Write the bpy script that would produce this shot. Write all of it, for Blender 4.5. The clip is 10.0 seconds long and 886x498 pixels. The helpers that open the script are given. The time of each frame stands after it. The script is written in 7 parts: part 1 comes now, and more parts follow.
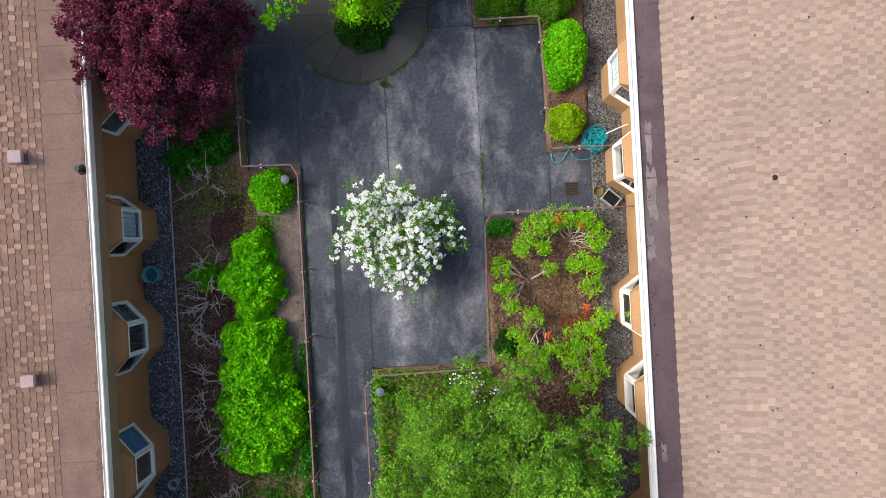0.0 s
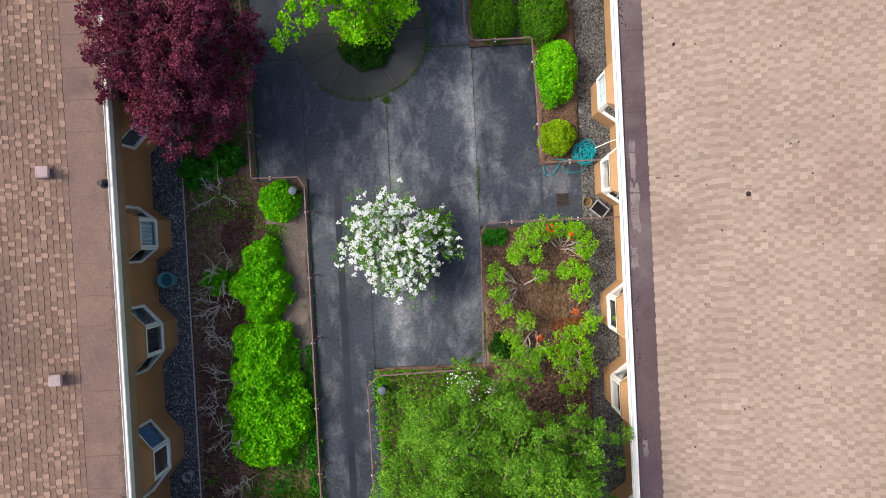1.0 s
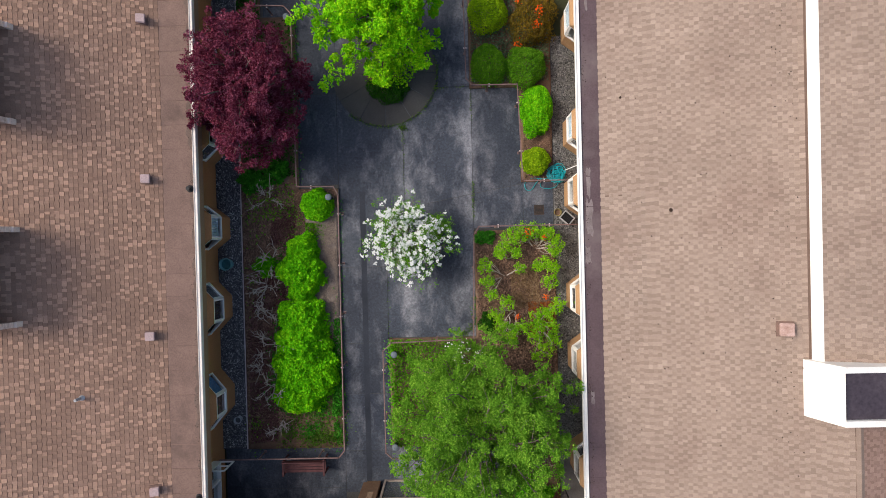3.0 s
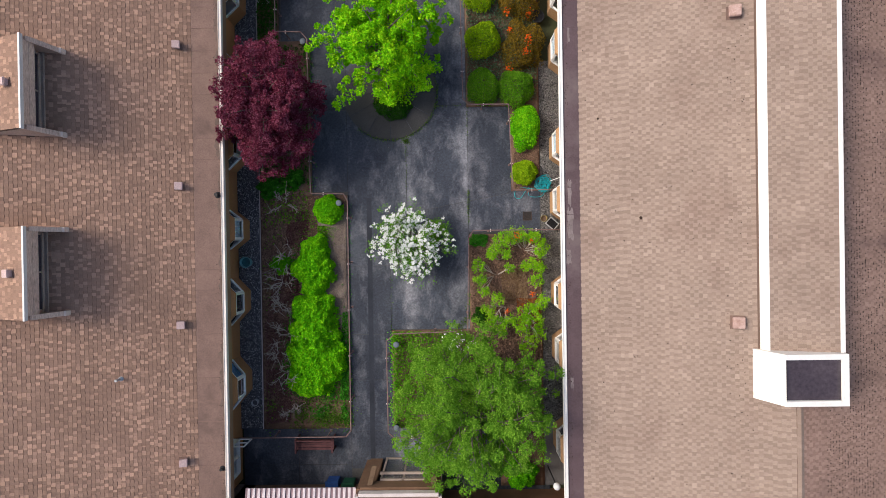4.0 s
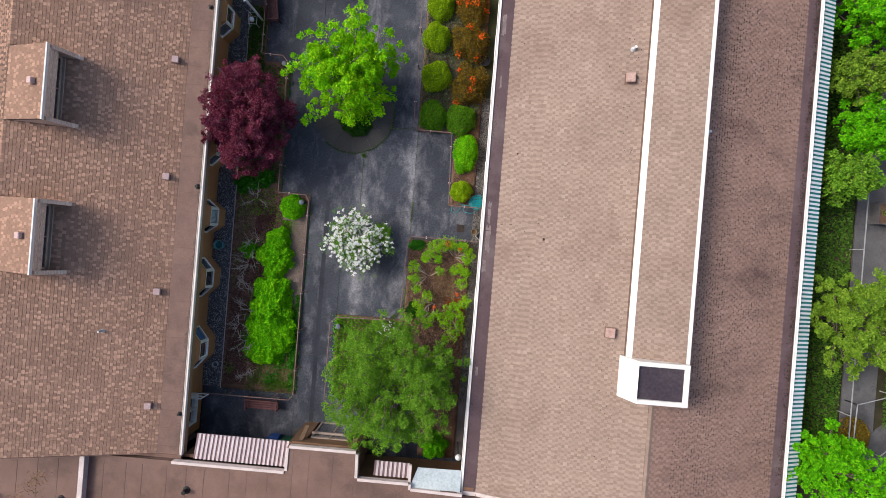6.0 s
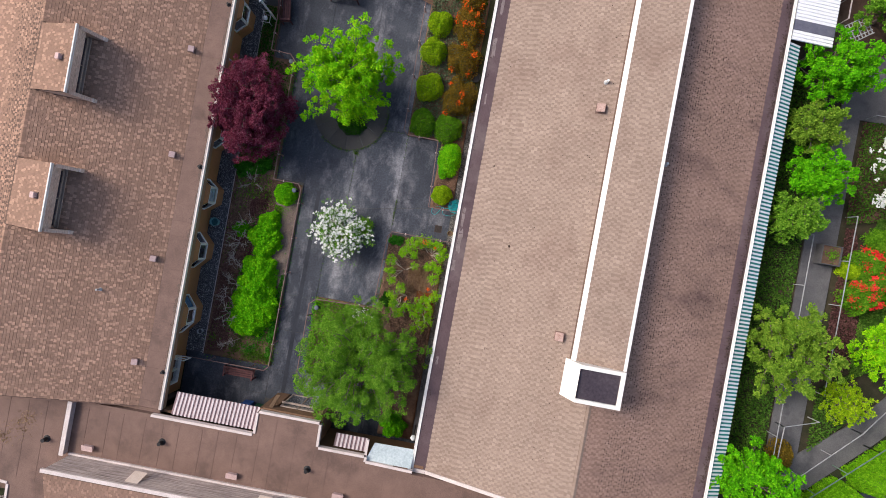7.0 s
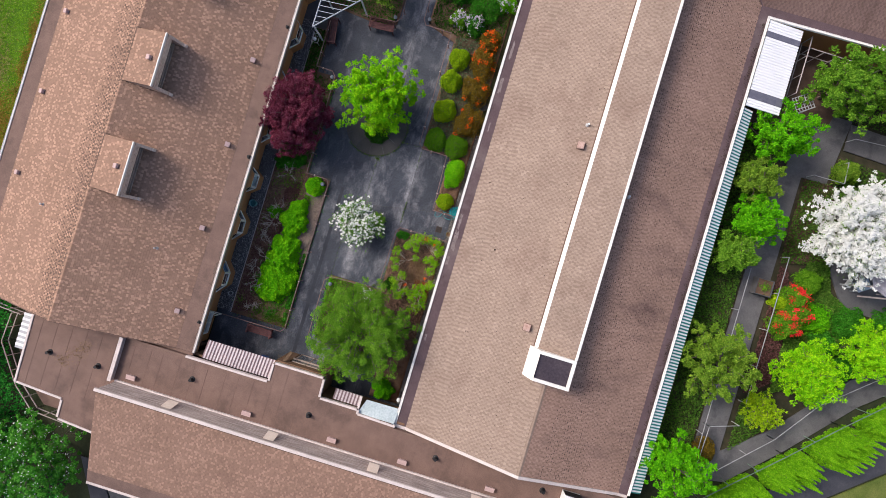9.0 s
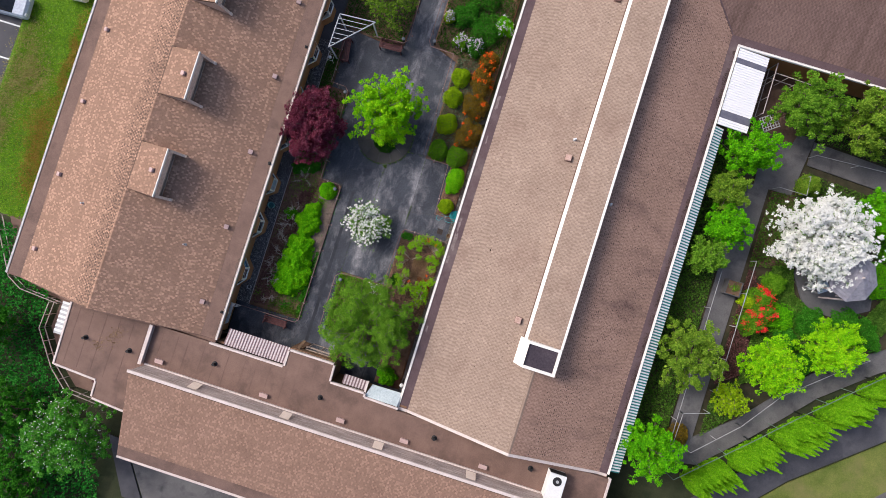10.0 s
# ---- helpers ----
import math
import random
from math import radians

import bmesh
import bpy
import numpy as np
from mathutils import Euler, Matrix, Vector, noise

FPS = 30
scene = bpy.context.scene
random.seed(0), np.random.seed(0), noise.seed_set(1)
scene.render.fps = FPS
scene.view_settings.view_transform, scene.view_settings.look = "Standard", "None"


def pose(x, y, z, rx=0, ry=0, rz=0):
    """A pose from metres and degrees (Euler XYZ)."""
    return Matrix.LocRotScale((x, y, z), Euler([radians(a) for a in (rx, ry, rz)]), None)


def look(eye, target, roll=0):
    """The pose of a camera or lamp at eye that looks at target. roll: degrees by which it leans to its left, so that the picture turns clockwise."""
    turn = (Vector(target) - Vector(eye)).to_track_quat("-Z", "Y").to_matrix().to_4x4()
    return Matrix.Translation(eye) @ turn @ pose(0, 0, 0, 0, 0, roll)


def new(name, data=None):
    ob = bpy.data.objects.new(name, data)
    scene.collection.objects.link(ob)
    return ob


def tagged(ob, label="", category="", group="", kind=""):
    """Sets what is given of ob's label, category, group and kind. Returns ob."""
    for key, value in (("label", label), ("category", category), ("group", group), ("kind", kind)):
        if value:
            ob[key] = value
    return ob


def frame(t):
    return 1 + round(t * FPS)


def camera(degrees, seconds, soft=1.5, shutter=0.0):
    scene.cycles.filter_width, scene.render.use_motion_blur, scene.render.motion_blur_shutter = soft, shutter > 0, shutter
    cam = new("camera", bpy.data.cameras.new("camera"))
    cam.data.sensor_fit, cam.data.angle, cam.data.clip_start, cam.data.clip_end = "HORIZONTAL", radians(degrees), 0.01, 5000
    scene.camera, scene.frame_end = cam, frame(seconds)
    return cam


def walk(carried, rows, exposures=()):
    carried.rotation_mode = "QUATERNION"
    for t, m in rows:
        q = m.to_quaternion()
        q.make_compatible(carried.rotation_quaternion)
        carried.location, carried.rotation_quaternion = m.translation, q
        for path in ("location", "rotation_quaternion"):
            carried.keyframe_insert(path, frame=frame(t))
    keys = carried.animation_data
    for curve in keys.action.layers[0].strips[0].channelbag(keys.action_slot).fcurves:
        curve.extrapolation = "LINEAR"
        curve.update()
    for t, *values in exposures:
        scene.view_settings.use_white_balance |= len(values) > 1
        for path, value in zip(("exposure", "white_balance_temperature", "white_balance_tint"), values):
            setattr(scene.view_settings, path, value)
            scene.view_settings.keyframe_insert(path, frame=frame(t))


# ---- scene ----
# The camera: seconds, place in metres, tilt about x and y, turn about z in degrees.
cam = camera(84.88, 10.0, soft=0.5)
PATH = [
    (0.0, 2.035, 1.172, 14.453, -0.35, 1.54, -3.04),
    (0.5, 2.026, 1.461, 14.729, -0.79, 1.39, -2.97),
    (1.0, 2.131, 1.533, 15.325, -0.84, 1.53, -2.93),
    (1.5, 2.180, 1.525, 16.039, -0.87, 1.57, -2.75),
    (2.0, 2.171, 1.425, 17.099, -0.68, 1.56, -2.35),
    (2.5, 2.110, 1.400, 18.351, -0.69, 1.39, -1.89),
    (3.8, 1.945, 1.343, 21.327, -0.28, 0.72, -0.92),
    (4.0, 2.051, 1.361, 21.779, -0.28, 0.79, -0.89),
    (4.5, 2.469, 1.449, 22.853, -0.28, 0.80, -0.70),
    (5.0, 3.229, 1.460, 23.798, -0.14, 0.91, -0.01),
    (5.5, 4.236, 1.496, 24.669, -0.06, 1.08, 2.56),
    (5.7, 4.622, 1.521, 25.012, -0.01, 1.07, 3.25),
    (6.8, 6.386, 1.616, 27.134, 0.11, 1.11, 9.32),
    (7.0, 6.556, 1.633, 27.618, 0.15, 1.10, 10.34),
    (7.5, 6.848, 1.605, 28.832, 0.29, 1.20, 13.00),
    (8.0, 6.927, 1.556, 30.129, 0.34, 1.27, 14.67),
    (8.5, 7.002, 1.419, 31.484, 0.57, 1.32, 15.99),
    (9.0, 7.090, 1.276, 32.832, 0.82, 1.38, 16.62),
    (9.5, 7.156, 1.082, 34.345, 1.12, 1.35, 17.02),
    (10.0, 7.103, 0.891, 36.085, 1.39, 1.14, 17.43),
]
walk(cam, [(t, pose(x, y, z, rx, ry, rz)) for t, x, y, z, rx, ry, rz in PATH],
     [(0.0, 0.42, 6350, 9), (1.5, 0.42, 6350, 9), (2.0, 0.37, 6350, 10), (2.5, 0.17, 6400, 10), (4.5, 0.17, 6450, 12), (7.5, 0.19, 6400, 13), (10.0, 0.18, 6400, 14)])

# ---- world, sun, exposure ----
world = bpy.data.worlds.new("sky")
scene.world = world
world.use_nodes = True
wn = world.node_tree.nodes
sky = wn.new("ShaderNodeTexSky")
sky.sky_type, sky.sun_disc = "NISHITA", False
sky.sun_elevation, sky.sun_rotation = radians(41), radians(-76)
sky.air_density, sky.dust_density, sky.ozone_density = 0.9, 4.4, 0.8
world.node_tree.links.new(sky.outputs[0], wn["Background"].inputs[0])
wn["Background"].inputs[1].default_value = 0.165
sun_data = bpy.data.lights.new("sun", "SUN")
sun_data.energy, sun_data.angle, sun_data.color = 2.05, radians(19), (1.0, 0.95, 0.88)
sun = new("sun", sun_data)
sun.matrix_world = look((-24, 6, 21.5), (0, 0, 0))


# ---- materials ----
def nodes_of(name):
    m = bpy.data.materials.new(name)
    m.use_nodes = True
    nt = m.node_tree
    return m, nt, nt.nodes["Principled BSDF"]


def link(nt, a, b):
    nt.links.new(a, b)


def noise_node(nt, coord, scale, detail=4.0, rough=0.6):
    n = nt.nodes.new("ShaderNodeTexNoise")
    n.inputs["Scale"].default_value, n.inputs["Detail"].default_value, n.inputs["Roughness"].default_value = scale, detail, rough
    link(nt, coord, n.inputs["Vector"])
    return n.outputs["Fac"]


def ramp_node(nt, fac, stops):
    r = nt.nodes.new("ShaderNodeValToRGB")
    while len(r.color_ramp.elements) < len(stops):
        r.color_ramp.elements.new(0.5)
    for e, (p, c) in zip(r.color_ramp.elements, stops):
        e.position, e.color = p, (*c, 1)
    link(nt, fac, r.inputs[0])
    return r.outputs[0]


def mix_node(nt, kind, fac, a, b):
    n = nt.nodes.new("ShaderNodeMix")
    n.data_type, n.blend_type = "RGBA", kind
    for sock, v in ((n.inputs[0], fac), (n.inputs[6], a), (n.inputs[7], b)):
        if isinstance(v, (int, float)):
            sock.default_value = v
        elif isinstance(v, tuple):
            sock.default_value = (*v, 1)
        else:
            link(nt, v, sock)
    return n.outputs[2]


def place(nt):
    return nt.nodes.new("ShaderNodeNewGeometry").outputs["Position"]


def surf(name, dark, light, scale=3.0, fine=40.0, rough=0.8, bump=0.25, metal=0.0, stain=None, stain_scale=0.4, piece=None, island=None, spec=0.3, run=None):
    """A surface with broad and fine variation; stain lays broad blotches over it (run stretches them), piece and island vary single pieces."""
    m, nt, bs = nodes_of(name)
    p = place(nt)
    broad, grain = noise_node(nt, p, scale), noise_node(nt, p, fine, 3.0)
    col = ramp_node(nt, broad, [(0.3, dark), (0.7, light)])
    col = mix_node(nt, "OVERLAY", 0.45, col, ramp_node(nt, grain, [(0.3, (0.3, 0.3, 0.3)), (0.7, (0.7, 0.7, 0.7))]))
    if stain:
        q = p
        if run:
            stretch = nt.nodes.new("ShaderNodeMapping")
            stretch.inputs["Scale"].default_value = run
            link(nt, p, stretch.inputs["Vector"])
            q = stretch.outputs[0]
        mask = ramp_node(nt, noise_node(nt, q, stain_scale, 6.0, 0.65), [(0.52, (0, 0, 0)), (0.74, (1, 1, 1))])
        col = mix_node(nt, "MIX", mask, col, stain)
    if piece:
        rnd = nt.nodes.new("ShaderNodeObjectInfo").outputs["Random"]
        col = mix_node(nt, "MULTIPLY", 1.0, col, ramp_node(nt, rnd, [(0.0, (1 - piece,) * 3), (1.0, (1 + piece,) * 3)]))
    if island:
        rnd = nt.nodes.new("ShaderNodeNewGeometry").outputs["Random Per Island"]
        col = mix_node(nt, "MULTIPLY", 1.0, col, ramp_node(nt, rnd, island))
    link(nt, col, bs.inputs["Base Color"])
    bs.inputs["Roughness"].default_value, bs.inputs["Metallic"].default_value = rough, metal
    bs.inputs["Specular IOR Level"].default_value = spec
    if bump:
        b = nt.nodes.new("ShaderNodeBump")
        b.inputs["Strength"].default_value, b.inputs["Distance"].default_value = bump, 0.01
        link(nt, grain, b.inputs["Height"])
        link(nt, b.outputs[0], bs.inputs["Normal"])
    return m


def leaf(name, stops, rough=0.75, glow=0.22):
    """Leaves: every leaf takes its own tone; some light passes through."""
    m, nt, bs = nodes_of(name)
    rnd = nt.nodes.new("ShaderNodeNewGeometry").outputs["Random Per Island"]
    broad = noise_node(nt, place(nt), 1.6, 4.0, 0.75)
    mixed = nt.nodes.new("ShaderNodeMath")
    mixed.operation = "MULTIPLY_ADD"
    link(nt, broad, mixed.inputs[0])
    mixed.inputs[1].default_value = 0.9
    half = nt.nodes.new("ShaderNodeMath")
    half.operation = "MULTIPLY_ADD"
    link(nt, rnd, half.inputs[0])
    half.inputs[1].default_value, half.inputs[2].default_value = 0.5, -0.2
    link(nt, half.outputs[0], mixed.inputs[2])
    col = ramp_node(nt, mixed.outputs[0], stops)
    link(nt, col, bs.inputs["Base Color"])
    bs.inputs["Roughness"].default_value = rough
    bs.inputs["Specular IOR Level"].default_value = 0.06
    if glow:
        out = nt.nodes["Material Output"]
        tr = nt.nodes.new("ShaderNodeBsdfTranslucent")
        link(nt, col, tr.inputs[0])
        mx = nt.nodes.new("ShaderNodeMixShader")
        mx.inputs[0].default_value = glow
        link(nt, bs.outputs[0], mx.inputs[1])
        link(nt, tr.outputs[0], mx.inputs[2])
        link(nt, mx.outputs[0], out.inputs[0])
    return m


def glass(name):
    m, nt, bs = nodes_of(name)
    bs.inputs["Base Color"].default_value = (0.95, 0.98, 1.0, 1)
    bs.inputs["Roughness"].default_value = 0.03
    bs.inputs["Transmission Weight"].default_value = 0.97
    bs.inputs["IOR"].default_value = 1.45
    return m


def slab_surface():
    """Dark wet-looking concrete: streaks along the walk, pale lime stains that creep out from two joints, small flecks."""
    m, nt, bs = nodes_of("stained_dark_concrete")
    p = place(nt)
    long = nt.nodes.new("ShaderNodeMapping")
    long.inputs["Scale"].default_value = (1.35, 0.8, 1.0)
    link(nt, p, long.inputs["Vector"])
    broad, grain, fleck = noise_node(nt, p, 0.42, 6.0), noise_node(nt, p, 30.0, 4.0, 0.7), noise_node(nt, p, 11.0, 6.0, 0.78)
    wisp = nt.nodes.new("ShaderNodeTexNoise")
    for key, v in (("Scale", 0.95), ("Detail", 12.0), ("Roughness", 0.68), ("Distortion", 0.3)):
        wisp.inputs[key].default_value = v
    link(nt, long.outputs[0], wisp.inputs["Vector"])
    split = nt.nodes.new("ShaderNodeSeparateXYZ")
    link(nt, p, split.inputs[0])

    def near_joint(x, reach):
        d = nt.nodes.new("ShaderNodeMath")
        d.operation, d.inputs[1].default_value = "SUBTRACT", x
        link(nt, split.outputs[0], d.inputs[0])
        e = nt.nodes.new("ShaderNodeMath")
        e.operation = "ABSOLUTE"
        link(nt, d.outputs[0], e.inputs[0])
        f = nt.nodes.new("ShaderNodeMapRange")
        f.inputs["From Max"].default_value, f.inputs["To Min"].default_value, f.inputs["To Max"].default_value = reach, 0.16, 0.0
        link(nt, e.outputs[0], f.inputs["Value"])
        return f.outputs[0]

    total = nt.nodes.new("ShaderNodeMath")
    total.operation = "ADD"
    link(nt, near_joint(2.92, 0.95), total.inputs[0])
    link(nt, near_joint(0.3, 0.8), total.inputs[1])
    soak = nt.nodes.new("ShaderNodeMath")
    soak.operation = "ADD"
    link(nt, wisp.outputs["Fac"], soak.inputs[0])
    link(nt, total.outputs[0], soak.inputs[1])
    pale = ramp_node(nt, soak.outputs[0], [(0.5, (0, 0, 0)), (0.62, (0.32, 0.32, 0.32)), (0.78, (1, 1, 1))])
    col = ramp_node(nt, broad, [(0.3, (0.02, 0.025, 0.038)), (0.56, (0.043, 0.05, 0.064)), (0.75, (0.078, 0.084, 0.096))])
    col = mix_node(nt, "MIX", pale, col, (0.21, 0.21, 0.225))
    col = mix_node(nt, "OVERLAY", 0.55, col, ramp_node(nt, fleck, [(0.34, (0.12, 0.12, 0.12)), (0.66, (0.88, 0.88, 0.89))]))
    col = mix_node(nt, "OVERLAY", 0.4, col, ramp_node(nt, grain, [(0.3, (0.3, 0.3, 0.3)), (0.7, (0.7, 0.7, 0.7))]))
    grit = ramp_node(nt, noise_node(nt, p, 17.0, 2.0, 0.5), [(0.7, (0, 0, 0)), (0.74, (1, 1, 1))])
    col = mix_node(nt, "MIX", grit, col, (0.14, 0.14, 0.14))
    rnd = nt.nodes.new("ShaderNodeObjectInfo").outputs["Random"]
    col = mix_node(nt, "MULTIPLY", 1.0, col, ramp_node(nt, rnd, [(0.0, (0.85, 0.85, 0.86)), (1.0, (1.2, 1.2, 1.2))]))
    link(nt, col, bs.inputs["Base Color"])
    bs.inputs["Roughness"].default_value, bs.inputs["Specular IOR Level"].default_value = 0.6, 0.3
    b = nt.nodes.new("ShaderNodeBump")
    b.inputs["Strength"].default_value, b.inputs["Distance"].default_value = 0.2, 0.01
    link(nt, grain, b.inputs["Height"])
    link(nt, b.outputs[0], bs.inputs["Normal"])
    return m


def streaked(name, dark, light):
    """Weathered boards with long streaks along x."""
    m, nt, bs = nodes_of(name)
    mp = nt.nodes.new("ShaderNodeMapping")
    mp.inputs["Scale"].default_value = (0.5, 3.0, 14.0)
    link(nt, place(nt), mp.inputs["Vector"])
    a, b = noise_node(nt, mp.outputs[0], 1.6, 6.0, 0.7), noise_node(nt, place(nt), 1.1, 4.0)
    col = ramp_node(nt, a, [(0.34, dark), (0.62, light)])
    col = mix_node(nt, "OVERLAY", 0.5, col, ramp_node(nt, b, [(0.3, (0.35, 0.35, 0.35)), (0.7, (0.68, 0.67, 0.66))]))
    link(nt, col, bs.inputs["Base Color"])
    bs.inputs["Roughness"].default_value = 0.9
    return m


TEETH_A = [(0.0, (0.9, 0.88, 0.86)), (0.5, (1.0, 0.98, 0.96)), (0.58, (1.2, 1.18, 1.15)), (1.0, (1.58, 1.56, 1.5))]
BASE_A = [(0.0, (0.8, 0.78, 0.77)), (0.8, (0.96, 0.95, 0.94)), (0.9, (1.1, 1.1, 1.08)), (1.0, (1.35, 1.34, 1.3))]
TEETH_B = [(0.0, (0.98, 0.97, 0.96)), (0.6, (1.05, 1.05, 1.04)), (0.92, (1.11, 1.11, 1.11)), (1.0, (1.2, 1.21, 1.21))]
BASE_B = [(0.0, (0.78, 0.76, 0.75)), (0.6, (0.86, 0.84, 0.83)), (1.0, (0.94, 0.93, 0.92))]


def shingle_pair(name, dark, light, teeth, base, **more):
    """Two materials of one shingle: the raised teeth, and the lower tabs between them in darker tones."""
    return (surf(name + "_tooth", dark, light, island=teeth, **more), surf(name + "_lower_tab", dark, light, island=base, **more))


GRAIN = dict(scale=0.45, fine=60, rough=0.9, bump=0.3)
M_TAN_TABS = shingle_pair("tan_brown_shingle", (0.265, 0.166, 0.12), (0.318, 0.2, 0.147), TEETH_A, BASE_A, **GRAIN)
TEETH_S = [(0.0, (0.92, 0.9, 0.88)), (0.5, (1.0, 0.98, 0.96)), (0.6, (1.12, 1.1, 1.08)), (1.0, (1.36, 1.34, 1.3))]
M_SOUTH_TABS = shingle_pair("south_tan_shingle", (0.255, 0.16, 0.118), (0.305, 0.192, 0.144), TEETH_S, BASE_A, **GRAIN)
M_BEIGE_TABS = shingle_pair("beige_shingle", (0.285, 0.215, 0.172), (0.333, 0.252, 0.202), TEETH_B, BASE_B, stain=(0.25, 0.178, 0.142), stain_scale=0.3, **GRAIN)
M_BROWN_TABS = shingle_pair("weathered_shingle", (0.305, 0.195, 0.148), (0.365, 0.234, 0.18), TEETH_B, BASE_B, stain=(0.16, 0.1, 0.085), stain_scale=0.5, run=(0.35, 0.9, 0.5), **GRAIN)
# North hall: a darker base colour than the east slope, with long streaks.
M_DARK_TABS = shingle_pair("dark_streaked_shingle", (0.15, 0.098, 0.085), (0.19, 0.125, 0.108), TEETH_B, BASE_B, stain=(0.085, 0.054, 0.046), stain_scale=0.6, run=(1.3, 0.16, 0.3), **GRAIN)
M_GUTTER = surf("grimy_cream_gutter", (0.68, 0.61, 0.55), (0.8, 0.74, 0.67), 1.5, 25, 0.6, 0.08)
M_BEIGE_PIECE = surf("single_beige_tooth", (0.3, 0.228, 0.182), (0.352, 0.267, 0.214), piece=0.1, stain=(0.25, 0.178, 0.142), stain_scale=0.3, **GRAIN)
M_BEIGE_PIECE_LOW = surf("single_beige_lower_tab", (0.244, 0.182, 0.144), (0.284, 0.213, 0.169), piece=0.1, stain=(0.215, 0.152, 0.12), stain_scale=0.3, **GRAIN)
M_FASCIA = surf("sunned_brown_fascia", (0.27, 0.16, 0.095), (0.33, 0.195, 0.118), 1.5, 30, 0.7, 0.12)
M_UNDER = surf("roof_underlay", (0.12, 0.077, 0.058), (0.155, 0.1, 0.077), 2, 40, 0.95)
M_MEMB_A = surf("brown_roof_membrane", (0.155, 0.099, 0.08), (0.212, 0.135, 0.108), 0.9, 25, 0.85, 0.15, stain=(0.1, 0.066, 0.055), stain_scale=0.55)
M_MEMB_B = surf("purple_brown_membrane", (0.085, 0.055, 0.06), (0.12, 0.08, 0.085), 0.7, 25, 0.8, 0.15, stain=(0.17, 0.13, 0.125), stain_scale=0.5)
M_WHITE = surf("white_paint", (0.76, 0.73, 0.68), (0.84, 0.815, 0.77), 2, 30, 0.5, 0.05)
M_CREAM = surf("weathered_white_paint", (0.55, 0.48, 0.45), (0.68, 0.6, 0.57), 1.5, 25, 0.6, 0.08)
M_BROWN = surf("brown_siding", (0.4, 0.185, 0.075), (0.47, 0.22, 0.095), 1.2, 30, 0.75, 0.15)
M_OCHRE = surf("ochre_siding", (0.36, 0.21, 0.1), (0.44, 0.26, 0.13), 1.2, 30, 0.75, 0.15)
M_TAN = surf("tan_painted_board", (0.42, 0.29, 0.225), (0.52, 0.37, 0.29), 1.5, 30, 0.8, 0.15)
M_BLUE = surf("deep_blue_curtain", (0.1, 0.24, 0.46), (0.16, 0.34, 0.58), 3, 30, 0.9, 0.1)
M_SEAM = surf("membrane_seam_tar", (0.135, 0.085, 0.068), (0.2, 0.128, 0.103), 1.2, 30, 0.85, 0.1)
M_GREYWOOD = surf("weathered_grey_boards", (0.42, 0.36, 0.35), (0.56, 0.49, 0.475), 3, 60, 0.9, 0.3, stain=(0.33, 0.28, 0.27), stain_scale=1.5)
M_WALLBOARD = streaked("streaked_wall_boards", (0.2, 0.15, 0.135), (0.58, 0.49, 0.45))
M_PANEL = surf("pale_tan_panel", (0.7, 0.58, 0.49), (0.8, 0.67, 0.58), 2, 30, 0.8, 0.1)
M_GLASS = glass("window_glass")
# Unlit room interiors: their darkness is put into this colour.
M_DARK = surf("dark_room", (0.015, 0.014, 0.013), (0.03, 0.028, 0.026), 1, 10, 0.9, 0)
M_CURTAIN = surf("pale_blue_curtain", (0.66, 0.78, 0.86), (0.78, 0.86, 0.9), 3, 30, 0.9, 0.1)
M_SLAB = slab_surface()
M_RING = surf("worn_round_concrete", (0.046, 0.045, 0.043), (0.072, 0.069, 0.065), 0.8, 25, 0.75, 0.12, piece=0.1)
M_CONC = surf("grey_concrete", (0.09, 0.088, 0.092), (0.15, 0.146, 0.146), 0.6, 20, 0.8, 0.12, stain=(0.05, 0.05, 0.055), stain_scale=0.8)
M_SOIL = surf("brown_garden_soil", (0.09, 0.052, 0.033), (0.185, 0.112, 0.072), 2.5, 30, 0.95, 0.6, stain=(0.2, 0.14, 0.1), stain_scale=0.9)
M_SAND = surf("pale_dry_soil", (0.11, 0.085, 0.073), (0.27, 0.215, 0.18), 4.5, 28, 0.95, 0.8, stain=(0.11, 0.085, 0.07), stain_scale=2.2)
M_BARK = surf("bark_mulch", (0.07, 0.04, 0.026), (0.15, 0.088, 0.058), 4, 40, 0.95, 0.6)
M_GRAVEL_D = surf("dark_gravel", (0.12, 0.118, 0.118), (0.26, 0.255, 0.255), 6, 60, 0.7, 0.5, island=[(0, (0.25, 0.25, 0.26)), (0.75, (0.8, 0.8, 0.82)), (1, (2.8, 2.8, 2.8))])
M_GRAVEL_L = surf("grey_gravel", (0.08, 0.078, 0.072), (0.165, 0.16, 0.15), 6, 60, 0.8, 0.5, island=[(0, (0.2, 0.2, 0.2)), (1, (2.0, 2.0, 2.0))])
M_RAIL = surf("red_brown_rail_paint", (0.13, 0.075, 0.068), (0.24, 0.155, 0.14), 6, 40, 0.6, 0.1)
M_BENCH = surf("red_brown_bench_wood", (0.065, 0.022, 0.024), (0.115, 0.044, 0.044), 5, 60, 0.65, 0.2)
M_STEEL = surf("galvanised_steel", (0.36, 0.37, 0.38), (0.5, 0.51, 0.52), 5, 40, 0.5, 0.05, metal=0.25)
M_BLACK = surf("black_metal", (0.012, 0.012, 0.013), (0.025, 0.025, 0.027), 5, 40, 0.6, 0.1)
M_PINK = surf("mauve_vent_paint", (0.46, 0.33, 0.315), (0.58, 0.43, 0.41), 5, 40, 0.7, 0.05)
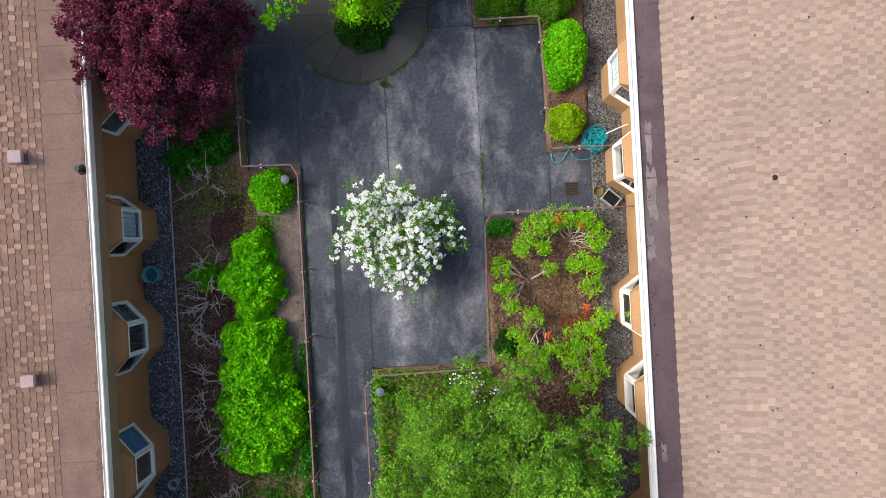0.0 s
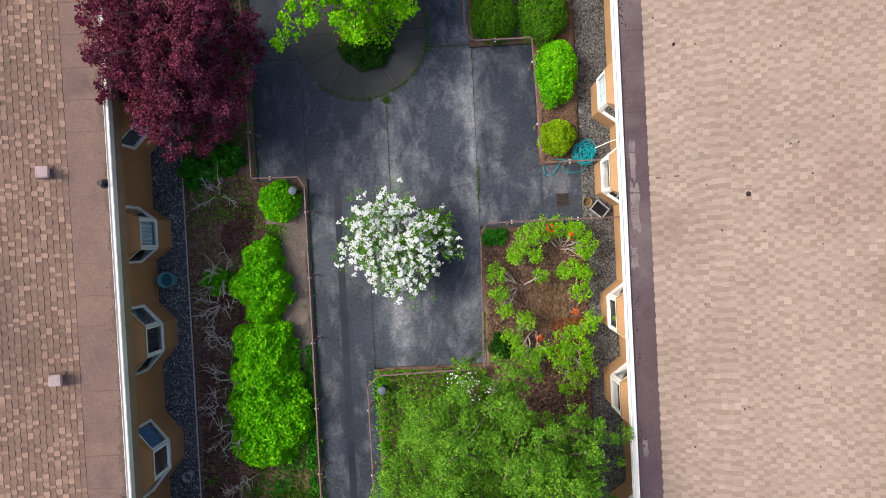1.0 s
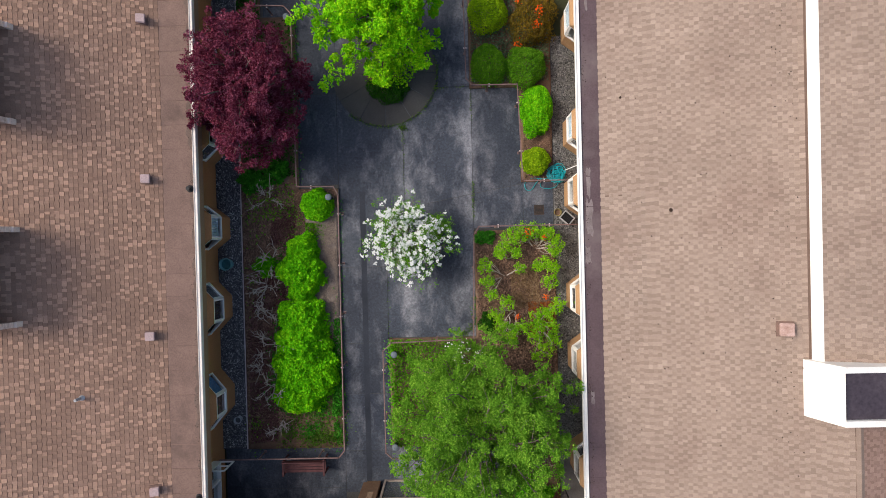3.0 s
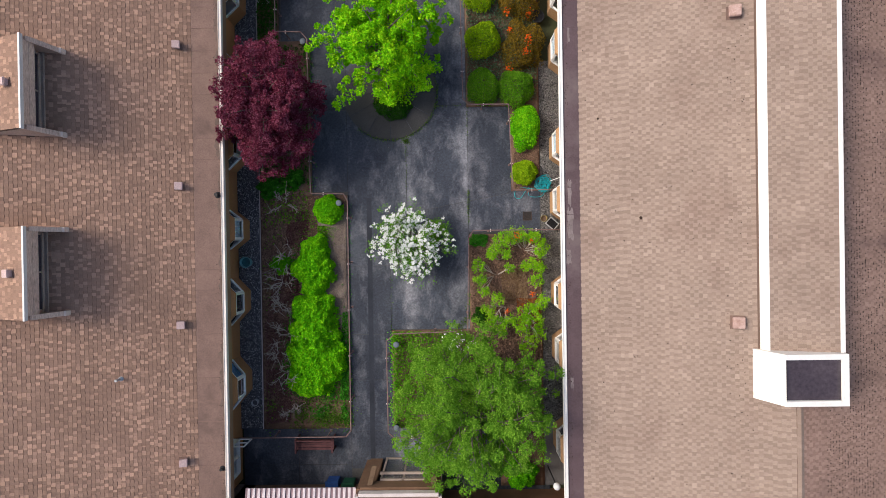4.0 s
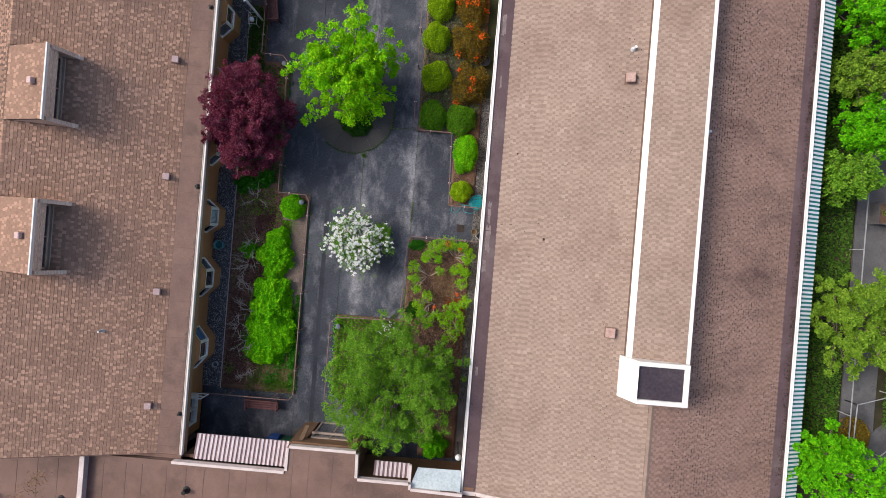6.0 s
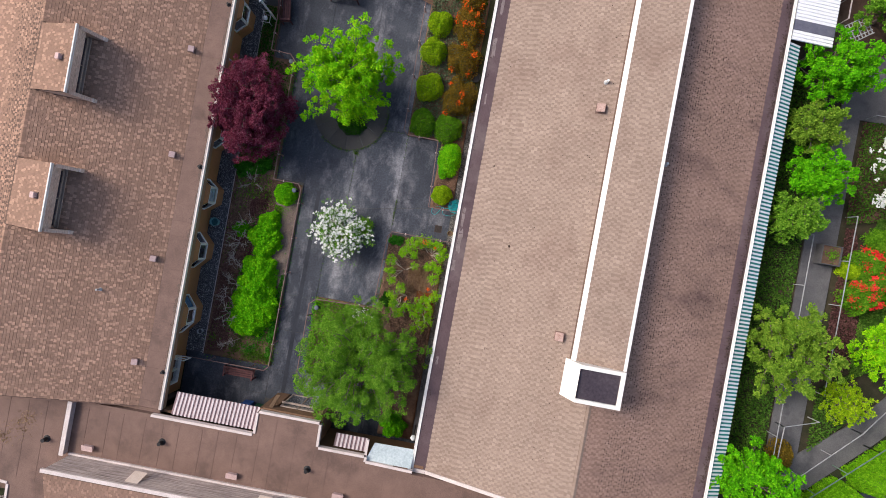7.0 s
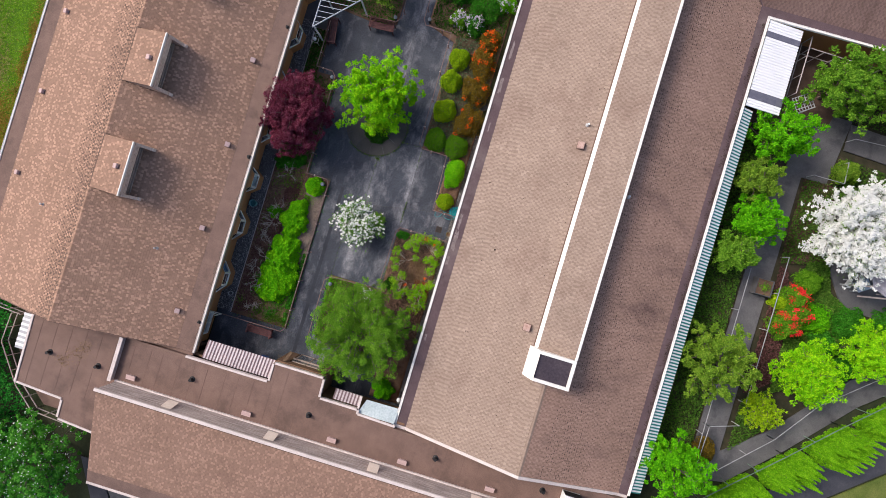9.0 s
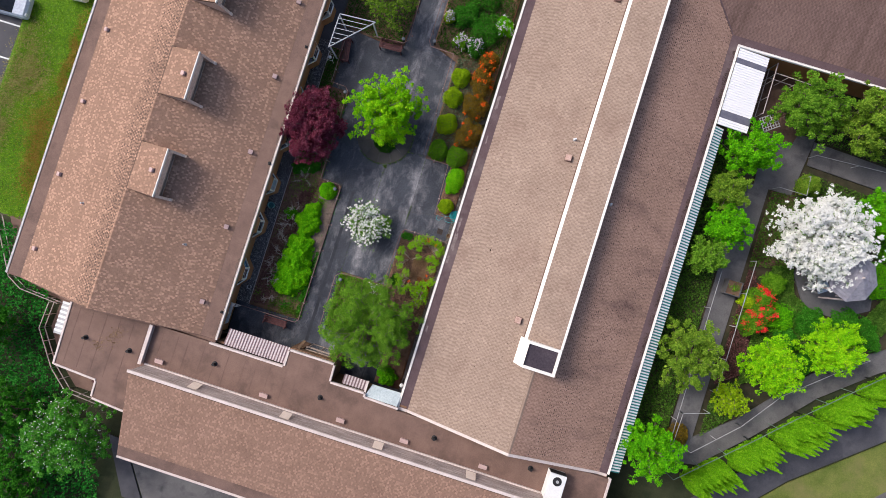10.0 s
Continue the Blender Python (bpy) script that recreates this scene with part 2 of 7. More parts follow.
M_LAWN = surf("lawn", (0.06, 0.15, 0.008), (0.14, 0.28, 0.016), 0.9, 9, 0.95, 0.9, stain=(0.16, 0.16, 0.03), stain_scale=0.3)
# Ground between and around the buildings: shade is put into this colour.
M_EARTH = surf("shade_toned_ground", (0.02, 0.03, 0.012), (0.05, 0.055, 0.025), 0.8, 15, 0.95, 0.6)
M_ASPHALT = surf("asphalt", (0.055, 0.055, 0.065), (0.09, 0.09, 0.1), 0.7, 40, 0.85, 0.2, stain=(0.12, 0.12, 0.13), stain_scale=0.5)
M_WOOD = surf("branch_bark", (0.09, 0.065, 0.05), (0.2, 0.16, 0.13), 8, 60, 0.9, 0.4)
M_TWIG = surf("bleached_branch", (0.33, 0.27, 0.22), (0.5, 0.43, 0.37), 8, 60, 0.9, 0.2)
M_TEAL = surf("teal_awning_cloth", (0.02, 0.16, 0.16), (0.03, 0.22, 0.21), 3, 40, 0.7, 0.05)
M_CLOTH = surf("white_awning_cloth", (0.66, 0.68, 0.68), (0.76, 0.78, 0.78), 3, 40, 0.7, 0.05)
M_PLUM = surf("plum_awning_stripe", (0.16, 0.105, 0.115), (0.23, 0.16, 0.17), 3, 40, 0.7, 0.05)
M_HOSE = surf("teal_rubber_hose", (0.01, 0.29, 0.33), (0.02, 0.4, 0.44), 6, 30, 0.4, 0)
M_SHINGLE_GREY = surf("grey_cedar_shingle", (0.22, 0.21, 0.24), (0.36, 0.35, 0.39), 3, 50, 0.9, 0.4)

LEAF_RED = leaf("dark_red_maple_leaf", [(0.0, (0.03, 0.003, 0.008)), (0.45, (0.14, 0.018, 0.038)), (0.8, (0.34, 0.1, 0.16)), (1.0, (0.52, 0.24, 0.34))], glow=0.1)
LEAF_LIME = leaf("bright_lime_leaf", [(0.0, (0.035, 0.21, 0.002)), (0.45, (0.2, 0.6, 0.005)), (0.75, (0.46, 0.78, 0.01)), (1.0, (0.72, 0.82, 0.04))])
LEAF_DEEP = leaf("mid_green_tree_leaf", [(0.0, (0.035, 0.14, 0.01)), (0.5, (0.14, 0.33, 0.022)), (1.0, (0.35, 0.58, 0.06))])
LEAF_BUSH = leaf("vivid_green_shrub_leaf", [(0.0, (0.03, 0.18, 0.003)), (0.5, (0.105, 0.46, 0.005)), (1.0, (0.29, 0.68, 0.01))])
LEAF_YELLOW = leaf("yellow_green_shrub_leaf", [(0.0, (0.08, 0.2, 0.004)), (0.5, (0.27, 0.47, 0.008)), (1.0, (0.58, 0.7, 0.02))])
LEAF_BOX = leaf("clipped_green_leaf", [(0.0, (0.04, 0.14, 0.006)), (0.5, (0.11, 0.3, 0.012)), (1.0, (0.26, 0.48, 0.03))])
LEAF_RUST = leaf("rusty_shrub_leaf", [(0.0, (0.06, 0.055, 0.008)), (0.5, (0.19, 0.135, 0.018)), (1.0, (0.42, 0.25, 0.03))])
LEAF_DULL = leaf("olive_tree_leaf", [(0.0, (0.05, 0.12, 0.01)), (0.5, (0.17, 0.33, 0.026)), (1.0, (0.38, 0.52, 0.06))])
LEAF_IVY = leaf("ivy_leaf", [(0.0, (0.012, 0.075, 0.006)), (0.5, (0.04, 0.22, 0.012)), (1.0, (0.12, 0.42, 0.04))])
LEAF_GRASS = leaf("grass_blade", [(0.0, (0.03, 0.08, 0.008)), (0.5, (0.08, 0.17, 0.015)), (1.0, (0.2, 0.28, 0.05))])
PETAL_WHITE = leaf("white_petal", [(0.0, (0.72, 0.74, 0.7)), (0.5, (0.84, 0.85, 0.82)), (1.0, (0.88, 0.88, 0.86))], glow=0.3)
PETAL_RED = leaf("red_petal", [(0.0, (0.6, 0.02, 0.015)), (0.5, (0.85, 0.045, 0.035)), (1.0, (0.9, 0.12, 0.09))])
PETAL_ORANGE = leaf("orange_petal", [(0.0, (0.6, 0.06, 0.01)), (0.5, (0.8, 0.12, 0.012)), (1.0, (0.85, 0.24, 0.025))])
PETAL_PALE = leaf("pale_petal", [(0.0, (0.4, 0.36, 0.42)), (0.5, (0.6, 0.55, 0.6)), (1.0, (0.75, 0.72, 0.74))])


# ---- building helpers ----
def thing(name, at=(0, 0, 0), label="", category="", group="", kind=""):
    ob = new(name)
    ob.location = at
    ob.empty_display_size = 0.2
    return tagged(ob, label, category, group, kind)


def part(name, bm, material, parent=None, label=""):
    """Links a bmesh as one mesh object under a thing or a part."""
    me = bpy.data.meshes.new(name)
    if isinstance(bm, bmesh.types.BMesh):
        bmesh.ops.recalc_face_normals(bm, faces=bm.faces)
        bm.to_mesh(me)
        bm.free()
    else:
        verts, faces = bm
        me.from_pydata(verts, [], faces)
    me.materials.append(material)
    ob = new(name, me)
    if parent:
        ob.parent = parent
    return tagged(ob, label)


def solo(name, bm, material, label, category, group="", kind="", at=(0, 0, 0)):
    ob = part(name, bm, material)
    ob.location = at
    return tagged(ob, label, category, group, kind)


def cuboid(bm, x0, x1, y0, y1, z0, z1, bevel=0.0):
    vs = [bm.verts.new((x, y, z)) for z in (z0, z1) for y in (y0, y1) for x in (x0, x1)]
    fs = [bm.faces.new([vs[i] for i in q]) for q in ((0, 2, 3, 1), (4, 5, 7, 6), (0, 1, 5, 4), (2, 6, 7, 3), (0, 4, 6, 2), (1, 3, 7, 5))]
    if bevel:
        bmesh.ops.bevel(bm, geom=list({e for f in fs for e in f.edges}), offset=bevel, segments=2, affect="EDGES")
    return bm


def box(x0, x1, y0, y1, z0, z1, bevel=0.0):
    return cuboid(bmesh.new(), x0, x1, y0, y1, z0, z1, bevel)


def prism(bm, pts, lo, hi):
    """An upright prism over a plan polygon; lo and hi are heights, or functions of x and y."""
    low = [bm.verts.new((x, y, lo(x, y) if callable(lo) else lo)) for x, y in pts]
    top = [bm.verts.new((x, y, hi(x, y) if callable(hi) else hi)) for x, y in pts]
    n = len(pts)
    bm.faces.new(low[::-1])
    bm.faces.new(top)
    for i in range(n):
        bm.faces.new((low[i], low[(i + 1) % n], top[(i + 1) % n], top[i]))
    return bm


def slab3(bm, corners, thick):
    """A flat board: corners of its top, thickness downwards."""
    top = [bm.verts.new(c) for c in corners]
    low = [bm.verts.new((c[0], c[1], c[2] - thick)) for c in corners]
    n = len(corners)
    bm.faces.new(top)
    bm.faces.new(low[::-1])
    for i in range(n):
        bm.faces.new((low[i], low[(i + 1) % n], top[(i + 1) % n], top[i]))
    return bm


def tube(bm, pts, radii, sides=6):
    """A tapered tube along points."""
    pts = [Vector(p) for p in pts]
    if isinstance(radii, (int, float)):
        radii = [radii] * len(pts)
    rings = []
    for i, p in enumerate(pts):
        d = (pts[min(i + 1, len(pts) - 1)] - pts[max(i - 1, 0)]).normalized()
        a = d.orthogonal().normalized()
        b = d.cross(a)
        rings.append([bm.verts.new(p + (a * math.cos(k * math.tau / sides) + b * math.sin(k * math.tau / sides)) * radii[i]) for k in range(sides)])
    for r0, r1 in zip(rings, rings[1:]):
        for k in range(sides):
            bm.faces.new((r0[k], r0[(k + 1) % sides], r1[(k + 1) % sides], r1[k]))
    bm.faces.new(rings[0][::-1])
    bm.faces.new(rings[-1])
    return bm


def disc(bm, x, y, z0, z1, r0, r1=None, sides=20):
    r1 = r0 if r1 is None else r1
    return tube(bm, [(x, y, z0), (x, y, z1)], [r0, r1], sides)


def leaves(points, size, up=0.5, seed=1, wide=0.6, spread=0.35):
    """Folded leaf blades at points: arrays of corners and quads for part()."""
    rng = np.random.default_rng(seed)
    p = np.asarray(points, float)
    n = len(p)
    nor = rng.normal(size=(n, 3)) * (1 - up)
    nor[:, 2] += up
    nor /= np.linalg.norm(nor, axis=1)[:, None]
    d = rng.normal(size=(n, 3))
    d -= (d * nor).sum(1)[:, None] * nor
    d /= np.linalg.norm(d, axis=1)[:, None]
    s = np.cross(nor, d)
    L = (size * (1 + spread * rng.uniform(-1, 1, n)))[:, None]
    fold = nor * L * 0.12
    v = np.stack([p - d * L * 0.5, p + s * L * wide * 0.5 + fold, p + d * L * 0.5, p - s * L * wide * 0.5 + fold], 1).reshape(-1, 3)
    f = np.arange(4 * n).reshape(n, 4)
    return v.tolist(), f.tolist()


# ---- structure: ground, courtyard floor ----
SLOPE = 0.305


def far_ground():
    r = [-3000, -60, -30.2, 22, 60, 3000]
    c = [-3000, -60, 60, 3000]
    verts = [(x, y, -0.12) for y in c for x in r]
    faces = [(j * 6 + i, j * 6 + i + 1, j * 6 + i + 7, j * 6 + i + 6) for j in range(3) for i in range(5)]
    return verts, faces


solo("ground", far_ground(), M_EARTH, "dark ground round the buildings, toned as shaded", "ground", kind="structure")


def lump(x, y, k=0.05, s=1.3):
    return k * noise.noise((x * s, y * s, 3.1)) + 0.4 * k * noise.noise((x * s * 4, y * s * 4, 7.7))


# courtyard floor: slabs with recessed joints
floor = thing("courtyard_floor", (0, 0, 0), "dark stained concrete slabs with pale wet smears", "paving", kind="structure")
SLABS = []
for x0, x1, cuts in ((-5.4, -2.5, (22, 15.2, 7.57, 3.9)), (-2.5, 0.15, (22, 15.2, 7.57, 0.55)), (0.15, 2.92, (22, 15.2, 7.7)),
                     (4.92, 6.12, (3.95, 2.0)), (-2.5, -0.62, (0.55, -2.54, -4.6, -6.9, -8.6)),
                     (-7.4, -4.9, (-6.75, -8.4, -9.4)), (-4.9, -2.5, (-6.75, -8.4, -9.4)), (-0.62, 1.9, (-6.75, -8.4)), (1.9, 6.4, (-6.75, -8.4, -9.6))):
    SLABS += [(x0, x1, b, a) for a, b in zip(cuts, cuts[1:])]
part("joint_bed", box(-7.4, 6.4, -9.8, 22, -0.1, -0.012), M_RING, floor)
for x0, x1, y0, y1 in SLABS:
    part("slab", box(x0 + 0.008, x1 - 0.008, y0 + 0.008, y1 - 0.008, -0.08, 0.0, 0.004), M_SLAB, floor)

# slabs cut askew round the white shrub
for pts in ([(0.15, 7.7), (0.15, 2.87), (2.92, 3.4), (2.92, 7.7)], [(0.15, 2.87), (0.15, 1.04), (2.72, -2.35), (2.92, -2.35), (2.92, 3.4)], [(0.15, 1.04), (0.15, 0.55), (-0.62, 0.55), (-0.62, -2.35), (2.72, -2.35)],
            [(2.92, 7.7), (2.92, 3.4), (4.92, 3.74), (4.92, 7.7)], [(2.92, 3.4), (2.92, 2.0), (4.92, 2.0), (4.92, 3.74)]):
    cx, cy = sum(p[0] for p in pts) / len(pts), sum(p[1] for p in pts) / len(pts)
    part("slab", prism(bmesh.new(), [(x + math.copysign(0.009, cx - x), y + math.copysign(0.009, cy - y)) for x, y in pts], -0.08, 0.0), M_SLAB, floor)

# round seat of the tree: a disc of wedge slabs
ring = thing("tree_circle_paving", (-0.53, 8.3, 0), "worn round concrete paving cut in wedges round the tree", "paving", kind="structure")
for i in range(12):
    a0, a1 = math.tau * i / 12 + 0.006, math.tau * (i + 1) / 12 - 0.006
    arc = [a0 + (a1 - a0) * k / 5 for k in range(6)]
    pts = [(2.1 * math.cos(a), 2.1 * math.sin(a)) for a in arc] + [(0.75 * math.cos(a), 0.75 * math.sin(a)) for a in arc[::-1]]
    part("wedge", prism(bmesh.new(), pts, -0.02, 0.012), M_RING, ring)
part("soil_disc", disc(bmesh.new(), 0, 0, -0.05, 0.006, 0.74, 0.74, 24), M_BARK, ring)

# dark sealed strip down the south walk
solo("sealed_strip", box(-1.66, -1.44, -8.5, 3.6, 0.0, 0.004), surf("dark_sealer", (0.014, 0.017, 0.025), (0.034, 0.039, 0.052), 0.8, 20, 0.6, 0.1), "dark sealed strip along the walk", "paving", kind="structure")

# planting beds
BEDS = {
    "west_bed": [(-6.47, -6.75), (-2.5, -6.75), (-2.5, 3.75), (-4.1, 3.75), (-4.1, 10.7), (-5.5, 10.7), (-5.5, 13.6), (-6.47, 13.6)],
    "tree_bed": [(-0.6, -6.75), (-0.6, -2.35), (2.92, -2.35), (2.92, 1.9), (6.15, 1.9), (6.15, -9.4), (4.2, -9.4), (4.2, -6.75)],
    "east_bed": [(2.88, 7.6), (4.85, 7.6), (4.85, 3.8), (6.12, 3.8), (6.12, 22), (0.9, 22), (0.9, 15.9), (2.88, 15.2)],
    "north_bed": [(-6.3, 22), (-6.3, 15.4), (-1.9, 14.9), (-1.2, 15.3), (-0.9, 22)],
}
def inside(x, y, poly):
    hit = False
    for (xa, ya), (xb, yb) in zip(poly, poly[1:] + poly[:1]):
        if (ya > y) != (yb > y) and x < (xb - xa) * (y - ya) / (yb - ya) + xa:
            hit = not hit
    return hit


def bed_mesh(poly, top=0.05, step=0.12):
    """A lumpy bed of earth inside a plan polygon, with its sides."""
    bm = bmesh.new()
    face = bm.faces.new([bm.verts.new((x, y, top)) for x, y in poly])
    xs, ys = [p[0] for p in poly], [p[1] for p in poly]
    for a, b, ax in ((min(xs), max(xs), 0), (min(ys), max(ys), 1)):
        c = a + 0.3
        while c < b:
            n = [0, 0, 0]
            n[ax] = 1
            co = [0, 0, 0]
            co[ax] = c
            bmesh.ops.bisect_plane(bm, geom=bm.verts[:] + bm.edges[:] + bm.faces[:], plane_co=co, plane_no=n)
            c += 0.3
    edge = {v for e in bm.edges if e.is_boundary for v in e.verts}
    for v in bm.verts:
        if v not in edge:
            v.co.z += 0.03 + lump(v.co.x, v.co.y, 0.06)
    ext = bmesh.ops.extrude_edge_only(bm, edges=[e for e in bm.edges if e.is_boundary])
    for v in ext["geom"]:
        if isinstance(v, bmesh.types.BMVert):
            v.co.z = -0.08
    for f in bm.faces:
        f.smooth = True
    return bm


for bed_name, poly in BEDS.items():
    solo(bed_name, bed_mesh(poly), M_SOIL, {"west_bed": "brown earth bed with leaf litter along the west wing", "tree_bed": "earth bed under the large tree with bark litter",
         "east_bed": "planted earth bed along the east wing", "north_bed": "planted earth bed beside the benches"}[bed_name], "flower bed", kind="structure")
solo("dry_soil_patch", bed_mesh([(-3.9, 2.6), (-2.52, 3.0), (-2.52, -2.6), (-2.85, -2.2), (-3.1, -1.4), (-3.9, -0.7), (-3.7, -0.2), (-3.4, 0.9), (-3.7, 1.8)], 0.09), M_SAND, "pale dry bare soil patch beside the hedge", "soil", kind="structure")
solo("bark_patch", bed_mesh([(3.6, 1.4), (5.9, 1.5), (6.0, -4.5), (4.6, -4.6), (3.8, -1.5)], 0.085), M_BARK, "red-brown bark mulch under leggy shrubs", "mulch", kind="structure")

# gravel strips along both wings
def gravel(x0, x1, y0, y1, n, size, seed):
    rng = np.random.default_rng(seed)
    p = np.stack([rng.uniform(x0, x1, n), rng.uniform(y0, y1, n), rng.uniform(0.0, 0.03, n)], 1)
    octa = np.array([(1, 0, 0), (-1, 0, 0), (0, 1, 0), (0, -1, 0), (0, 0, 0.7), (0, 0, -0.7)])
    tri = np.array([(0, 2, 4), (2, 1, 4), (1, 3, 4), (3, 0, 4)])
    th = rng.uniform(0, math.tau, n)
    sc = size * rng.uniform(0.5, 1.3, (n, 1)) * np.stack([rng.uniform(0.7, 1.3, n), rng.uniform(0.7, 1.3, n), rng.uniform(0.6, 1.1, n)], 1)
    o = octa[None] * sc[:, None]
    x = o[..., 0] * np.cos(th)[:, None] - o[..., 1] * np.sin(th)[:, None]
    y = o[..., 0] * np.sin(th)[:, None] + o[..., 1] * np.cos(th)[:, None]
    v = np.stack([x, y, o[..., 2]], 2) + p[:, None]
    f = tri[None] + (np.arange(n) * 6)[:, None, None]
    return v.reshape(-1, 3).tolist(), f.reshape(-1, 3).tolist()


solo("gravel_base_west", box(-7.5, -6.47, -6.75, 22, -0.09, 0.005), M_ASPHALT, "dark blue-grey gravel strip under the windows", "gravel", kind="structure")
# Dark strip beyond the gravel, in the colour that holds shade.
solo("wall_foot_earth", box(6.15, 7.1, 9.6, 22, -0.09, 0.005), M_EARTH, "dark strip at the foot of the wall, toned as shaded ground", "soil", kind="structure")
solo("gravel_base_east", box(6.15, 7.1, -9.4, 9.596, -0.09, 0.005), M_CONC, "grey gravel strip under the windows", "gravel", kind="structure")
solo("gravel_west", gravel(-7.48, -6.5, -6.7, 14, 30000, 0.024, 3), M_GRAVEL_D, "loose dark gravel stones", "gravel", kind="stuff")
solo("gravel_east", gravel(6.17, 7.08, -6.5, 9.6, 15000, 0.028, 4), M_GRAVEL_L, "loose grey gravel stones", "gravel", kind="stuff")
solo("gravel_edging", box(-6.5, -6.455, -6.75, 13.6, -0.05, 0.07, 0.008), M_GREYWOOD, "thin weathered edging board along the gravel", "edging", kind="structure")


# ---- roofs ----
def shingle_mesh(eave, ridge, a0, a1, z_eave, slope, axis="x", skip=None, seed=5, reach=0.135, wide=0.125, weave=0, jut=0.016, lap=0.012):
    """Rows of lapped tabs from the eave to the ridge, joined, each tab an island; weave picks the raised teeth (0) or the lower tabs (1)."""
    rng = np.random.default_rng(seed)
    s = 1 if ridge > eave else -1
    rows = int(abs(ridge - eave) / reach)
    n_tabs = int((a1 - a0) / wide) + 2
    quads = []
    for r in range(rows):
        u0 = eave + s * r * reach
        slip = rng.uniform(-0.5, 0.5) * wide
        cuts = np.clip(a0 + slip + (np.arange(n_tabs + 1) - 0.5) * wide + rng.uniform(-0.27, 0.27, n_tabs + 1) * wide, a0, a1)
        ragged = rng.uniform(-0.006, 0.006, n_tabs)
        lift = rng.uniform(0.004, 0.009, n_tabs) + (0.007 if weave == 0 else 0.0)
        out = -jut if weave == 0 else 0.0
        for k in range((r + weave) % 2, n_tabs, 2):
            if cuts[k + 1] - cuts[k] > 0.02:
                quads.append((u0 + s * (ragged[k] + out), u0 + s * (reach + lap), cuts[k] + 0.0004, cuts[k + 1] - 0.0004, lift[k]))
    q = np.array(quads)
    if skip:
        q = q[[not skip((a + b) / 2, (c + d) / 2) for a, b, c, d, _ in quads]]
    n = len(q)
    u = np.stack([q[:, 0], q[:, 0], q[:, 1], q[:, 1], q[:, 0], q[:, 0]], 1)
    a = np.stack([q[:, 2], q[:, 3], q[:, 3], q[:, 2], q[:, 2], q[:, 3]], 1)
    z = z_eave + np.abs(u - eave) * slope * np.sign((u - eave) * s)
    z += np.stack([q[:, 4], q[:, 4], np.full(n, 0.002), np.full(n, 0.002), np.full(n, -0.012), np.full(n, -0.012)], 1)
    v = np.stack([u, a, z] if axis == "x" else [a, u, z], 2).reshape(-1, 3)
    b = (np.arange(n) * 6)[:, None]
    top, front = b + [0, 1, 2, 3], b + [0, 4, 5, 1]
    if (axis == "x") == (s < 0):
        top = top[:, ::-1]
    faces = top.tolist() + front.tolist() + (b + [0, 3, 4]).tolist() + (b + [1, 5, 2]).tolist()
    return v.tolist(), faces


def stuff(ob):
    return tagged(ob, kind="stuff")


def lay_shingles(parent, pair, label, *where, **how):
    for w in (0, 1):
        stuff(part("shingle", shingle_mesh(*where, weave=w, **how), pair[w], parent, label))


def gutter(bm, pts, width=0.14, depth=0.14, z=2.7):
    """A white eaves trough with a rounded lip along straight runs."""
    for (xa, ya), (xb, yb) in zip(pts, pts[1:]):
        d = Vector((xb - xa, yb - ya, 0)).normalized()
        n = Vector((-d.y, d.x, 0)) * width / 2
        ring = [bm.verts.new(Vector((x, y, zz)) + n * k) for x, y in ((xa, ya), (xb, yb)) for k, zz in ((-1, z - depth), (-1, z), (-0.75, z + 0.012), (-0.6, z - 0.015), (0.6, z - 0.015), (0.75, z + 0.012), (1, z), (1, z - depth))]
        for i in range(8):
            bm.faces.new((ring[i], ring[(i + 1) % 8], ring[8 + (i + 1) % 8], ring[8 + i]))
        bm.faces.new(ring[:8])
        bm.faces.new(ring[8:][::-1])
    return bm


def wall_with_bays(parent, material, x0, x1, y0, y1, top, openings, lo=0.8, hi=1.63):
    """A wall along y with a window opening for each (y from, y to), in panels."""
    edge = y0
    for a, b in sorted(openings):
        part("wall_panel", box(x0, x1, edge, a, -0.1, top), material, parent)
        part("wall_panel", box(x0, x1, a, b, -0.1, lo), material, parent)
        part("wall_panel", box(x0, x1, a, b, hi, top), material, parent)
        edge = b
    part("wall_panel", box(x0, x1, edge, y1, -0.1, top), material, parent)


HEAD = 1.58


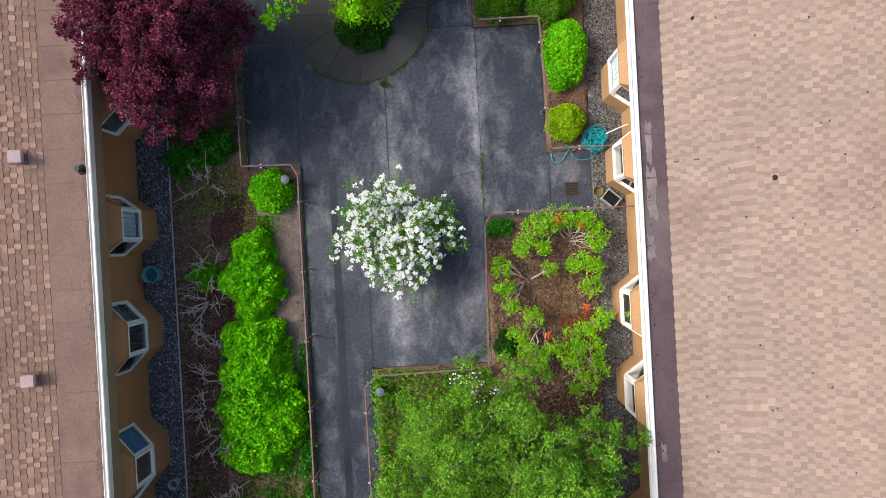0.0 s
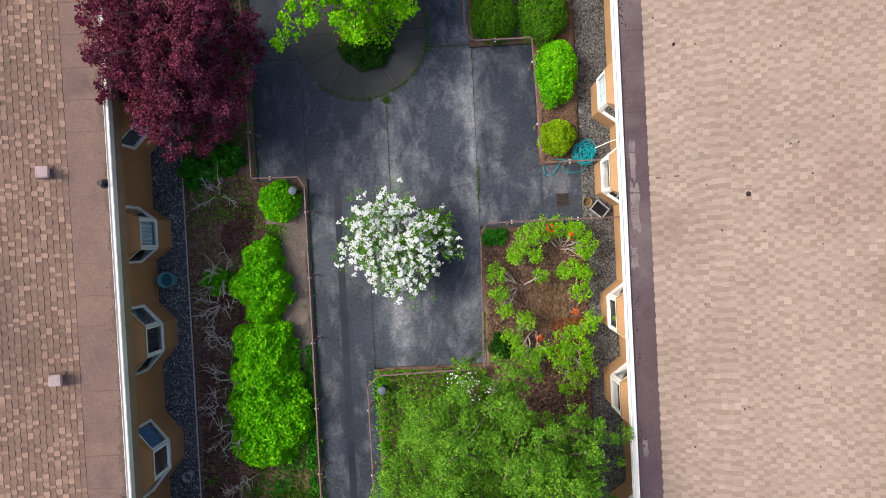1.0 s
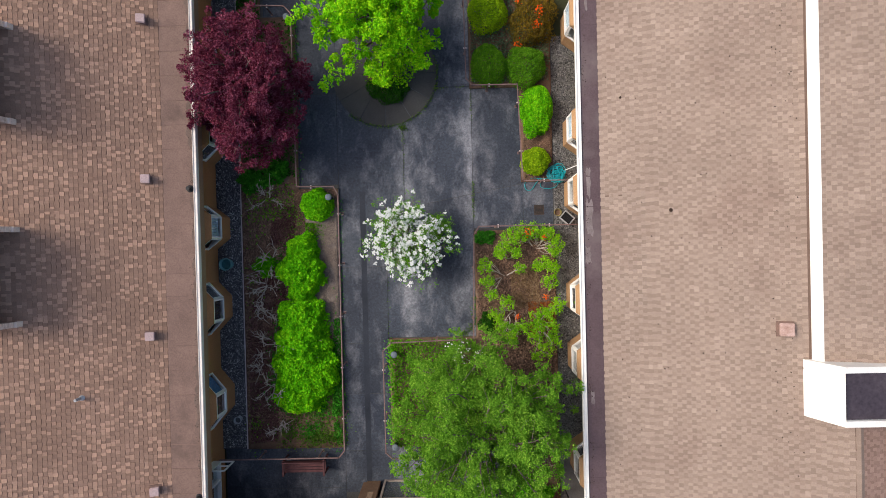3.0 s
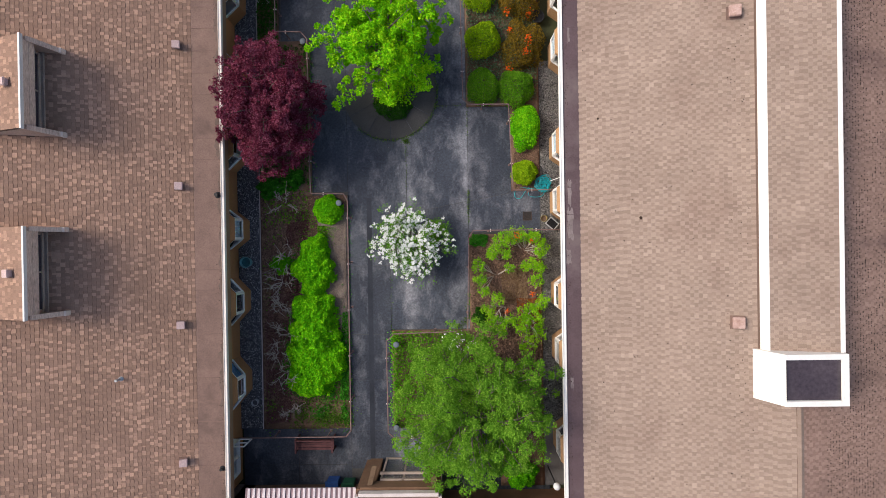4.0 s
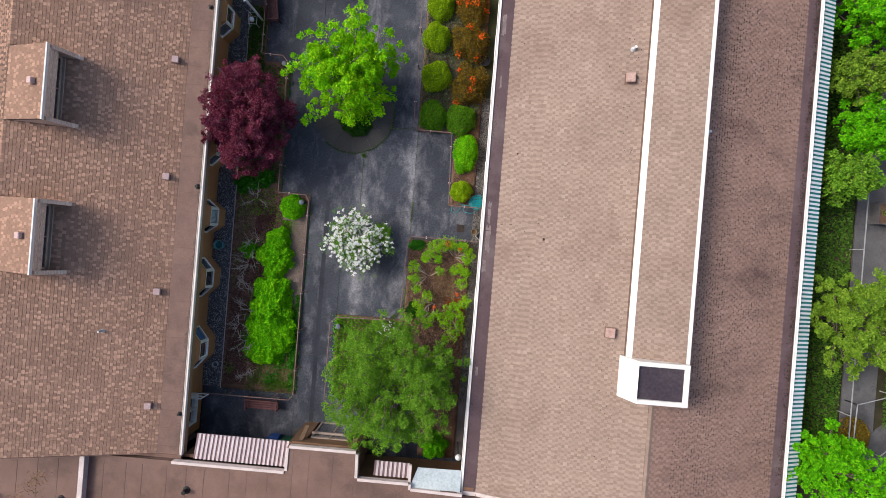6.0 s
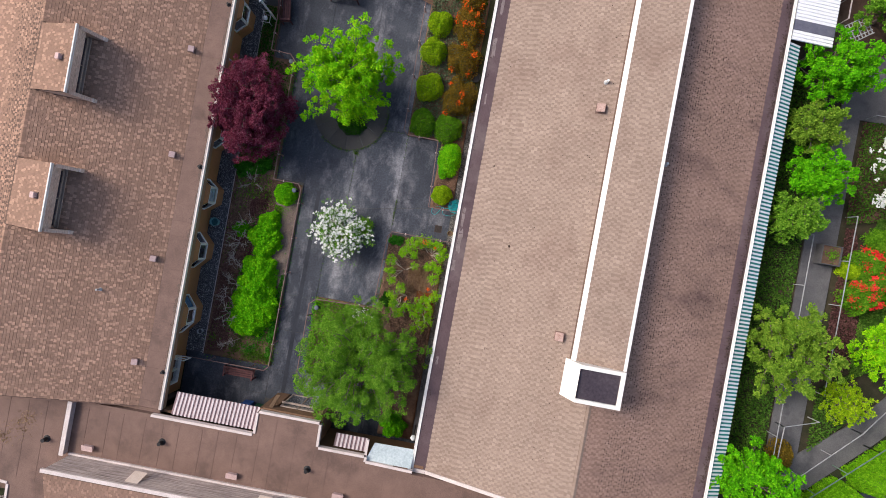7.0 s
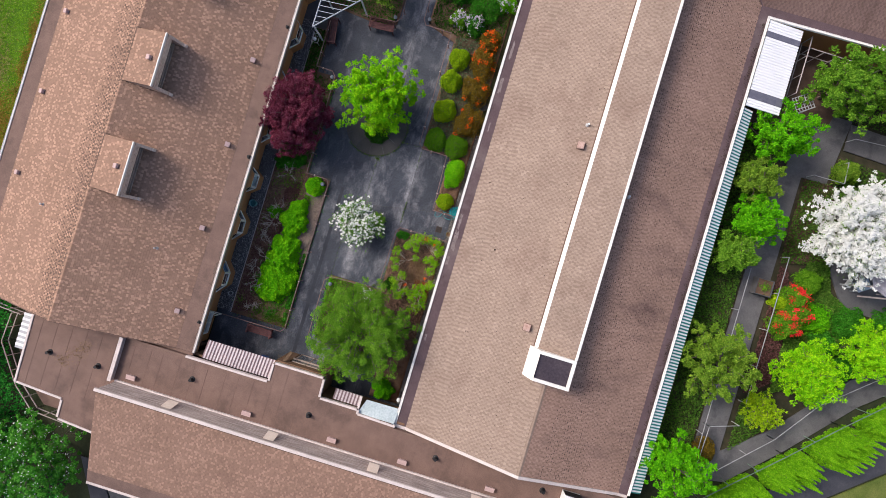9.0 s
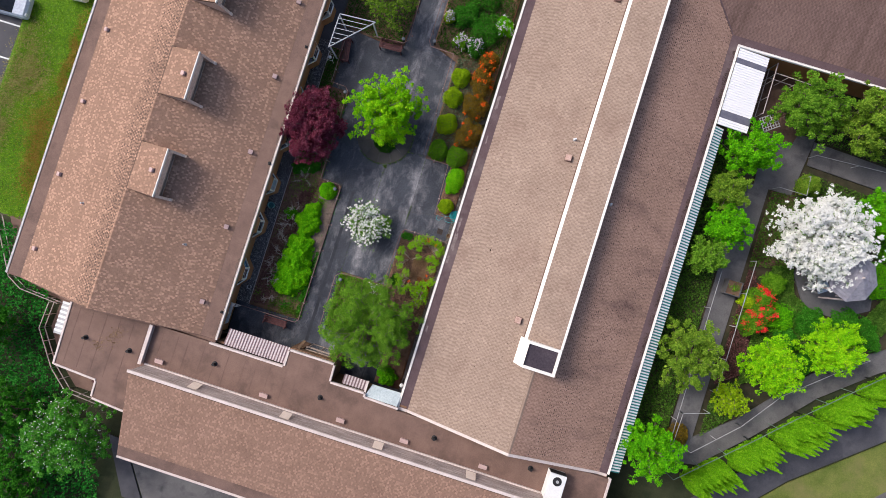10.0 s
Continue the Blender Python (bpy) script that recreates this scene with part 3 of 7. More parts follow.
def bay_window(parent, x, y, out, siding, half=0.98, front=0.42, depth=0.54, curtain=None, label="white-framed bay window over brown siding"):
    """A three-sided bay: out is +1 or -1, the way it faces along x."""
    bay = thing("bay_window")
    bay.parent = parent
    tagged(bay, label)
    f = x + out * depth
    plan = [(x, y - half), (f, y - front), (f, y + front), (x, y + half)]
    part("apron", prism(bmesh.new(), plan, -0.1, 0.8), siding, bay)
    part("hood", prism(bmesh.new(), [(x, y - half - 0.05), (f + out * 0.04, y - front - 0.03), (f + out * 0.04, y + front + 0.03), (x, y + half + 0.05)], HEAD + 0.05, lambda px, py: HEAD + 0.13 if abs(px - x) > 0.2 else 2.36), siding, bay)
    bm = bmesh.new()
    for (xa, ya), (xb, yb) in zip(plan, plan[1:]):
        a, b = Vector((xa, ya, 0)), Vector((xb, yb, 0))
        d = (b - a).normalized()
        n = Vector((d.y, -d.x, 0)) * 0.035
        for p in (a, b - d * 0.07):
            prism(bm, [((p + n * k + d * t)[0], (p + n * k + d * t)[1]) for k, t in ((1, 0), (1, 0.07), (-1, 0.07), (-1, 0))], 0.87, HEAD)
        for z0, z1 in ((0.8, 0.87), (HEAD, HEAD + 0.05)):
            prism(bm, [((q + n * k)[0], (q + n * k)[1]) for q, k in ((a, 1.15), (b, 1.15), (b, -1.15), (a, -1.15))], z0, z1)
    part("window_frame", bm, M_WHITE, bay, "white window frame")
    for (xa, ya), (xb, yb) in zip(plan, plan[1:]):
        bm = bmesh.new()
        v = [bm.verts.new(c) for c in ((xa, ya, 0.86), (xb, yb, 0.86), (xb, yb, HEAD + 0.01), (xa, ya, HEAD + 0.01))]
        bm.faces.new(v)
        pane = part("pane", bm, M_GLASS, bay, "reflecting window pane")
        pane.visible_shadow = False
    if curtain:
        bm = bmesh.new()
        n = 26
        pts = [(f - out * (0.1 + 0.03 * math.sin(k * 2.4)), y - front + 0.05 + (2 * front - 0.1) * k / n) for k in range(n + 1)]
        low = [bm.verts.new((px, py, 0.95)) for px, py in pts]
        top = [bm.verts.new((px, py, HEAD - 0.01)) for px, py in pts]
        for i in range(n):
            bm.faces.new((low[i], low[i + 1], top[i + 1], top[i]))
        # With M_ROOM this sheet is no curtain: it stands for the dark room.
        part("curtain", bm, curtain, bay, "hanging sheet: pale curtain, in two bays a dark room stand-in")
        bm = bmesh.new()
        v = [bm.verts.new(c) for c in ((f - out * 0.1, y + front + 0.02, 0.95), (x + out * 0.02, y + half - 0.12, 0.95), (x + out * 0.02, y + half - 0.12, HEAD - 0.01), (f - out * 0.1, y + front + 0.02, HEAD - 0.01))]
        bm.faces.new(v)
        part("side_curtain", bm, M_BLUE, bay, "blue side curtain")
    bm = bmesh.new()
    prism(bm, [(x - out * 0.05, y - half + 0.03), (f - out * 0.02, y - front + 0.02), (f - out * 0.02, y + front - 0.02), (x - out * 0.05, y + half - 0.03)], 0.801, 0.83)
    part("window_sill", bm, M_WHITE, bay, "white inner sill")
    return bay


def gable_roof(parent, xw, mid, xe, y0, y1, z_band, z_ridge, band_w, band_e, m_band):
    """Base of a gable roof: two flat eave bands and two slopes, with thickness."""
    bm = bmesh.new()
    slab3(bm, [(xw, y0, z_band), (band_w, y0, z_band), (band_w, y1, z_band), (xw, y1, z_band)], 0.16)
    part("west_eave_band", bm, m_band, parent, "flat membrane strip along the eaves")
    bm = bmesh.new()
    slab3(bm, [(band_e, y0, z_band), (xe, y0, z_band), (xe, y1, z_band), (band_e, y1, z_band)], 0.16)
    part("east_eave_band", bm, m_band, parent, "flat membrane strip along the eaves")
    bm = bmesh.new()
    slab3(bm, [(band_w, y0, z_band - 0.004), (mid, y0, z_ridge), (mid, y1, z_ridge), (band_w, y1, z_band - 0.004)], 0.15)
    slab3(bm, [(mid, y0, z_ridge), (band_e, y0, z_band - 0.004), (band_e, y1, z_band - 0.004), (mid, y1, z_ridge)], 0.15)
    part("roof_deck", bm, M_UNDER, parent)


# west wing
M_SILL = surf("grey_beige_ledge", (0.3, 0.235, 0.195), (0.4, 0.32, 0.27), 2, 30, 0.8, 0.12)
# Dark sheet hung behind panes in place of the dim interior.
M_ROOM = surf("dim_room_sheet", (0.05, 0.04, 0.05), (0.09, 0.075, 0.085), 3, 20, 0.9, 0.1)
A_W, A_E, A_S, A_N, A_RX = -22.5, -6.9, -9.25, 27.0, -14.77
A_BW, A_BE, A_Z = -21.45, -8.07, 2.7
A_RZ = A_Z + SLOPE * (A_BE - A_RX)
west = thing("west_wing", (0, 0, 0), "long single-storey wing with tan shingle roof, dormers and brown walls", "building")
gable_roof(west, A_W, A_RX, A_E, A_S, A_N, A_Z, A_RZ, A_BW, A_BE, M_MEMB_A)
DORMERS = [(-0.95, 2.28), (5.65, 8.87), (12.25, 15.45), (18.85, 22.05)]
in_dormer = lambda x, y: any(a < y < b for a, b in DORMERS) and x < -12.9
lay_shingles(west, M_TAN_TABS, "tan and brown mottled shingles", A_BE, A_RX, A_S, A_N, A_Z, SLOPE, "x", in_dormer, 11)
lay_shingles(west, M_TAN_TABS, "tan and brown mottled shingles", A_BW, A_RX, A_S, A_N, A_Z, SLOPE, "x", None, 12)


def ridge_cap(x, z, drop_w, drop_e, y0, y1, seed, skip=None):
    """Folded cap shingles, each lapped over the next, along a ridge."""
    rng = np.random.default_rng(seed)
    v, f = [], []
    y = y0
    while y < y1:
        n = min(y + 0.14, y1)
        if not (skip and skip(y)):
            w, h, b = rng.uniform(0.11, 0.13), rng.uniform(0.016, 0.026), len(v)
            for yy, lift in ((y, 0.006 + h * 0.6), (n - 0.004, 0.006)):
                v += [(x - w, yy, z - drop_w * w + lift), (x, yy, z + lift + 0.004), (x + w, yy, z - drop_e * w + lift)]
            f += [(b, b + 1, b + 4, b + 3), (b + 1, b + 2, b + 5, b + 4)]
        y = n
    return v, f


stuff(part("ridge_cap", ridge_cap(A_RX, A_RZ, SLOPE, SLOPE, A_S, A_N, 71, lambda y: any(a - 0.1 < y < b for a, b in DORMERS)), M_TAN_TABS[0], west, "folded cap shingles"))
M_GRIME = surf("roof_grime", (0.115, 0.08, 0.064), (0.17, 0.118, 0.096), 3, 30, 0.9, 0.15)
A_BAYS = [2.25, -0.9, -4.5, 5.8, 8.9, 12.4, 15.9, 19.4]
wall_with_bays(west, M_BROWN, -7.65, -7.5, A_S + 0.3, A_N, 2.54, [(b - 0.85, b + 0.85) for b in A_BAYS] + [(-8.3, -6.9)])
part("wall_west", box(-22.1, -21.95, A_S + 0.3, A_N, -0.1, 2.54), M_OCHRE, west)
for yy, nm in ((A_S + 0.2, "wall_south"), (A_N - 0.2, "wall_north")):
    part(nm, prism(bmesh.new(), [(-22.1, yy), (-14.77, yy), (-7.5, yy), (-7.5, yy + 0.12), (-14.77, yy + 0.12), (-22.1, yy + 0.12)], -0.1, lambda x, y: 2.5 + (A_RZ - 2.7 if abs(x + 14.77) < 1 else 0)), M_BROWN, west)
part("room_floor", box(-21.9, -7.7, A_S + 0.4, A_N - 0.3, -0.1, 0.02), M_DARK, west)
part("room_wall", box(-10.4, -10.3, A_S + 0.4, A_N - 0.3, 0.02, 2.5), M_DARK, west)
part("fascia", box(-6.97, -6.835, A_S, A_N, 2.3, 2.595), M_FASCIA, west, "brown fascia board under the gutter")
part("soffit", box(-7.5, -6.972, A_S, A_N, 2.5, 2.535), M_BROWN, west)
part("gutter", gutter(bmesh.new(), [(-6.9, A_S), (-6.9, A_N)], 0.14, 0.14, 2.74), M_GUTTER, west, "white eaves gutter with a grimy lip")
part("gutter", gutter(bmesh.new(), [(-22.5, A_S), (-22.5, A_N)], 0.14, 0.14, 2.74), M_WHITE, west, "white eaves gutter")
bm = bmesh.new()
for (xa, za), (xb, zb) in (((A_W, A_Z), (A_BW, A_Z)), ((A_BW, A_Z), (A_RX, A_RZ)), ((A_RX, A_RZ), (A_BE, A_Z)), ((A_BE, A_Z), (A_E, A_Z))):
    slab3(bm, [(xa, A_S - 0.04, za + 0.02), (xb, A_S - 0.04, zb + 0.02), (xb, A_S - 0.003, zb + 0.02), (xa, A_S - 0.003, za + 0.02)], 0.22)
part("rake_board", bm, M_MEMB_A, west)
for i, b in enumerate(A_BAYS):
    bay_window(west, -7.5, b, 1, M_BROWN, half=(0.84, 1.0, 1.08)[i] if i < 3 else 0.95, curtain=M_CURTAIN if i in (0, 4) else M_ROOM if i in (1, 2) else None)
rng = np.random.default_rng(87)
for k in range(34):
    ys = -8.9 + k * 0.865 + rng.uniform(-0.03, 0.03)
    part("membrane_seam", box(A_BE + 0.01, A_E - 0.08, ys, ys + 0.02, A_Z, A_Z + 0.008), M_SEAM, west)
# ragged grime that has washed down against the gutter
for k in range(26):
    yc, ry, rx = -8.3 + k * 1.15 + rng.uniform(-0.3, 0.3), rng.uniform(0.45, 0.8), rng.uniform(0.12, 0.3)
    pts = [(-6.975, yc - ry)] + [(-6.975 - rx * math.sin(math.pi * (i + 0.5) / 9) * rng.uniform(0.35, 1.0), yc - ry + 2 * ry * (i + 0.5) / 9) for i in range(9)] + [(-6.975, yc + ry)]
    part("grime", prism(bmesh.new(), pts[::-1], A_Z - 0.002, A_Z + 0.0025 + 0.0004 * (k % 3)), M_GRIME, west, "grey-brown washed-down grime")


def dormer(parent, y0, y1):
    """A clerestory dormer: the far slope runs on over it; a recessed window faces the near slope."""
    d = thing("dormer")
    d.parent = parent
    tagged(d, "shingled dormer with pale fascia, tan board front and side walls")
    xe, ze = -12.53, A_RZ + SLOPE * (A_RX + 14.77 + 2.24)
    roof_at = lambda x: A_Z + SLOPE * (A_BE - x)
    top_at = lambda x: A_RZ + SLOPE * (x - A_RX)
    bm = bmesh.new()
    slab3(bm, [(A_RX, y0, top_at(A_RX)), (xe, y0, ze), (xe, y1, ze), (A_RX, y1, top_at(A_RX))], 0.14)
    part("dormer_roof", bm, M_UNDER, d)
    lay_shingles(d, M_TAN_TABS, "tan and brown mottled shingles", A_RX, xe, y0, y1, A_RZ, SLOPE, "x", None, 31)
    part("fascia", box(xe - 0.03, xe + 0.045, y0 - 0.02, y1 + 0.02, ze - 0.1, ze + 0.035, 0.008), M_WHITE, d, "white fascia board")
    tip = -12.2
    for ya in (y0, y1 - 0.14):
        bm = bmesh.new()
        pts = [(A_RX + 0.2, top_at(A_RX + 0.2) - 0.12), (xe - 0.03, ze - 0.14), (tip, roof_at(tip) + 0.14), (tip, roof_at(tip) - 0.1), (A_RX + 0.2, roof_at(A_RX + 0.2) - 0.2)]
        a = [bm.verts.new((px, ya, pz)) for px, pz in pts]
        b = [bm.verts.new((px, ya + 0.14, pz)) for px, pz in pts]
        bm.faces.new(a)
        bm.faces.new(b[::-1])
        for i in range(5):
            bm.faces.new((a[i], a[(i + 1) % 5], b[(i + 1) % 5], b[i]))
        part("cheek_wall", bm, M_TAN, d, "faded tan side wall")
        cap = bmesh.new()
        slab3(cap, [(xe + 0.04, ya - 0.02, ze - 0.2), (tip + 0.03, ya - 0.02, roof_at(tip) + 0.16), (tip + 0.03, ya + 0.16, roof_at(tip) + 0.16), (xe + 0.04, ya + 0.16, ze - 0.2)], 0.04)
        part("cheek_cap", cap, M_TANBOARD, d, "tan board along the side wall")
        part("end_post", box(tip - 0.02, tip + 0.1, ya - 0.02, ya + 0.16, roof_at(tip) - 0.08, roof_at(tip) + 0.2, 0.008), M_PANEL, d)
    # a board valance hangs below the fascia; the window wall stands back in the shade
    for k in range(4):
        part("valance_board", box(xe - 0.02, xe + (0.02 if k % 2 else 0.03), y0 + 0.145, y1 - 0.145, ze - 0.225 - k * 0.125, ze - 0.104 - k * 0.125), M_TANBOARD, d, "streaked tan board")
    wx = -12.9
    zb = roof_at(wx)
    part("window_wall", box(wx - 0.1, wx, y0 + 0.145, y1 - 0.145, zb - 0.2, ze - 0.25), M_TAN, d)
    frame_bm = bmesh.new()
    cuboid(frame_bm, wx + 0.001, wx + 0.06, y0 + 0.2, y1 - 0.2, zb + 0.02, zb + 0.12)
    cuboid(frame_bm, wx + 0.001, wx + 0.05, y0 + 0.2, y1 - 0.2, zb + 0.62, zb + 0.7)
    mid = (y0 + y1) / 2
    for yy in (y0 + 0.2, mid - 0.03, y1 - 0.26):
        cuboid(frame_bm, wx + 0.001, wx + 0.048, yy, yy + 0.06, zb + 0.121, zb + 0.619)
    part("window_frame", frame_bm, M_SILL, d, "grey-beige window frame")
    for ya, yb in ((y0 + 0.261, mid - 0.031), (mid + 0.031, y1 - 0.261)):
        part("pane", box(wx + 0.002, wx + 0.02, ya, yb, zb + 0.122, zb + 0.618), M_SMOKE, d, "dark window pane")
    part("sill", box(wx + 0.01, wx + 0.16, y0 + 0.15, y1 - 0.15, zb - 0.16, zb + 0.018, 0.006), M_SILL, d, "grey-beige sill ledge")


M_TANBOARD = streaked("streaked_tan_boards", (0.46, 0.33, 0.26), (0.78, 0.61, 0.5))
M_SMOKE = surf("smoked_pane", (0.05, 0.04, 0.05), (0.075, 0.06, 0.07), 1, 8, 0.2, 0)
for y0, y1 in DORMERS:
    dormer(west, y0, y1)

# east wing
B_W, B_E, B_S, B_N = 6.52, 21.42, -9.78, 23.0
B_BW, B_BE, B_Z = 7.22, 20.85, 2.62
B_NE = 21.57
B_RX = 14.2
B_RZ = B_Z + SLOPE * (B_RX - B_BW)
B_SE = (B_RZ - B_Z) / (B_BE - B_RX)
east = thing("east_wing", (0, 0, 0), "long single-storey wing with beige shingle roof and ochre walls", "building")
bm = bmesh.new()
slab3(bm, [(B_W, B_S, B_Z), (B_BW, B_S, B_Z), (B_BW, 33, B_Z), (B_W, 33, B_Z)], 0.16)
part("west_eave_band", bm, M_MEMB_B, east, "purple-brown membrane strip with pale patches")
bm = bmesh.new()
slab3(bm, [(B_BE, B_S, B_Z), (B_E, B_S, B_Z), (B_E, 21.0, B_Z), (B_BE, B_NE, B_Z)], 0.16)
part("east_eave_band", bm, M_MEMB_B, east, "purple-brown membrane strip with dead leaves")
bm = bmesh.new()
slab3(bm, [(B_BW, B_S, B_Z - 0.004), (B_RX, B_S, B_RZ), (B_RX, 33, B_RZ), (B_BW, 33, B_Z - 0.004)], 0.15)
slab3(bm, [(B_RX, B_S, B_RZ), (B_BE, B_S, B_Z - 0.004), (B_BE, B_NE, B_Z - 0.004), (B_RX, B_NE + B_BE - B_RX, B_RZ)], 0.15)
part("roof_deck", bm, M_UNDER, east)
ROW_B, WIDE_B = 0.137, 0.128
PIECE_ROWS, PIECE_Y = 10, (-0.8, 2.9)
near_piece = lambda x, y: x < B_BW + PIECE_ROWS * ROW_B and PIECE_Y[0] < y < PIECE_Y[1]
lay_shingles(east, M_BEIGE_TABS, "beige weathered shingles", B_BW, 13.08, B_S, 33, B_Z, SLOPE, "x", near_piece, 13, ROW_B, WIDE_B, lap=0.004)
lay_shingles(east, M_BEIGE_TABS, "beige weathered shingles", B_BW + 41 * ROW_B, B_RX, B_S, -4.25, B_Z + 41 * ROW_B * SLOPE, SLOPE, "x", lambda x, y: x < 13.0, 16, ROW_B, WIDE_B, lap=0.004)
lay_shingles(east, M_BROWN_TABS, "brown weathered shingles with moss specks", B_BE, B_RX, B_S, B_NE, B_Z, B_SE, "x", lambda x, y: x < 15.2 and y > -4.2, 14, ROW_B, WIDE_B, jut=0.024, lap=-0.006)
stuff(part("ridge_cap", ridge_cap(B_RX, B_RZ, SLOPE, B_SE, B_S, -4.25, 72), M_BEIGE_TABS[1], east, "folded cap shingles"))
# raised ridge strip: the slope runs on past the ridge
S_X0, S_X1, S_Y0 = 12.84, 15.32, -2.45
strip_at = lambda x: B_Z + SLOPE * (x - B_BW)
bm = bmesh.new()
S_LIFT, S_SLOPE = 0.2, SLOPE - 0.16 / (S_X1 - 13.21)
slab3(bm, [(13.21, S_Y0, strip_at(13.21) + S_LIFT), (S_X1, S_Y0, strip_at(S_X1) + 0.04), (S_X1, 33, strip_at(S_X1) + 0.04), (13.21, 33, strip_at(13.21) + S_LIFT)], 0.14)
part("raised_strip_deck", bm, M_UNDER, east)
lay_shingles(east, M_BEIGE_TABS, "beige weathered shingles", 13.23, S_X1, S_Y0, 33, strip_at(13.23) + S_LIFT + 0.004, S_SLOPE, "x", None, 15, ROW_B, WIDE_B, lap=0.004)
bm = bmesh.new()
slab3(bm, [(13.05, S_Y0, strip_at(13.05) + 0.03), (13.1, S_Y0, strip_at(13.1) + 0.2), (13.1, 33, strip_at(13.1) + 0.2), (13.05, 33, strip_at(13.05) + 0.03)], 0.1)
slab3(bm, [(13.1, S_Y0, strip_at(13.1) + 0.2), (13.22, S_Y0, strip_at(13.22) + S_LIFT + 0.03), (13.22, 33, strip_at(13.22) + S_LIFT + 0.03), (13.1, 33, strip_at(13.1) + 0.2)], 0.1)
part("white_flashing", bm, M_WHITE, east, "white upturned metal flashing along the ridge strip")
part("edge_trim", box(S_X1 - 0.02, S_X1 + 0.14, S_Y0, 33, strip_at(S_X1) - 0.22, strip_at(S_X1) + 0.06, 0.01), M_WHITE, east, "white edge trim")
part("strip_wall", box(S_X1 - 0.12, S_X1 - 0.03, -4.2, 33, B_RZ - 0.5, strip_at(S_X1) - 0.1), M_BROWN, east)
# end box of the strip with its dark skylight
sk = thing("skylight_box")
sk.parent = east
tagged(sk, "white box at the end of the ridge strip with a dark skylight")
TOP = 5.38
bm = bmesh.new()
prism(bm, [(12.82, -4.2), (13.28, -4.2), (13.28, -2.45), (12.82, -2.45)], 4.1, lambda x, y: TOP if x > 13 else 4.42)
cuboid(bm, 15.2, 15.38, -4.2, -2.45, 4.1, TOP)
cuboid(bm, 13.28, 15.2, -4.2, -4.02, 4.1, TOP)
cuboid(bm, 13.28, 15.2, -2.63, -2.45, 4.1, TOP)
part("curb", bm, M_WHITE, sk, "white painted curb")
part("skylight_pane", box(13.28, 15.2, -4.02, -2.63, TOP - 0.16, TOP - 0.12), surf("smoked_skylight", (0.05, 0.04, 0.05), (0.075, 0.06, 0.07), 1, 8, 0.25, 0), sk, "dark smoked skylight")
B_BAYS = [5.66, 3.25, -0.76, -3.14, 9.75, 12.1, 16.1, 18.5, -7.1]
wall_with_bays(east, M_OCHRE, 7.1, 7.25, B_S + 0.3, 33, 2.46, [(b - 0.7, b + 0.7) for b in B_BAYS])
part("wall_east", box(20.9, 21.05, B_S + 0.3, 21.3, -0.1, 2.46), M_OCHRE, east)
part("wall_south", prism(bmesh.new(), [(7.1, B_S + 0.2), (B_RX, B_S + 0.2), (21.05, B_S + 0.2), (21.05, B_S + 0.32), (B_RX, B_S + 0.32), (7.1, B_S + 0.32)], -0.1, lambda x, y: 2.45 + (B_RZ - 2.62 if abs(x - B_RX) < 1 else 0)), M_OCHRE, east)
part("wall_north", box(7.1, 21, 32.7, 32.8, -0.1, 2.5), M_OCHRE, east)
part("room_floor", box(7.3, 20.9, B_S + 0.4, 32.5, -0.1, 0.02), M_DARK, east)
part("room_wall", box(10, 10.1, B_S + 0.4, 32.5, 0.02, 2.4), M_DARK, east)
part("fascia", box(6.6, 6.625, B_S, 33, 2.36, 2.61), M_BROWN, east)
part("soffit", box(6.625, 7.1, B_S, 33, 2.42, 2.455), M_OCHRE, east)
part("gutter", gutter(bmesh.new(), [(6.52, B_S), (6.52, 33)], 0.15, 0.14, 2.66), M_WHITE, east, "white eaves gutter")
part("gutter", gutter(bmesh.new(), [(21.5, B_S), (21.5, 20.95)], 0.15, 0.14, 2.66), M_WHITE, east, "white eaves gutter")
bm = bmesh.new()
for (xa, za), (xb, zb) in (((B_W, B_Z), (B_BW, B_Z)), ((B_BW, B_Z), (B_RX, B_RZ)), ((B_RX, B_RZ), (B_BE, B_Z)), ((B_BE, B_Z), (B_E, B_Z))):
    slab3(bm, [(xa, B_S - 0.18, za + 0.05), (xb, B_S - 0.18, zb + 0.05), (xb, B_S - 0.003, zb + 0.05), (xa, B_S - 0.003, za + 0.05)], 0.24)
part("rake_board", bm, M_CREAM, east, "weathered white rake board along the gable")
for i, b in enumerate(B_BAYS):
    bay_window(east, 7.1, b, -1, M_OCHRE, half=0.85, front=0.46, depth=0.54, curtain=M_CURTAIN if i in (0, 4) else None, label="white-framed bay window over ochre siding")
for k in range(20):
    part("membrane_seam", box(B_W + 0.09, B_BW - 0.01, -9 + k * 1.05, -8.975 + k * 1.05, B_Z, B_Z + 0.008), M_MEMB_B, east)

# north hall: closes the far garden
hall = thing("north_hall", (0, 0, 0), "cross wing with weathered brown shingle roof", "building")
H_Y, H_E = 21.0, 60.0
bm = bmesh.new()
slab3(bm, [(21.42, H_Y, B_Z), (H_E, H_Y, B_Z), (H_E, B_NE, B_Z), (B_BE, B_NE, B_Z)], 0.16)
part("eave_band", bm, M_MEMB_B, hall)
bm = bmesh.new()
slab3(bm, [(B_BE, B_NE, B_Z - 0.004), (H_E, B_NE, B_Z - 0.004), (H_E, 30, B_Z + (30 - B_NE) * B_SE), (B_RX, 30, B_Z + (30 - B_NE) * B_SE), (B_RX, B_NE + B_BE - B_RX, B_RZ)], 0.15)
part("roof_deck", bm, M_UNDER, hall)
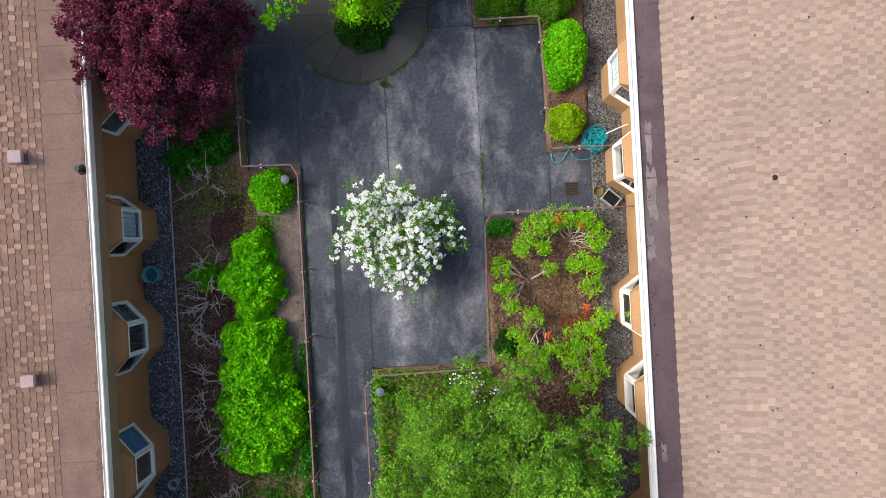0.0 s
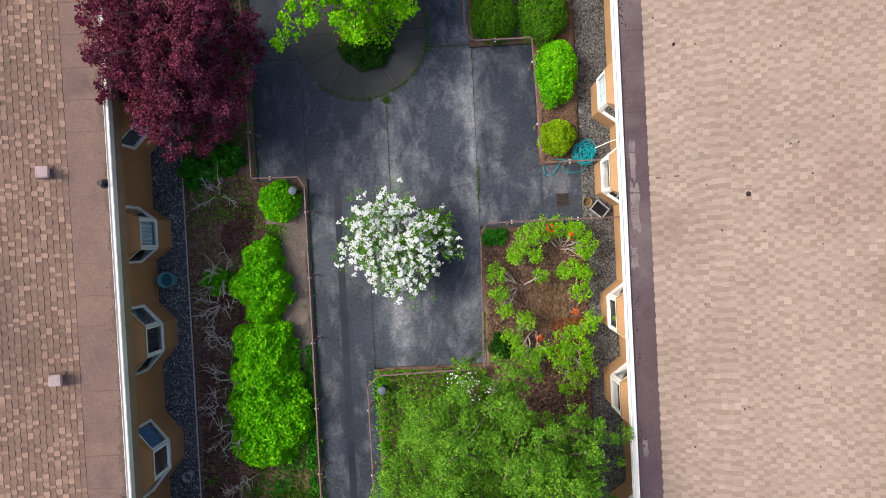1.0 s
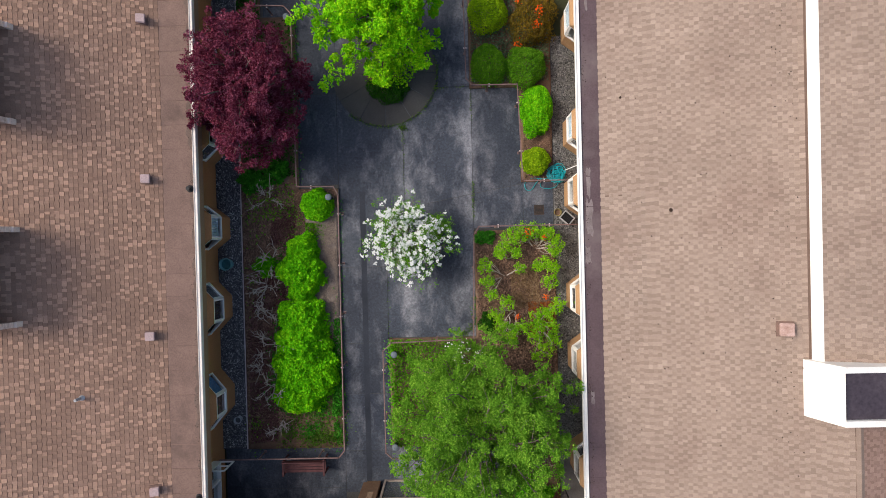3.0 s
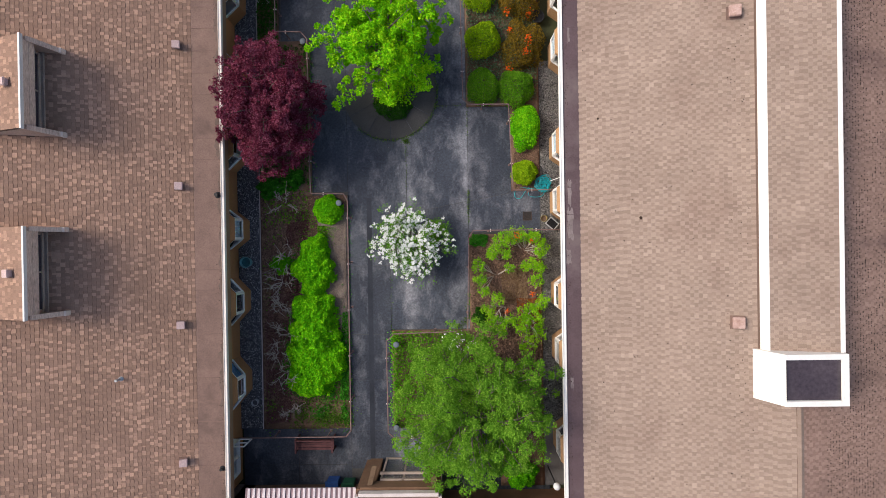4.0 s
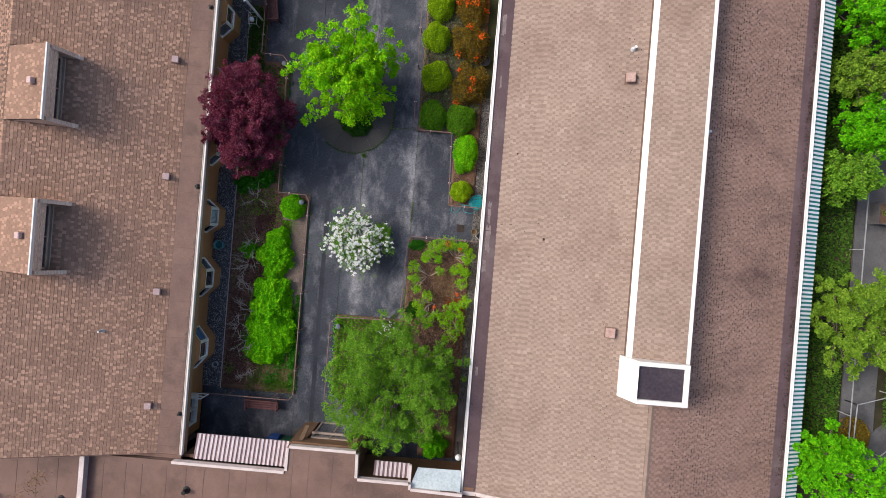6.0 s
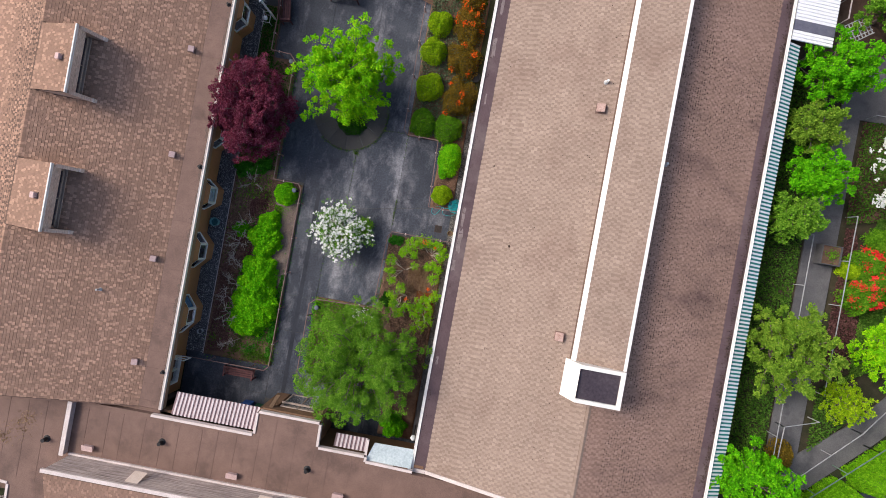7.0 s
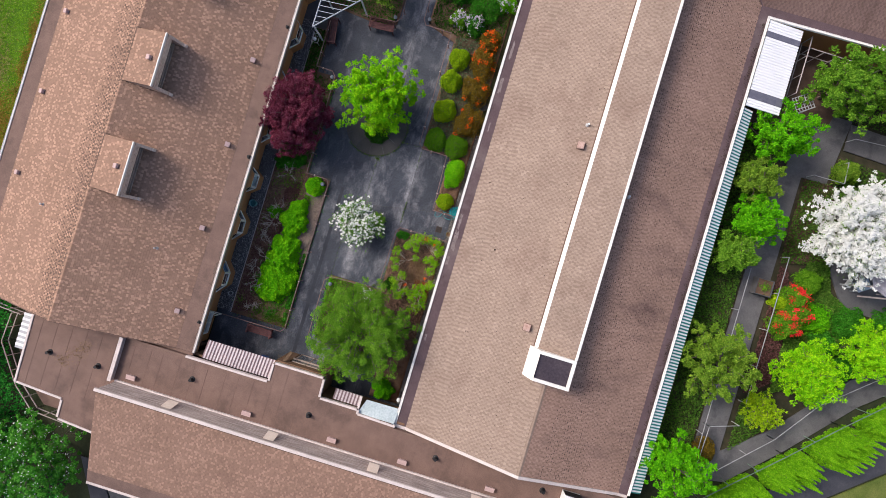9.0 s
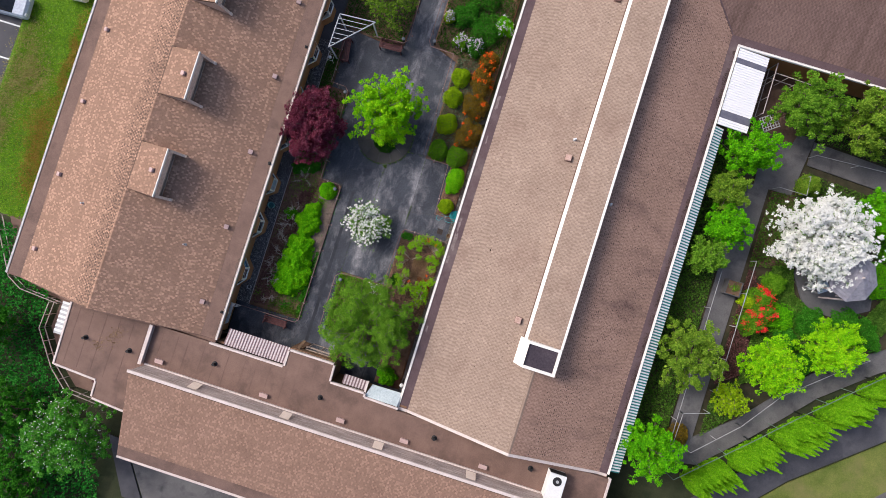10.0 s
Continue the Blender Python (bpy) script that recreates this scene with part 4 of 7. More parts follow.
lay_shingles(hall, M_DARK_TABS, "weathered brown shingles", B_NE, 30, B_RX, 48, B_Z, B_SE, "y", lambda u, a: a < B_BE - (u - B_NE) + 0.1, 17, ROW_B, WIDE_B)
lay_shingles(hall, M_BROWN_TABS, "weathered brown shingles", B_BE, B_RX, B_NE, B_NE + B_BE - B_RX, B_Z, B_SE, "x", lambda x, y: y - B_NE > B_BE - x - 0.05 or x < 15.2, 18, ROW_B, WIDE_B, jut=0.024)
bm = bmesh.new()
slab3(bm, [(B_BE + 0.06, B_NE - 0.06, B_Z + 0.02), (B_BE + 0.02, B_NE + 0.14, B_Z + 0.035), (B_RX + 0.06, B_NE + B_BE - B_RX + 0.06, B_RZ + 0.035), (B_RX - 0.02, B_NE + B_BE - B_RX - 0.12, B_RZ + 0.02)], 0.03)
part("valley_flashing", bm, M_MEMB_B, hall, "dark metal valley strip")
part("gutter", gutter(bmesh.new(), [(21.42, 20.95), (H_E, 20.95)], 0.15, 0.14, 2.66), M_WHITE, hall, "white eaves gutter")
part("wall_south", box(21.05, H_E, 21.4, 21.55, -0.1, 2.46), M_BROWN, hall)
part("wall_north", box(14, H_E, 29.8, 29.9, -0.1, 4.8), M_BROWN, hall)

# south link: flat roof with parapets
M_TIMBERWALL = surf("dark_brown_siding", (0.15, 0.085, 0.05), (0.21, 0.12, 0.072), 1.5, 30, 0.8, 0.15)
link_wing = thing("south_link", (0, 0, 0), "flat brown membrane roof with pale parapet trim joining the wings", "building")
C_Z = 2.95
C_PLAN = [(-17.1, -14.12), (-13.92, -14.3), (-13.86, -15.55), (-11.05, -15.78), (-11.05, -12.25), (21.6, -12.25), (21.6, -9.99), (6.52, -9.99), (6.3, -9.75), (4.08, -9.75), (4.08, -9.5), (1.56, -9.5), (1.5, -8.25), (-1.74, -8.25), (-1.74, -9.45), (-6.7, -9.45), (-17.25, -9.45)]
bm = prism(bmesh.new(), C_PLAN, C_Z - 0.3, C_Z)
part("flat_roof", bm, M_MEMB_A, link_wing, "brown roll roofing with dark seams and stains")


def kerb_run(bm, pts, w, z0, z1):
    for (xa, ya), (xb, yb) in zip(pts, pts[1:]):
        d = Vector((xb - xa, yb - ya, 0)).normalized() * (w / 2)
        n = Vector((-d.y, d.x, 0))
        a, b = Vector((xa, ya, 0)) - d, Vector((xb, yb, 0)) + d
        prism(bm, [(p + n * k)[:2] for p, k in ((a, -1), (b, -1), (b, 1), (a, 1))], z0, z1)
    return bm


for i, run in enumerate(([(-17.22, -9.6), (-17.1, -14.1)], [(-16.95, -14.14), (-14.0, -14.3)], [(-13.9, -14.45), (-13.87, -15.4)], [(-13.72, -15.57), (-11.1, -15.78)],
                         [(-7.1, -9.5), (-1.9, -9.5)], [(-1.75, -9.35), (-1.75, -8.4)], [(-1.6, -8.28), (1.4, -8.28)], [(1.53, -8.42), (1.56, -9.4)], [(1.7, -9.53), (3.95, -9.53)], [(4.1, -9.6), (4.1, -9.72)], [(4.2, -9.78), (6.5, -9.84)])):
    part("parapet_trim", kerb_run(bmesh.new(), run, 0.13, C_Z - 0.2, C_Z + 0.05), M_CREAM, link_wing, "pale weathered parapet trim")
for k in range(24):
    x = -10.4 + k * 0.98 + 0.12 * math.sin(k * 2.3)
    part("membrane_seam", box(x, x + 0.018, -12.1, -9.72 if not -1.7 < x < 1.5 else -8.4, C_Z, C_Z + 0.008), M_SEAM, link_wing)
for k in range(6):
    x = -16.5 + k * 0.98
    part("membrane_seam", box(x, x + 0.018, -14.0, -9.8, C_Z, C_Z + 0.008), M_SEAM, link_wing)
part("stub_parapet", box(-11.3, -11.12, -12.2, -9.5, C_Z, C_Z + 0.3), M_GREYWOOD, link_wing, "weathered grey board parapet")
part("parapet_cap", box(-11.33, -11.09, -12.25, -9.45, C_Z + 0.3, C_Z + 0.34, 0.008), M_CREAM, link_wing)
bm = bmesh.new()
cuboid(bm, -7.4, -1.74, -9.44, -9.3, -0.1, 2.42)
cuboid(bm, -1.8, -1.65, -9.4, -8.2, -0.1, 2.64)
cuboid(bm, 1.4, 1.55, -9.5, -8.2, -0.1, 2.64)
cuboid(bm, 1.5, 7.1, -9.74, -9.6, -0.1, 2.64)
cuboid(bm, -1.65, -1.1, -8.3, -8.15, -0.1, 2.64)
cuboid(bm, 0.9, 1.4, -8.3, -8.15, -0.1, 2.64)
cuboid(bm, -1.1, 0.9, -8.3, -8.15, 2.1, 2.64)
part("wall_north", bm, M_TIMBERWALL, link_wing)
part("abutment", box(-17.0, -6.9, -9.44, -9.3, -0.1, 2.68), M_MEMB_A, link_wing)
part("wall_south", prism(bmesh.new(), [(-17.0, -14.0), (-13.98, -14.2), (-13.94, -15.42), (-11.2, -15.66), (-11.2, -15.5), (-13.8, -15.25), (-13.8, -14.05), (-17.0, -13.85)], -0.1, 2.64), M_BROWN, link_wing)
part("wall_west", box(-17.05, -16.9, -13.84, -9.45, -0.1, 2.64), M_BROWN, link_wing)
part("wall_end", box(21.3, 21.45, -12.2, -9.9, -0.1, 2.64), M_BROWN, link_wing)
part("edge_trim", box(21.5, 21.66, -12.3, -9.9, C_Z - 0.2, C_Z + 0.05), M_CREAM, link_wing)

# south hall: tall back wall and one long slope
south = thing("south_hall", (0, 0, 0), "long hall with tan shingle slope and grey board wall", "building")
D_Y0, D_Y1, D_ZT, D_ZB, D_X0, D_X1 = -12.25, -18.75, 4.68, 2.95, -10.9, 26.0
d_slope = (D_ZT - D_ZB) / (D_Y0 - 0.1 - D_Y1)
for k in range(12):
    z = C_Z + 0.1 + k * 0.13
    bm = bmesh.new()
    cuboid(bm, D_X0, D_X1, D_Y0 - 0.1, D_Y0 + (0.003 if k % 2 else 0.0), z, z + 0.1295)
    part("wall_board", bm, M_WALLBOARD, south)
part("base_flashing", box(D_X0 - 0.1, D_X1, D_Y0 - 0.02, D_Y0 + 0.1, C_Z, C_Z + 0.11), M_CREAM, south, "pale flashing strip")
part("top_trim", box(D_X0 - 0.12, D_X1, D_Y0 - 0.16, D_Y0 + 0.03, D_ZT - 0.08, D_ZT + 0.05, 0.01), M_CREAM, south, "pale ridge trim")
for x in (-6.66, -0.27, 6.13, 12.5):
    part("wall_panel", slab3(bmesh.new(), [(x - 0.4, D_Y0 + 0.2, C_Z + 0.75), (x + 0.25, D_Y0 + 0.2, C_Z + 0.75), (x + 0.25, D_Y0 + 0.04, D_ZT - 0.22), (x - 0.4, D_Y0 + 0.04, D_ZT - 0.22)], 0.04), M_PANEL, south, "pale tan panel sloping against the board wall")
bm = bmesh.new()
slab3(bm, [(D_X0, D_Y1, D_ZB), (D_X1, D_Y1, D_ZB), (D_X1, D_Y0 - 0.1, D_ZT), (D_X0, D_Y0 - 0.1, D_ZT)], 0.16)
part("roof_deck", bm, M_UNDER, south)
lay_shingles(south, M_SOUTH_TABS, "tan mottled shingles", D_Y1 + 0.85, D_Y0 - 0.15, D_X0, D_X1, D_ZB + 0.85 * d_slope + 0.006, d_slope, "y", None, 19)
bm = bmesh.new()
slab3(bm, [(D_X0, D_Y1, D_ZB + 0.01), (D_X1, D_Y1, D_ZB + 0.01), (D_X1, D_Y1 + 0.86, D_ZB + 0.85 * d_slope + 0.012), (D_X0, D_Y1 + 0.86, D_ZB + 0.85 * d_slope + 0.012)], 0.02)
part("eave_band", bm, M_MEMB_A, south)
part("gutter", gutter(bmesh.new(), [(D_X0, D_Y1 - 0.05), (D_X1, D_Y1 - 0.05)], 0.15, 0.14, D_ZB + 0.03), M_CREAM, south, "pale gutter with dead leaves")
part("wall_south", box(D_X0 + 0.3, D_X1, D_Y1 + 0.4, D_Y1 + 0.55, -0.1, 2.8), M_BROWN, south)
part("wall_west", prism(bmesh.new(), [(D_X0 + 0.3, D_Y1 + 0.4), (D_X0 + 0.42, D_Y1 + 0.4), (D_X0 + 0.42, D_Y0 - 0.1), (D_X0 + 0.3, D_Y0 - 0.1)], -0.1, lambda x, y: 2.8 + (D_ZT - D_ZB if y > -14 else 0)), M_BROWN, south)
part("wall_east", box(D_X1 - 0.2, D_X1 - 0.1, D_Y1 + 0.4, D_Y0, -0.1, 2.8), M_BROWN, south)


# ---- plants ----
def curve_pts(a, b, sag, k, rng):
    a, b = Vector(a), Vector(b)
    side = Vector(rng.normal(size=3)) * (b - a).length * sag
    return [a.lerp(b, t) + side * math.sin(t * math.pi) for t in np.linspace(0, 1, k)]


def tree(name, at, height, radius, low, leaf_mat, count, size, seed, label, limbs=26, trunk=0.12, squash=(1, 1), spiky=0.25, wood=None, up=0.55, blossoms=None, jitter=0.24, lean=(0, 0), category="tree", blade=0.6, twigs=12, spray=1.5):
    """Trunk, limbs that fan out, twigs along them, and leaves round the twigs."""
    rng = np.random.default_rng(seed)
    t = thing(name, at, label, category)
    wood = wood or M_WOOD
    bm = bmesh.new()
    fork = low * 0.8
    top = Vector((lean[0], lean[1], height * 0.85))
    tube(bm, [(0, 0, -0.1), (lean[0] * 0.2, lean[1] * 0.2, fork), tuple(top)], [trunk, trunk * 0.8, trunk * 0.15], 7)
    tips = []
    for i in range(limbs):
        az = i * 2.39996 + rng.uniform(-0.4, 0.4)
        f = (i + 0.5) / limbs
        z0 = fork + (top.z - fork) * f * 0.75
        reach = radius * (1 - 0.75 * max(0, f - 0.25) ** 1.5) * rng.uniform(1 - spiky, 1.08)
        end = Vector((lean[0] * f + math.cos(az) * reach * squash[0], lean[1] * f + math.sin(az) * reach * squash[1], low + (height - low) * min(1, (0.25 + 0.8 * f) * rng.uniform(0.85, 1.12))))
        p = curve_pts((lean[0] * z0 / height, lean[1] * z0 / height, z0), end, 0.06, 5, rng)
        tube(bm, p, list(np.linspace(trunk * 0.42, 0.008, 5)), 5)
        n_t = twigs
        for k in range(n_t):
            u = 0.3 + 0.7 * (k + 1) / n_t
            q = p[min(3, int(u * 4))].lerp(p[min(4, int(u * 4) + 1)], u * 4 - int(u * 4)) if u < 1 else p[4]
            w = radius * 0.25 * (1.2 - 0.85 * u)
            off = Vector((rng.normal() * w, rng.normal() * w, abs(rng.normal()) * w * 0.5))
            tips.append((q + off, 0.6 + 0.6 * (1 - u)))
            if k % 2 == 0:
                tube(bm, [q, q + off], [0.012, 0.005], 4)
    part("trunk", bm, wood, t)
    c = np.array([tuple(q) for q, _ in tips])
    w = np.array([s for _, s in tips])
    idx = rng.choice(len(c), count, p=w / w.sum())
    tuft = (0.07 + 0.5 * jitter * rng.uniform(0.25, 1.0, len(c)) ** 1.5) * (radius / 2.4) ** 0.5
    way = rng.normal(size=(count, 3))
    way /= np.linalg.norm(way, axis=1)[:, None]
    way[:, 2] = np.abs(way[:, 2]) * 0.85 - 0.15
    # sprays: every tuft throws its leaves out along a few rays, the more so away from the trunk
    outward = c - np.array([lean[0], lean[1], 0]) * 0.6
    outward[:, 2] = 0.35
    outward /= np.linalg.norm(outward, axis=1)[:, None] + 1e-6
    rays = rng.normal(size=(len(c), 5, 3)) * np.array([1, 1, 0.45]) + outward[:, None] * 0.9
    rays /= np.linalg.norm(rays, axis=2)[..., None]
    pick = rays[idx, rng.integers(0, 5, count)]
    far = rng.uniform(0.1, 1.0, count) ** 0.7
    sprays = pick * (far * spray)[:, None] + way * (0.42 * (1.15 - far))[:, None]
    loose = way * (rng.uniform(0.35, 1.0, count) ** 0.5 * 1.25)[:, None]
    pts = c[idx] + np.where((rng.random(count) < 0.7)[:, None], sprays, loose) * tuft[idx][:, None]
    pts = pts[pts[:, 2] > 0.25]
    part("crown", leaves(pts, size, up, seed, blade), leaf_mat, t)
    if blossoms:
        mat, n, bs = blossoms
        idx = rng.choice(len(c), n)
        b = c[idx] + rng.normal(size=(n, 3)) * tuft[idx][:, None] + np.array([0, 0, 0.12])
        b = np.repeat(b, 12, 0) + rng.normal(size=(n * 12, 3)) * bs * np.array([1, 1, 0.5])
        part("blossom", leaves(b, bs * 1.7, 0.85, seed + 1, 0.95), mat, t, "clusters of blossom")
    return t


def bush(name, at, rx, ry, h, leaf_mat, count, size, seed, label, shape=2.2, flowers=None, rough=0.16, group="", up=0.45, category="shrub"):
    """A mound of leaves on a short branching stem, uneven in outline."""
    rng = np.random.default_rng(seed)
    t = thing(name, at, label, category, group)
    bm = bmesh.new()
    for i in range(9):
        az = rng.uniform(0, math.tau)
        e = (math.cos(az) * rx * 0.7, math.sin(az) * ry * 0.7, h * rng.uniform(0.5, 0.8))
        tube(bm, curve_pts((0, 0, -0.05), e, 0.1, 4, rng), [0.025, 0.018, 0.012, 0.006], 5)
    part("stem", bm, M_WOOD, t)
    az = rng.uniform(0, math.tau, count)
    cz = rng.uniform(0.0, 1, count) ** 0.7
    rad = (1 - cz ** shape) ** (1 / shape)
    lob = np.array([1 + rough * noise.noise((math.cos(a) * 1.7 + seed, math.sin(a) * 1.7, z * 2.0)) * 1.6 for a, z in zip(az, cz)])
    depth = 1 - np.abs(rng.normal(size=count)) * 0.13
    pts = np.stack([np.cos(az) * rad * rx * lob * depth, np.sin(az) * rad * ry * lob * depth, np.maximum(0.02, cz * h * depth * (0.6 + 0.4 * lob))], 1)
    # fill the top as well, so that the mound is closed from above
    m = count
    r2, a2 = np.sqrt(rng.uniform(0, 1, m)), rng.uniform(0, math.tau, m)
    z2 = (1 - r2 ** shape) ** (1 / shape) * h
    l2 = np.array([1 + rough * noise.noise((math.cos(a) * 1.7 * r + seed, math.sin(a) * 1.7 * r, 1.3)) * 1.6 for a, r in zip(a2, r2)])
    l3 = np.array([noise.noise((math.cos(a) * r * rx * 3 + seed, math.sin(a) * r * ry * 3, 0.3)) for a, r in zip(a2, r2)])
    l4 = np.array([noise.noise((math.cos(a) * r * rx * 6.5 + seed, math.sin(a) * r * ry * 6.5, 5.3)) for a, r in zip(a2, r2)])
    pts2 = np.stack([np.cos(a2) * r2 * rx * l2, np.sin(a2) * r2 * ry * l2, np.maximum(0.03, z2 * (0.75 + 0.25 * l2) + l3 * rough * 0.9 * h * 0.6 + l4 * (0.03 + 0.45 * rough) - np.abs(rng.normal(size=m)) * 0.07)], 1)
    part("foliage", leaves(np.concatenate([pts, pts2]), size, up, seed), leaf_mat, t)
    if flowers:
        mat, n, fs, *per = flowers
        many, petal = (per[0], 0.085) if per else (7, fs * 1.6)
        k = rng.choice(len(pts2), n)
        b = np.repeat(pts2[k] + np.array([0, 0, 0.05]), many, 0) + rng.normal(size=(n * many, 3)) * fs
        part("blossom", leaves(b, petal, 0.7, seed + 2, 0.9), mat, t)
    return t


def bare_shrub(at, r, seed, n=7):
    """Leggy bleached branches without leaves."""
    rng = np.random.default_rng(seed)
    t = thing("bare_shrub", at, "leafless bleached branching shrub over brown soil", "shrub", "bare shrubs in the bed")
    bm = bmesh.new()
    for i in range(n):
        az = math.tau * i / n + rng.uniform(-0.5, 0.5)
        q = Vector((0, 0, 0.0))
        d = Vector((math.cos(az), math.sin(az), rng.uniform(0.25, 0.6)))
        pts, rad = [q.copy()], [0.028]
        steps = 5
        for k in range(steps):
            d = (d + Vector(rng.normal(size=3)) * 0.5).normalized()
            d.z = max(d.z, 0.02)
            q = q + d * r / steps
            pts.append(q.copy())
            rad.append(0.026 * (1 - k / steps * 0.6))
            if k > 0:
                for s in (-1, 1):
                    e = (d + Vector(rng.normal(size=3)) * 0.3 + Vector((-d.y, d.x, 0.1)) * 0.8 * s).normalized()
                    m = q + e * r * 0.16
                    e2 = q + (e + Vector(rng.normal(size=3)) * 0.5) * r * rng.uniform(0.2, 0.42)
                    e2.z = max(e2.z, 0.05)
                    tube(bm, [q, m, e2], [0.017, 0.012, 0.006], 4)
        tube(bm, pts, rad, 5)
    part("branch", bm, M_TWIG, t)
    return t


def patch(name, poly, n, size, mat, seed, label, category, height=0.25, up=0.35, kind="stuff", bumps=0.5, top=None):
    rng = np.random.default_rng(seed)
    xs, ys = [p[0] for p in poly], [p[1] for p in poly]
    out = []
    while len(out) < n:
        x, y = rng.uniform(min(xs), max(xs)), rng.uniform(min(ys), max(ys))
        if inside(x, y, poly):
            h = height * max(0.05, 0.55 + bumps * noise.noise((x * 0.9, y * 0.9, seed)) + 0.4 * bumps * noise.noise((x * 2.7, y * 2.7, seed)))
            base = 0.08 if top is None else top + 0.036 + lump(x, y, 0.06)
            out.append((x, y, base + h * rng.uniform(0.5, 1.05)))
    return solo(name, leaves(np.array(out), size, up, seed), mat, label, category, kind=kind)


def drift(name, spots, n, size, mat, seed, label, category, top=0.055):
    """Loose blades scattered thickest at the middle of each (x, y, rx, ry)."""
    rng = np.random.default_rng(seed)
    out = []
    for x, y, rx, ry in spots:
        p = rng.normal(size=(n, 2)) * (rx, ry) + (x, y)
        keep = np.array([noise.noise((a * 1.3, b * 1.3, seed)) > rng.uniform(-0.7, 0.25) for a, b in p])
        p = p[keep]
        out.append(np.column_stack([p, top + rng.uniform(0.03, 0.07, len(p))]))
    return solo(name, leaves(np.concatenate(out), size, 0.5, seed), mat, label, category, kind="stuff")


# trees of the courtyard
tree("red_maple", (-5.2, 7.05, 0), 4.0, 2.15, 0.9, LEAF_RED, 165000, 0.06, 21, "dark red Japanese maple beside the west wing", limbs=56, spiky=0.2, squash=(0.92, 1.2), up=0.6, jitter=0.5, twigs=12, spray=1.15)
tree("lime_tree", (-0.3, 9.55, 0), 4.2, 2.75, 0.6, LEAF_LIME, 84000, 0.09, 22, "young tree with bright lime-green leaves in a paved circle", limbs=36, spiky=0.55, jitter=0.42, up=0.55, lean=(-0.15, 0.35), twigs=10, spray=1.35)
tree("large_tree", (2.9, -5.0, 0), 4.6, 3.1, 1.0, LEAF_DEEP, 175000, 0.068, 23, "broad green tree over the south bed", limbs=80, spiky=0.26, up=0.6, jitter=0.5, blade=0.5, twigs=8, spray=1.1)
bush("dark_shrub", (1.35, 2.15, 0.0), 0.45, 0.5, 0.5, LEAF_DEEP, 1100, 0.06, 25, "dusky green shrub beside the white blossom", rough=0.4)
tree("white_shrub", (0.42, 1.5, 0), 1.9, 1.75, 0.5, LEAF_BOX, 11000, 0.06, 24, "tall shrub covered in white blossom", limbs=30, trunk=0.05, spiky=0.45, blossoms=(PETAL_WHITE, 600, 0.034), jitter=0.36, category="shrub")

# shrubs of the west bed
HEDGE = "hedge in the west bed"
LEAF_HEDGEROW = leaf("fresh_hedge_leaf", [(0.0, (0.05, 0.24, 0.004)), (0.5, (0.16, 0.58, 0.006)), (1.0, (0.45, 0.78, 0.012))])
for k, (x, y, rx, ry, h) in enumerate([(-3.95, 1.2, 0.68, 0.72, 0.65), (-3.98, 0.45, 0.92, 0.75, 0.72), (-4.02, -0.25, 0.58, 0.5, 0.6), (-4.1, -1.35, 0.98, 0.85, 0.78), (-3.98, -2.35, 1.15, 0.95, 0.85), (-3.92, -3.4, 1.22, 1.0, 0.85), (-4.1, -4.35, 1.05, 0.8, 0.65)]):
    bush("hedge_shrub", (x, y, 0.05), rx, ry, h, LEAF_HEDGEROW, 5600, 0.112, 40 + k, "vivid green leafy mound in the west bed", group=HEDGE, rough=0.3, up=0.4)
bush("round_shrub", (-3.35, 3.1, 0.05), 0.68, 0.62, 0.65, LEAF_HEDGEROW, 2900, 0.105, 50, "rounded vivid green shrub at the bed corner")
# Shade over the undergrowth is put into this leaf colour.
LEAF_DARK = leaf("shaded_undergrowth_leaf", [(0.0, (0.008, 0.035, 0.004)), (0.5, (0.025, 0.1, 0.008)), (1.0, (0.07, 0.22, 0.02))])
bush("fern_shrub", (-5.9, 4.15, 0.05), 0.6, 0.45, 0.4, LEAF_IVY, 800, 0.13, 51, "large-leaved green plant under the maple", rough=0.4)
bush("fern_shrub", (-5.0, 4.5, 0.05), 0.55, 0.45, 0.45, LEAF_IVY, 900, 0.12, 52, "green leafy plant under the maple", rough=0.5)
for k, (x, y, r) in enumerate([(-5.4, 3.4, 0.75), (-5.3, 0.9, 0.8), (-5.5, -0.1, 0.7), (-5.6, -1.2, 0.6), (-5.25, -2.5, 0.85), (-5.3, -4.2, 0.85), (-5.2, -5.9, 0.5), (-5.6, -3.3, 0.6)]):
    bare_shrub((x, y, 0.06), r, 60 + k)
bush("ground_plant", (-5.5, 0.75, 0.05), 0.45, 0.4, 0.3, LEAF_BUSH, 900, 0.09, 70, "low green plant among bare branches", rough=0.5)
drift("bed_grass", [(-3.2, -5.6, 0.4, 0.35), (-4.2, -5.4, 0.5, 0.4), (-2.9, -6.3, 0.2, 0.2), (-4.5, -6.2, 0.4, 0.25), (-2.8, -4.7, 0.12, 0.5), (-3.6, -6.3, 0.3, 0.2)], 620, 0.08, LEAF_GRASS, 71, "tufts of grass and weeds at the bed end", "grass", 0.06)
drift("bed_grass", [(-4.7, -4.9, 0.3, 0.2), (-3.4, -5.1, 0.4, 0.2), (-2.75, -5.9, 0.1, 0.4), (-3.9, -5.9, 0.25, 0.2)], 420, 0.09, LEAF_IVY, 76, "dark green weeds at the bed end", "weeds", 0.07)
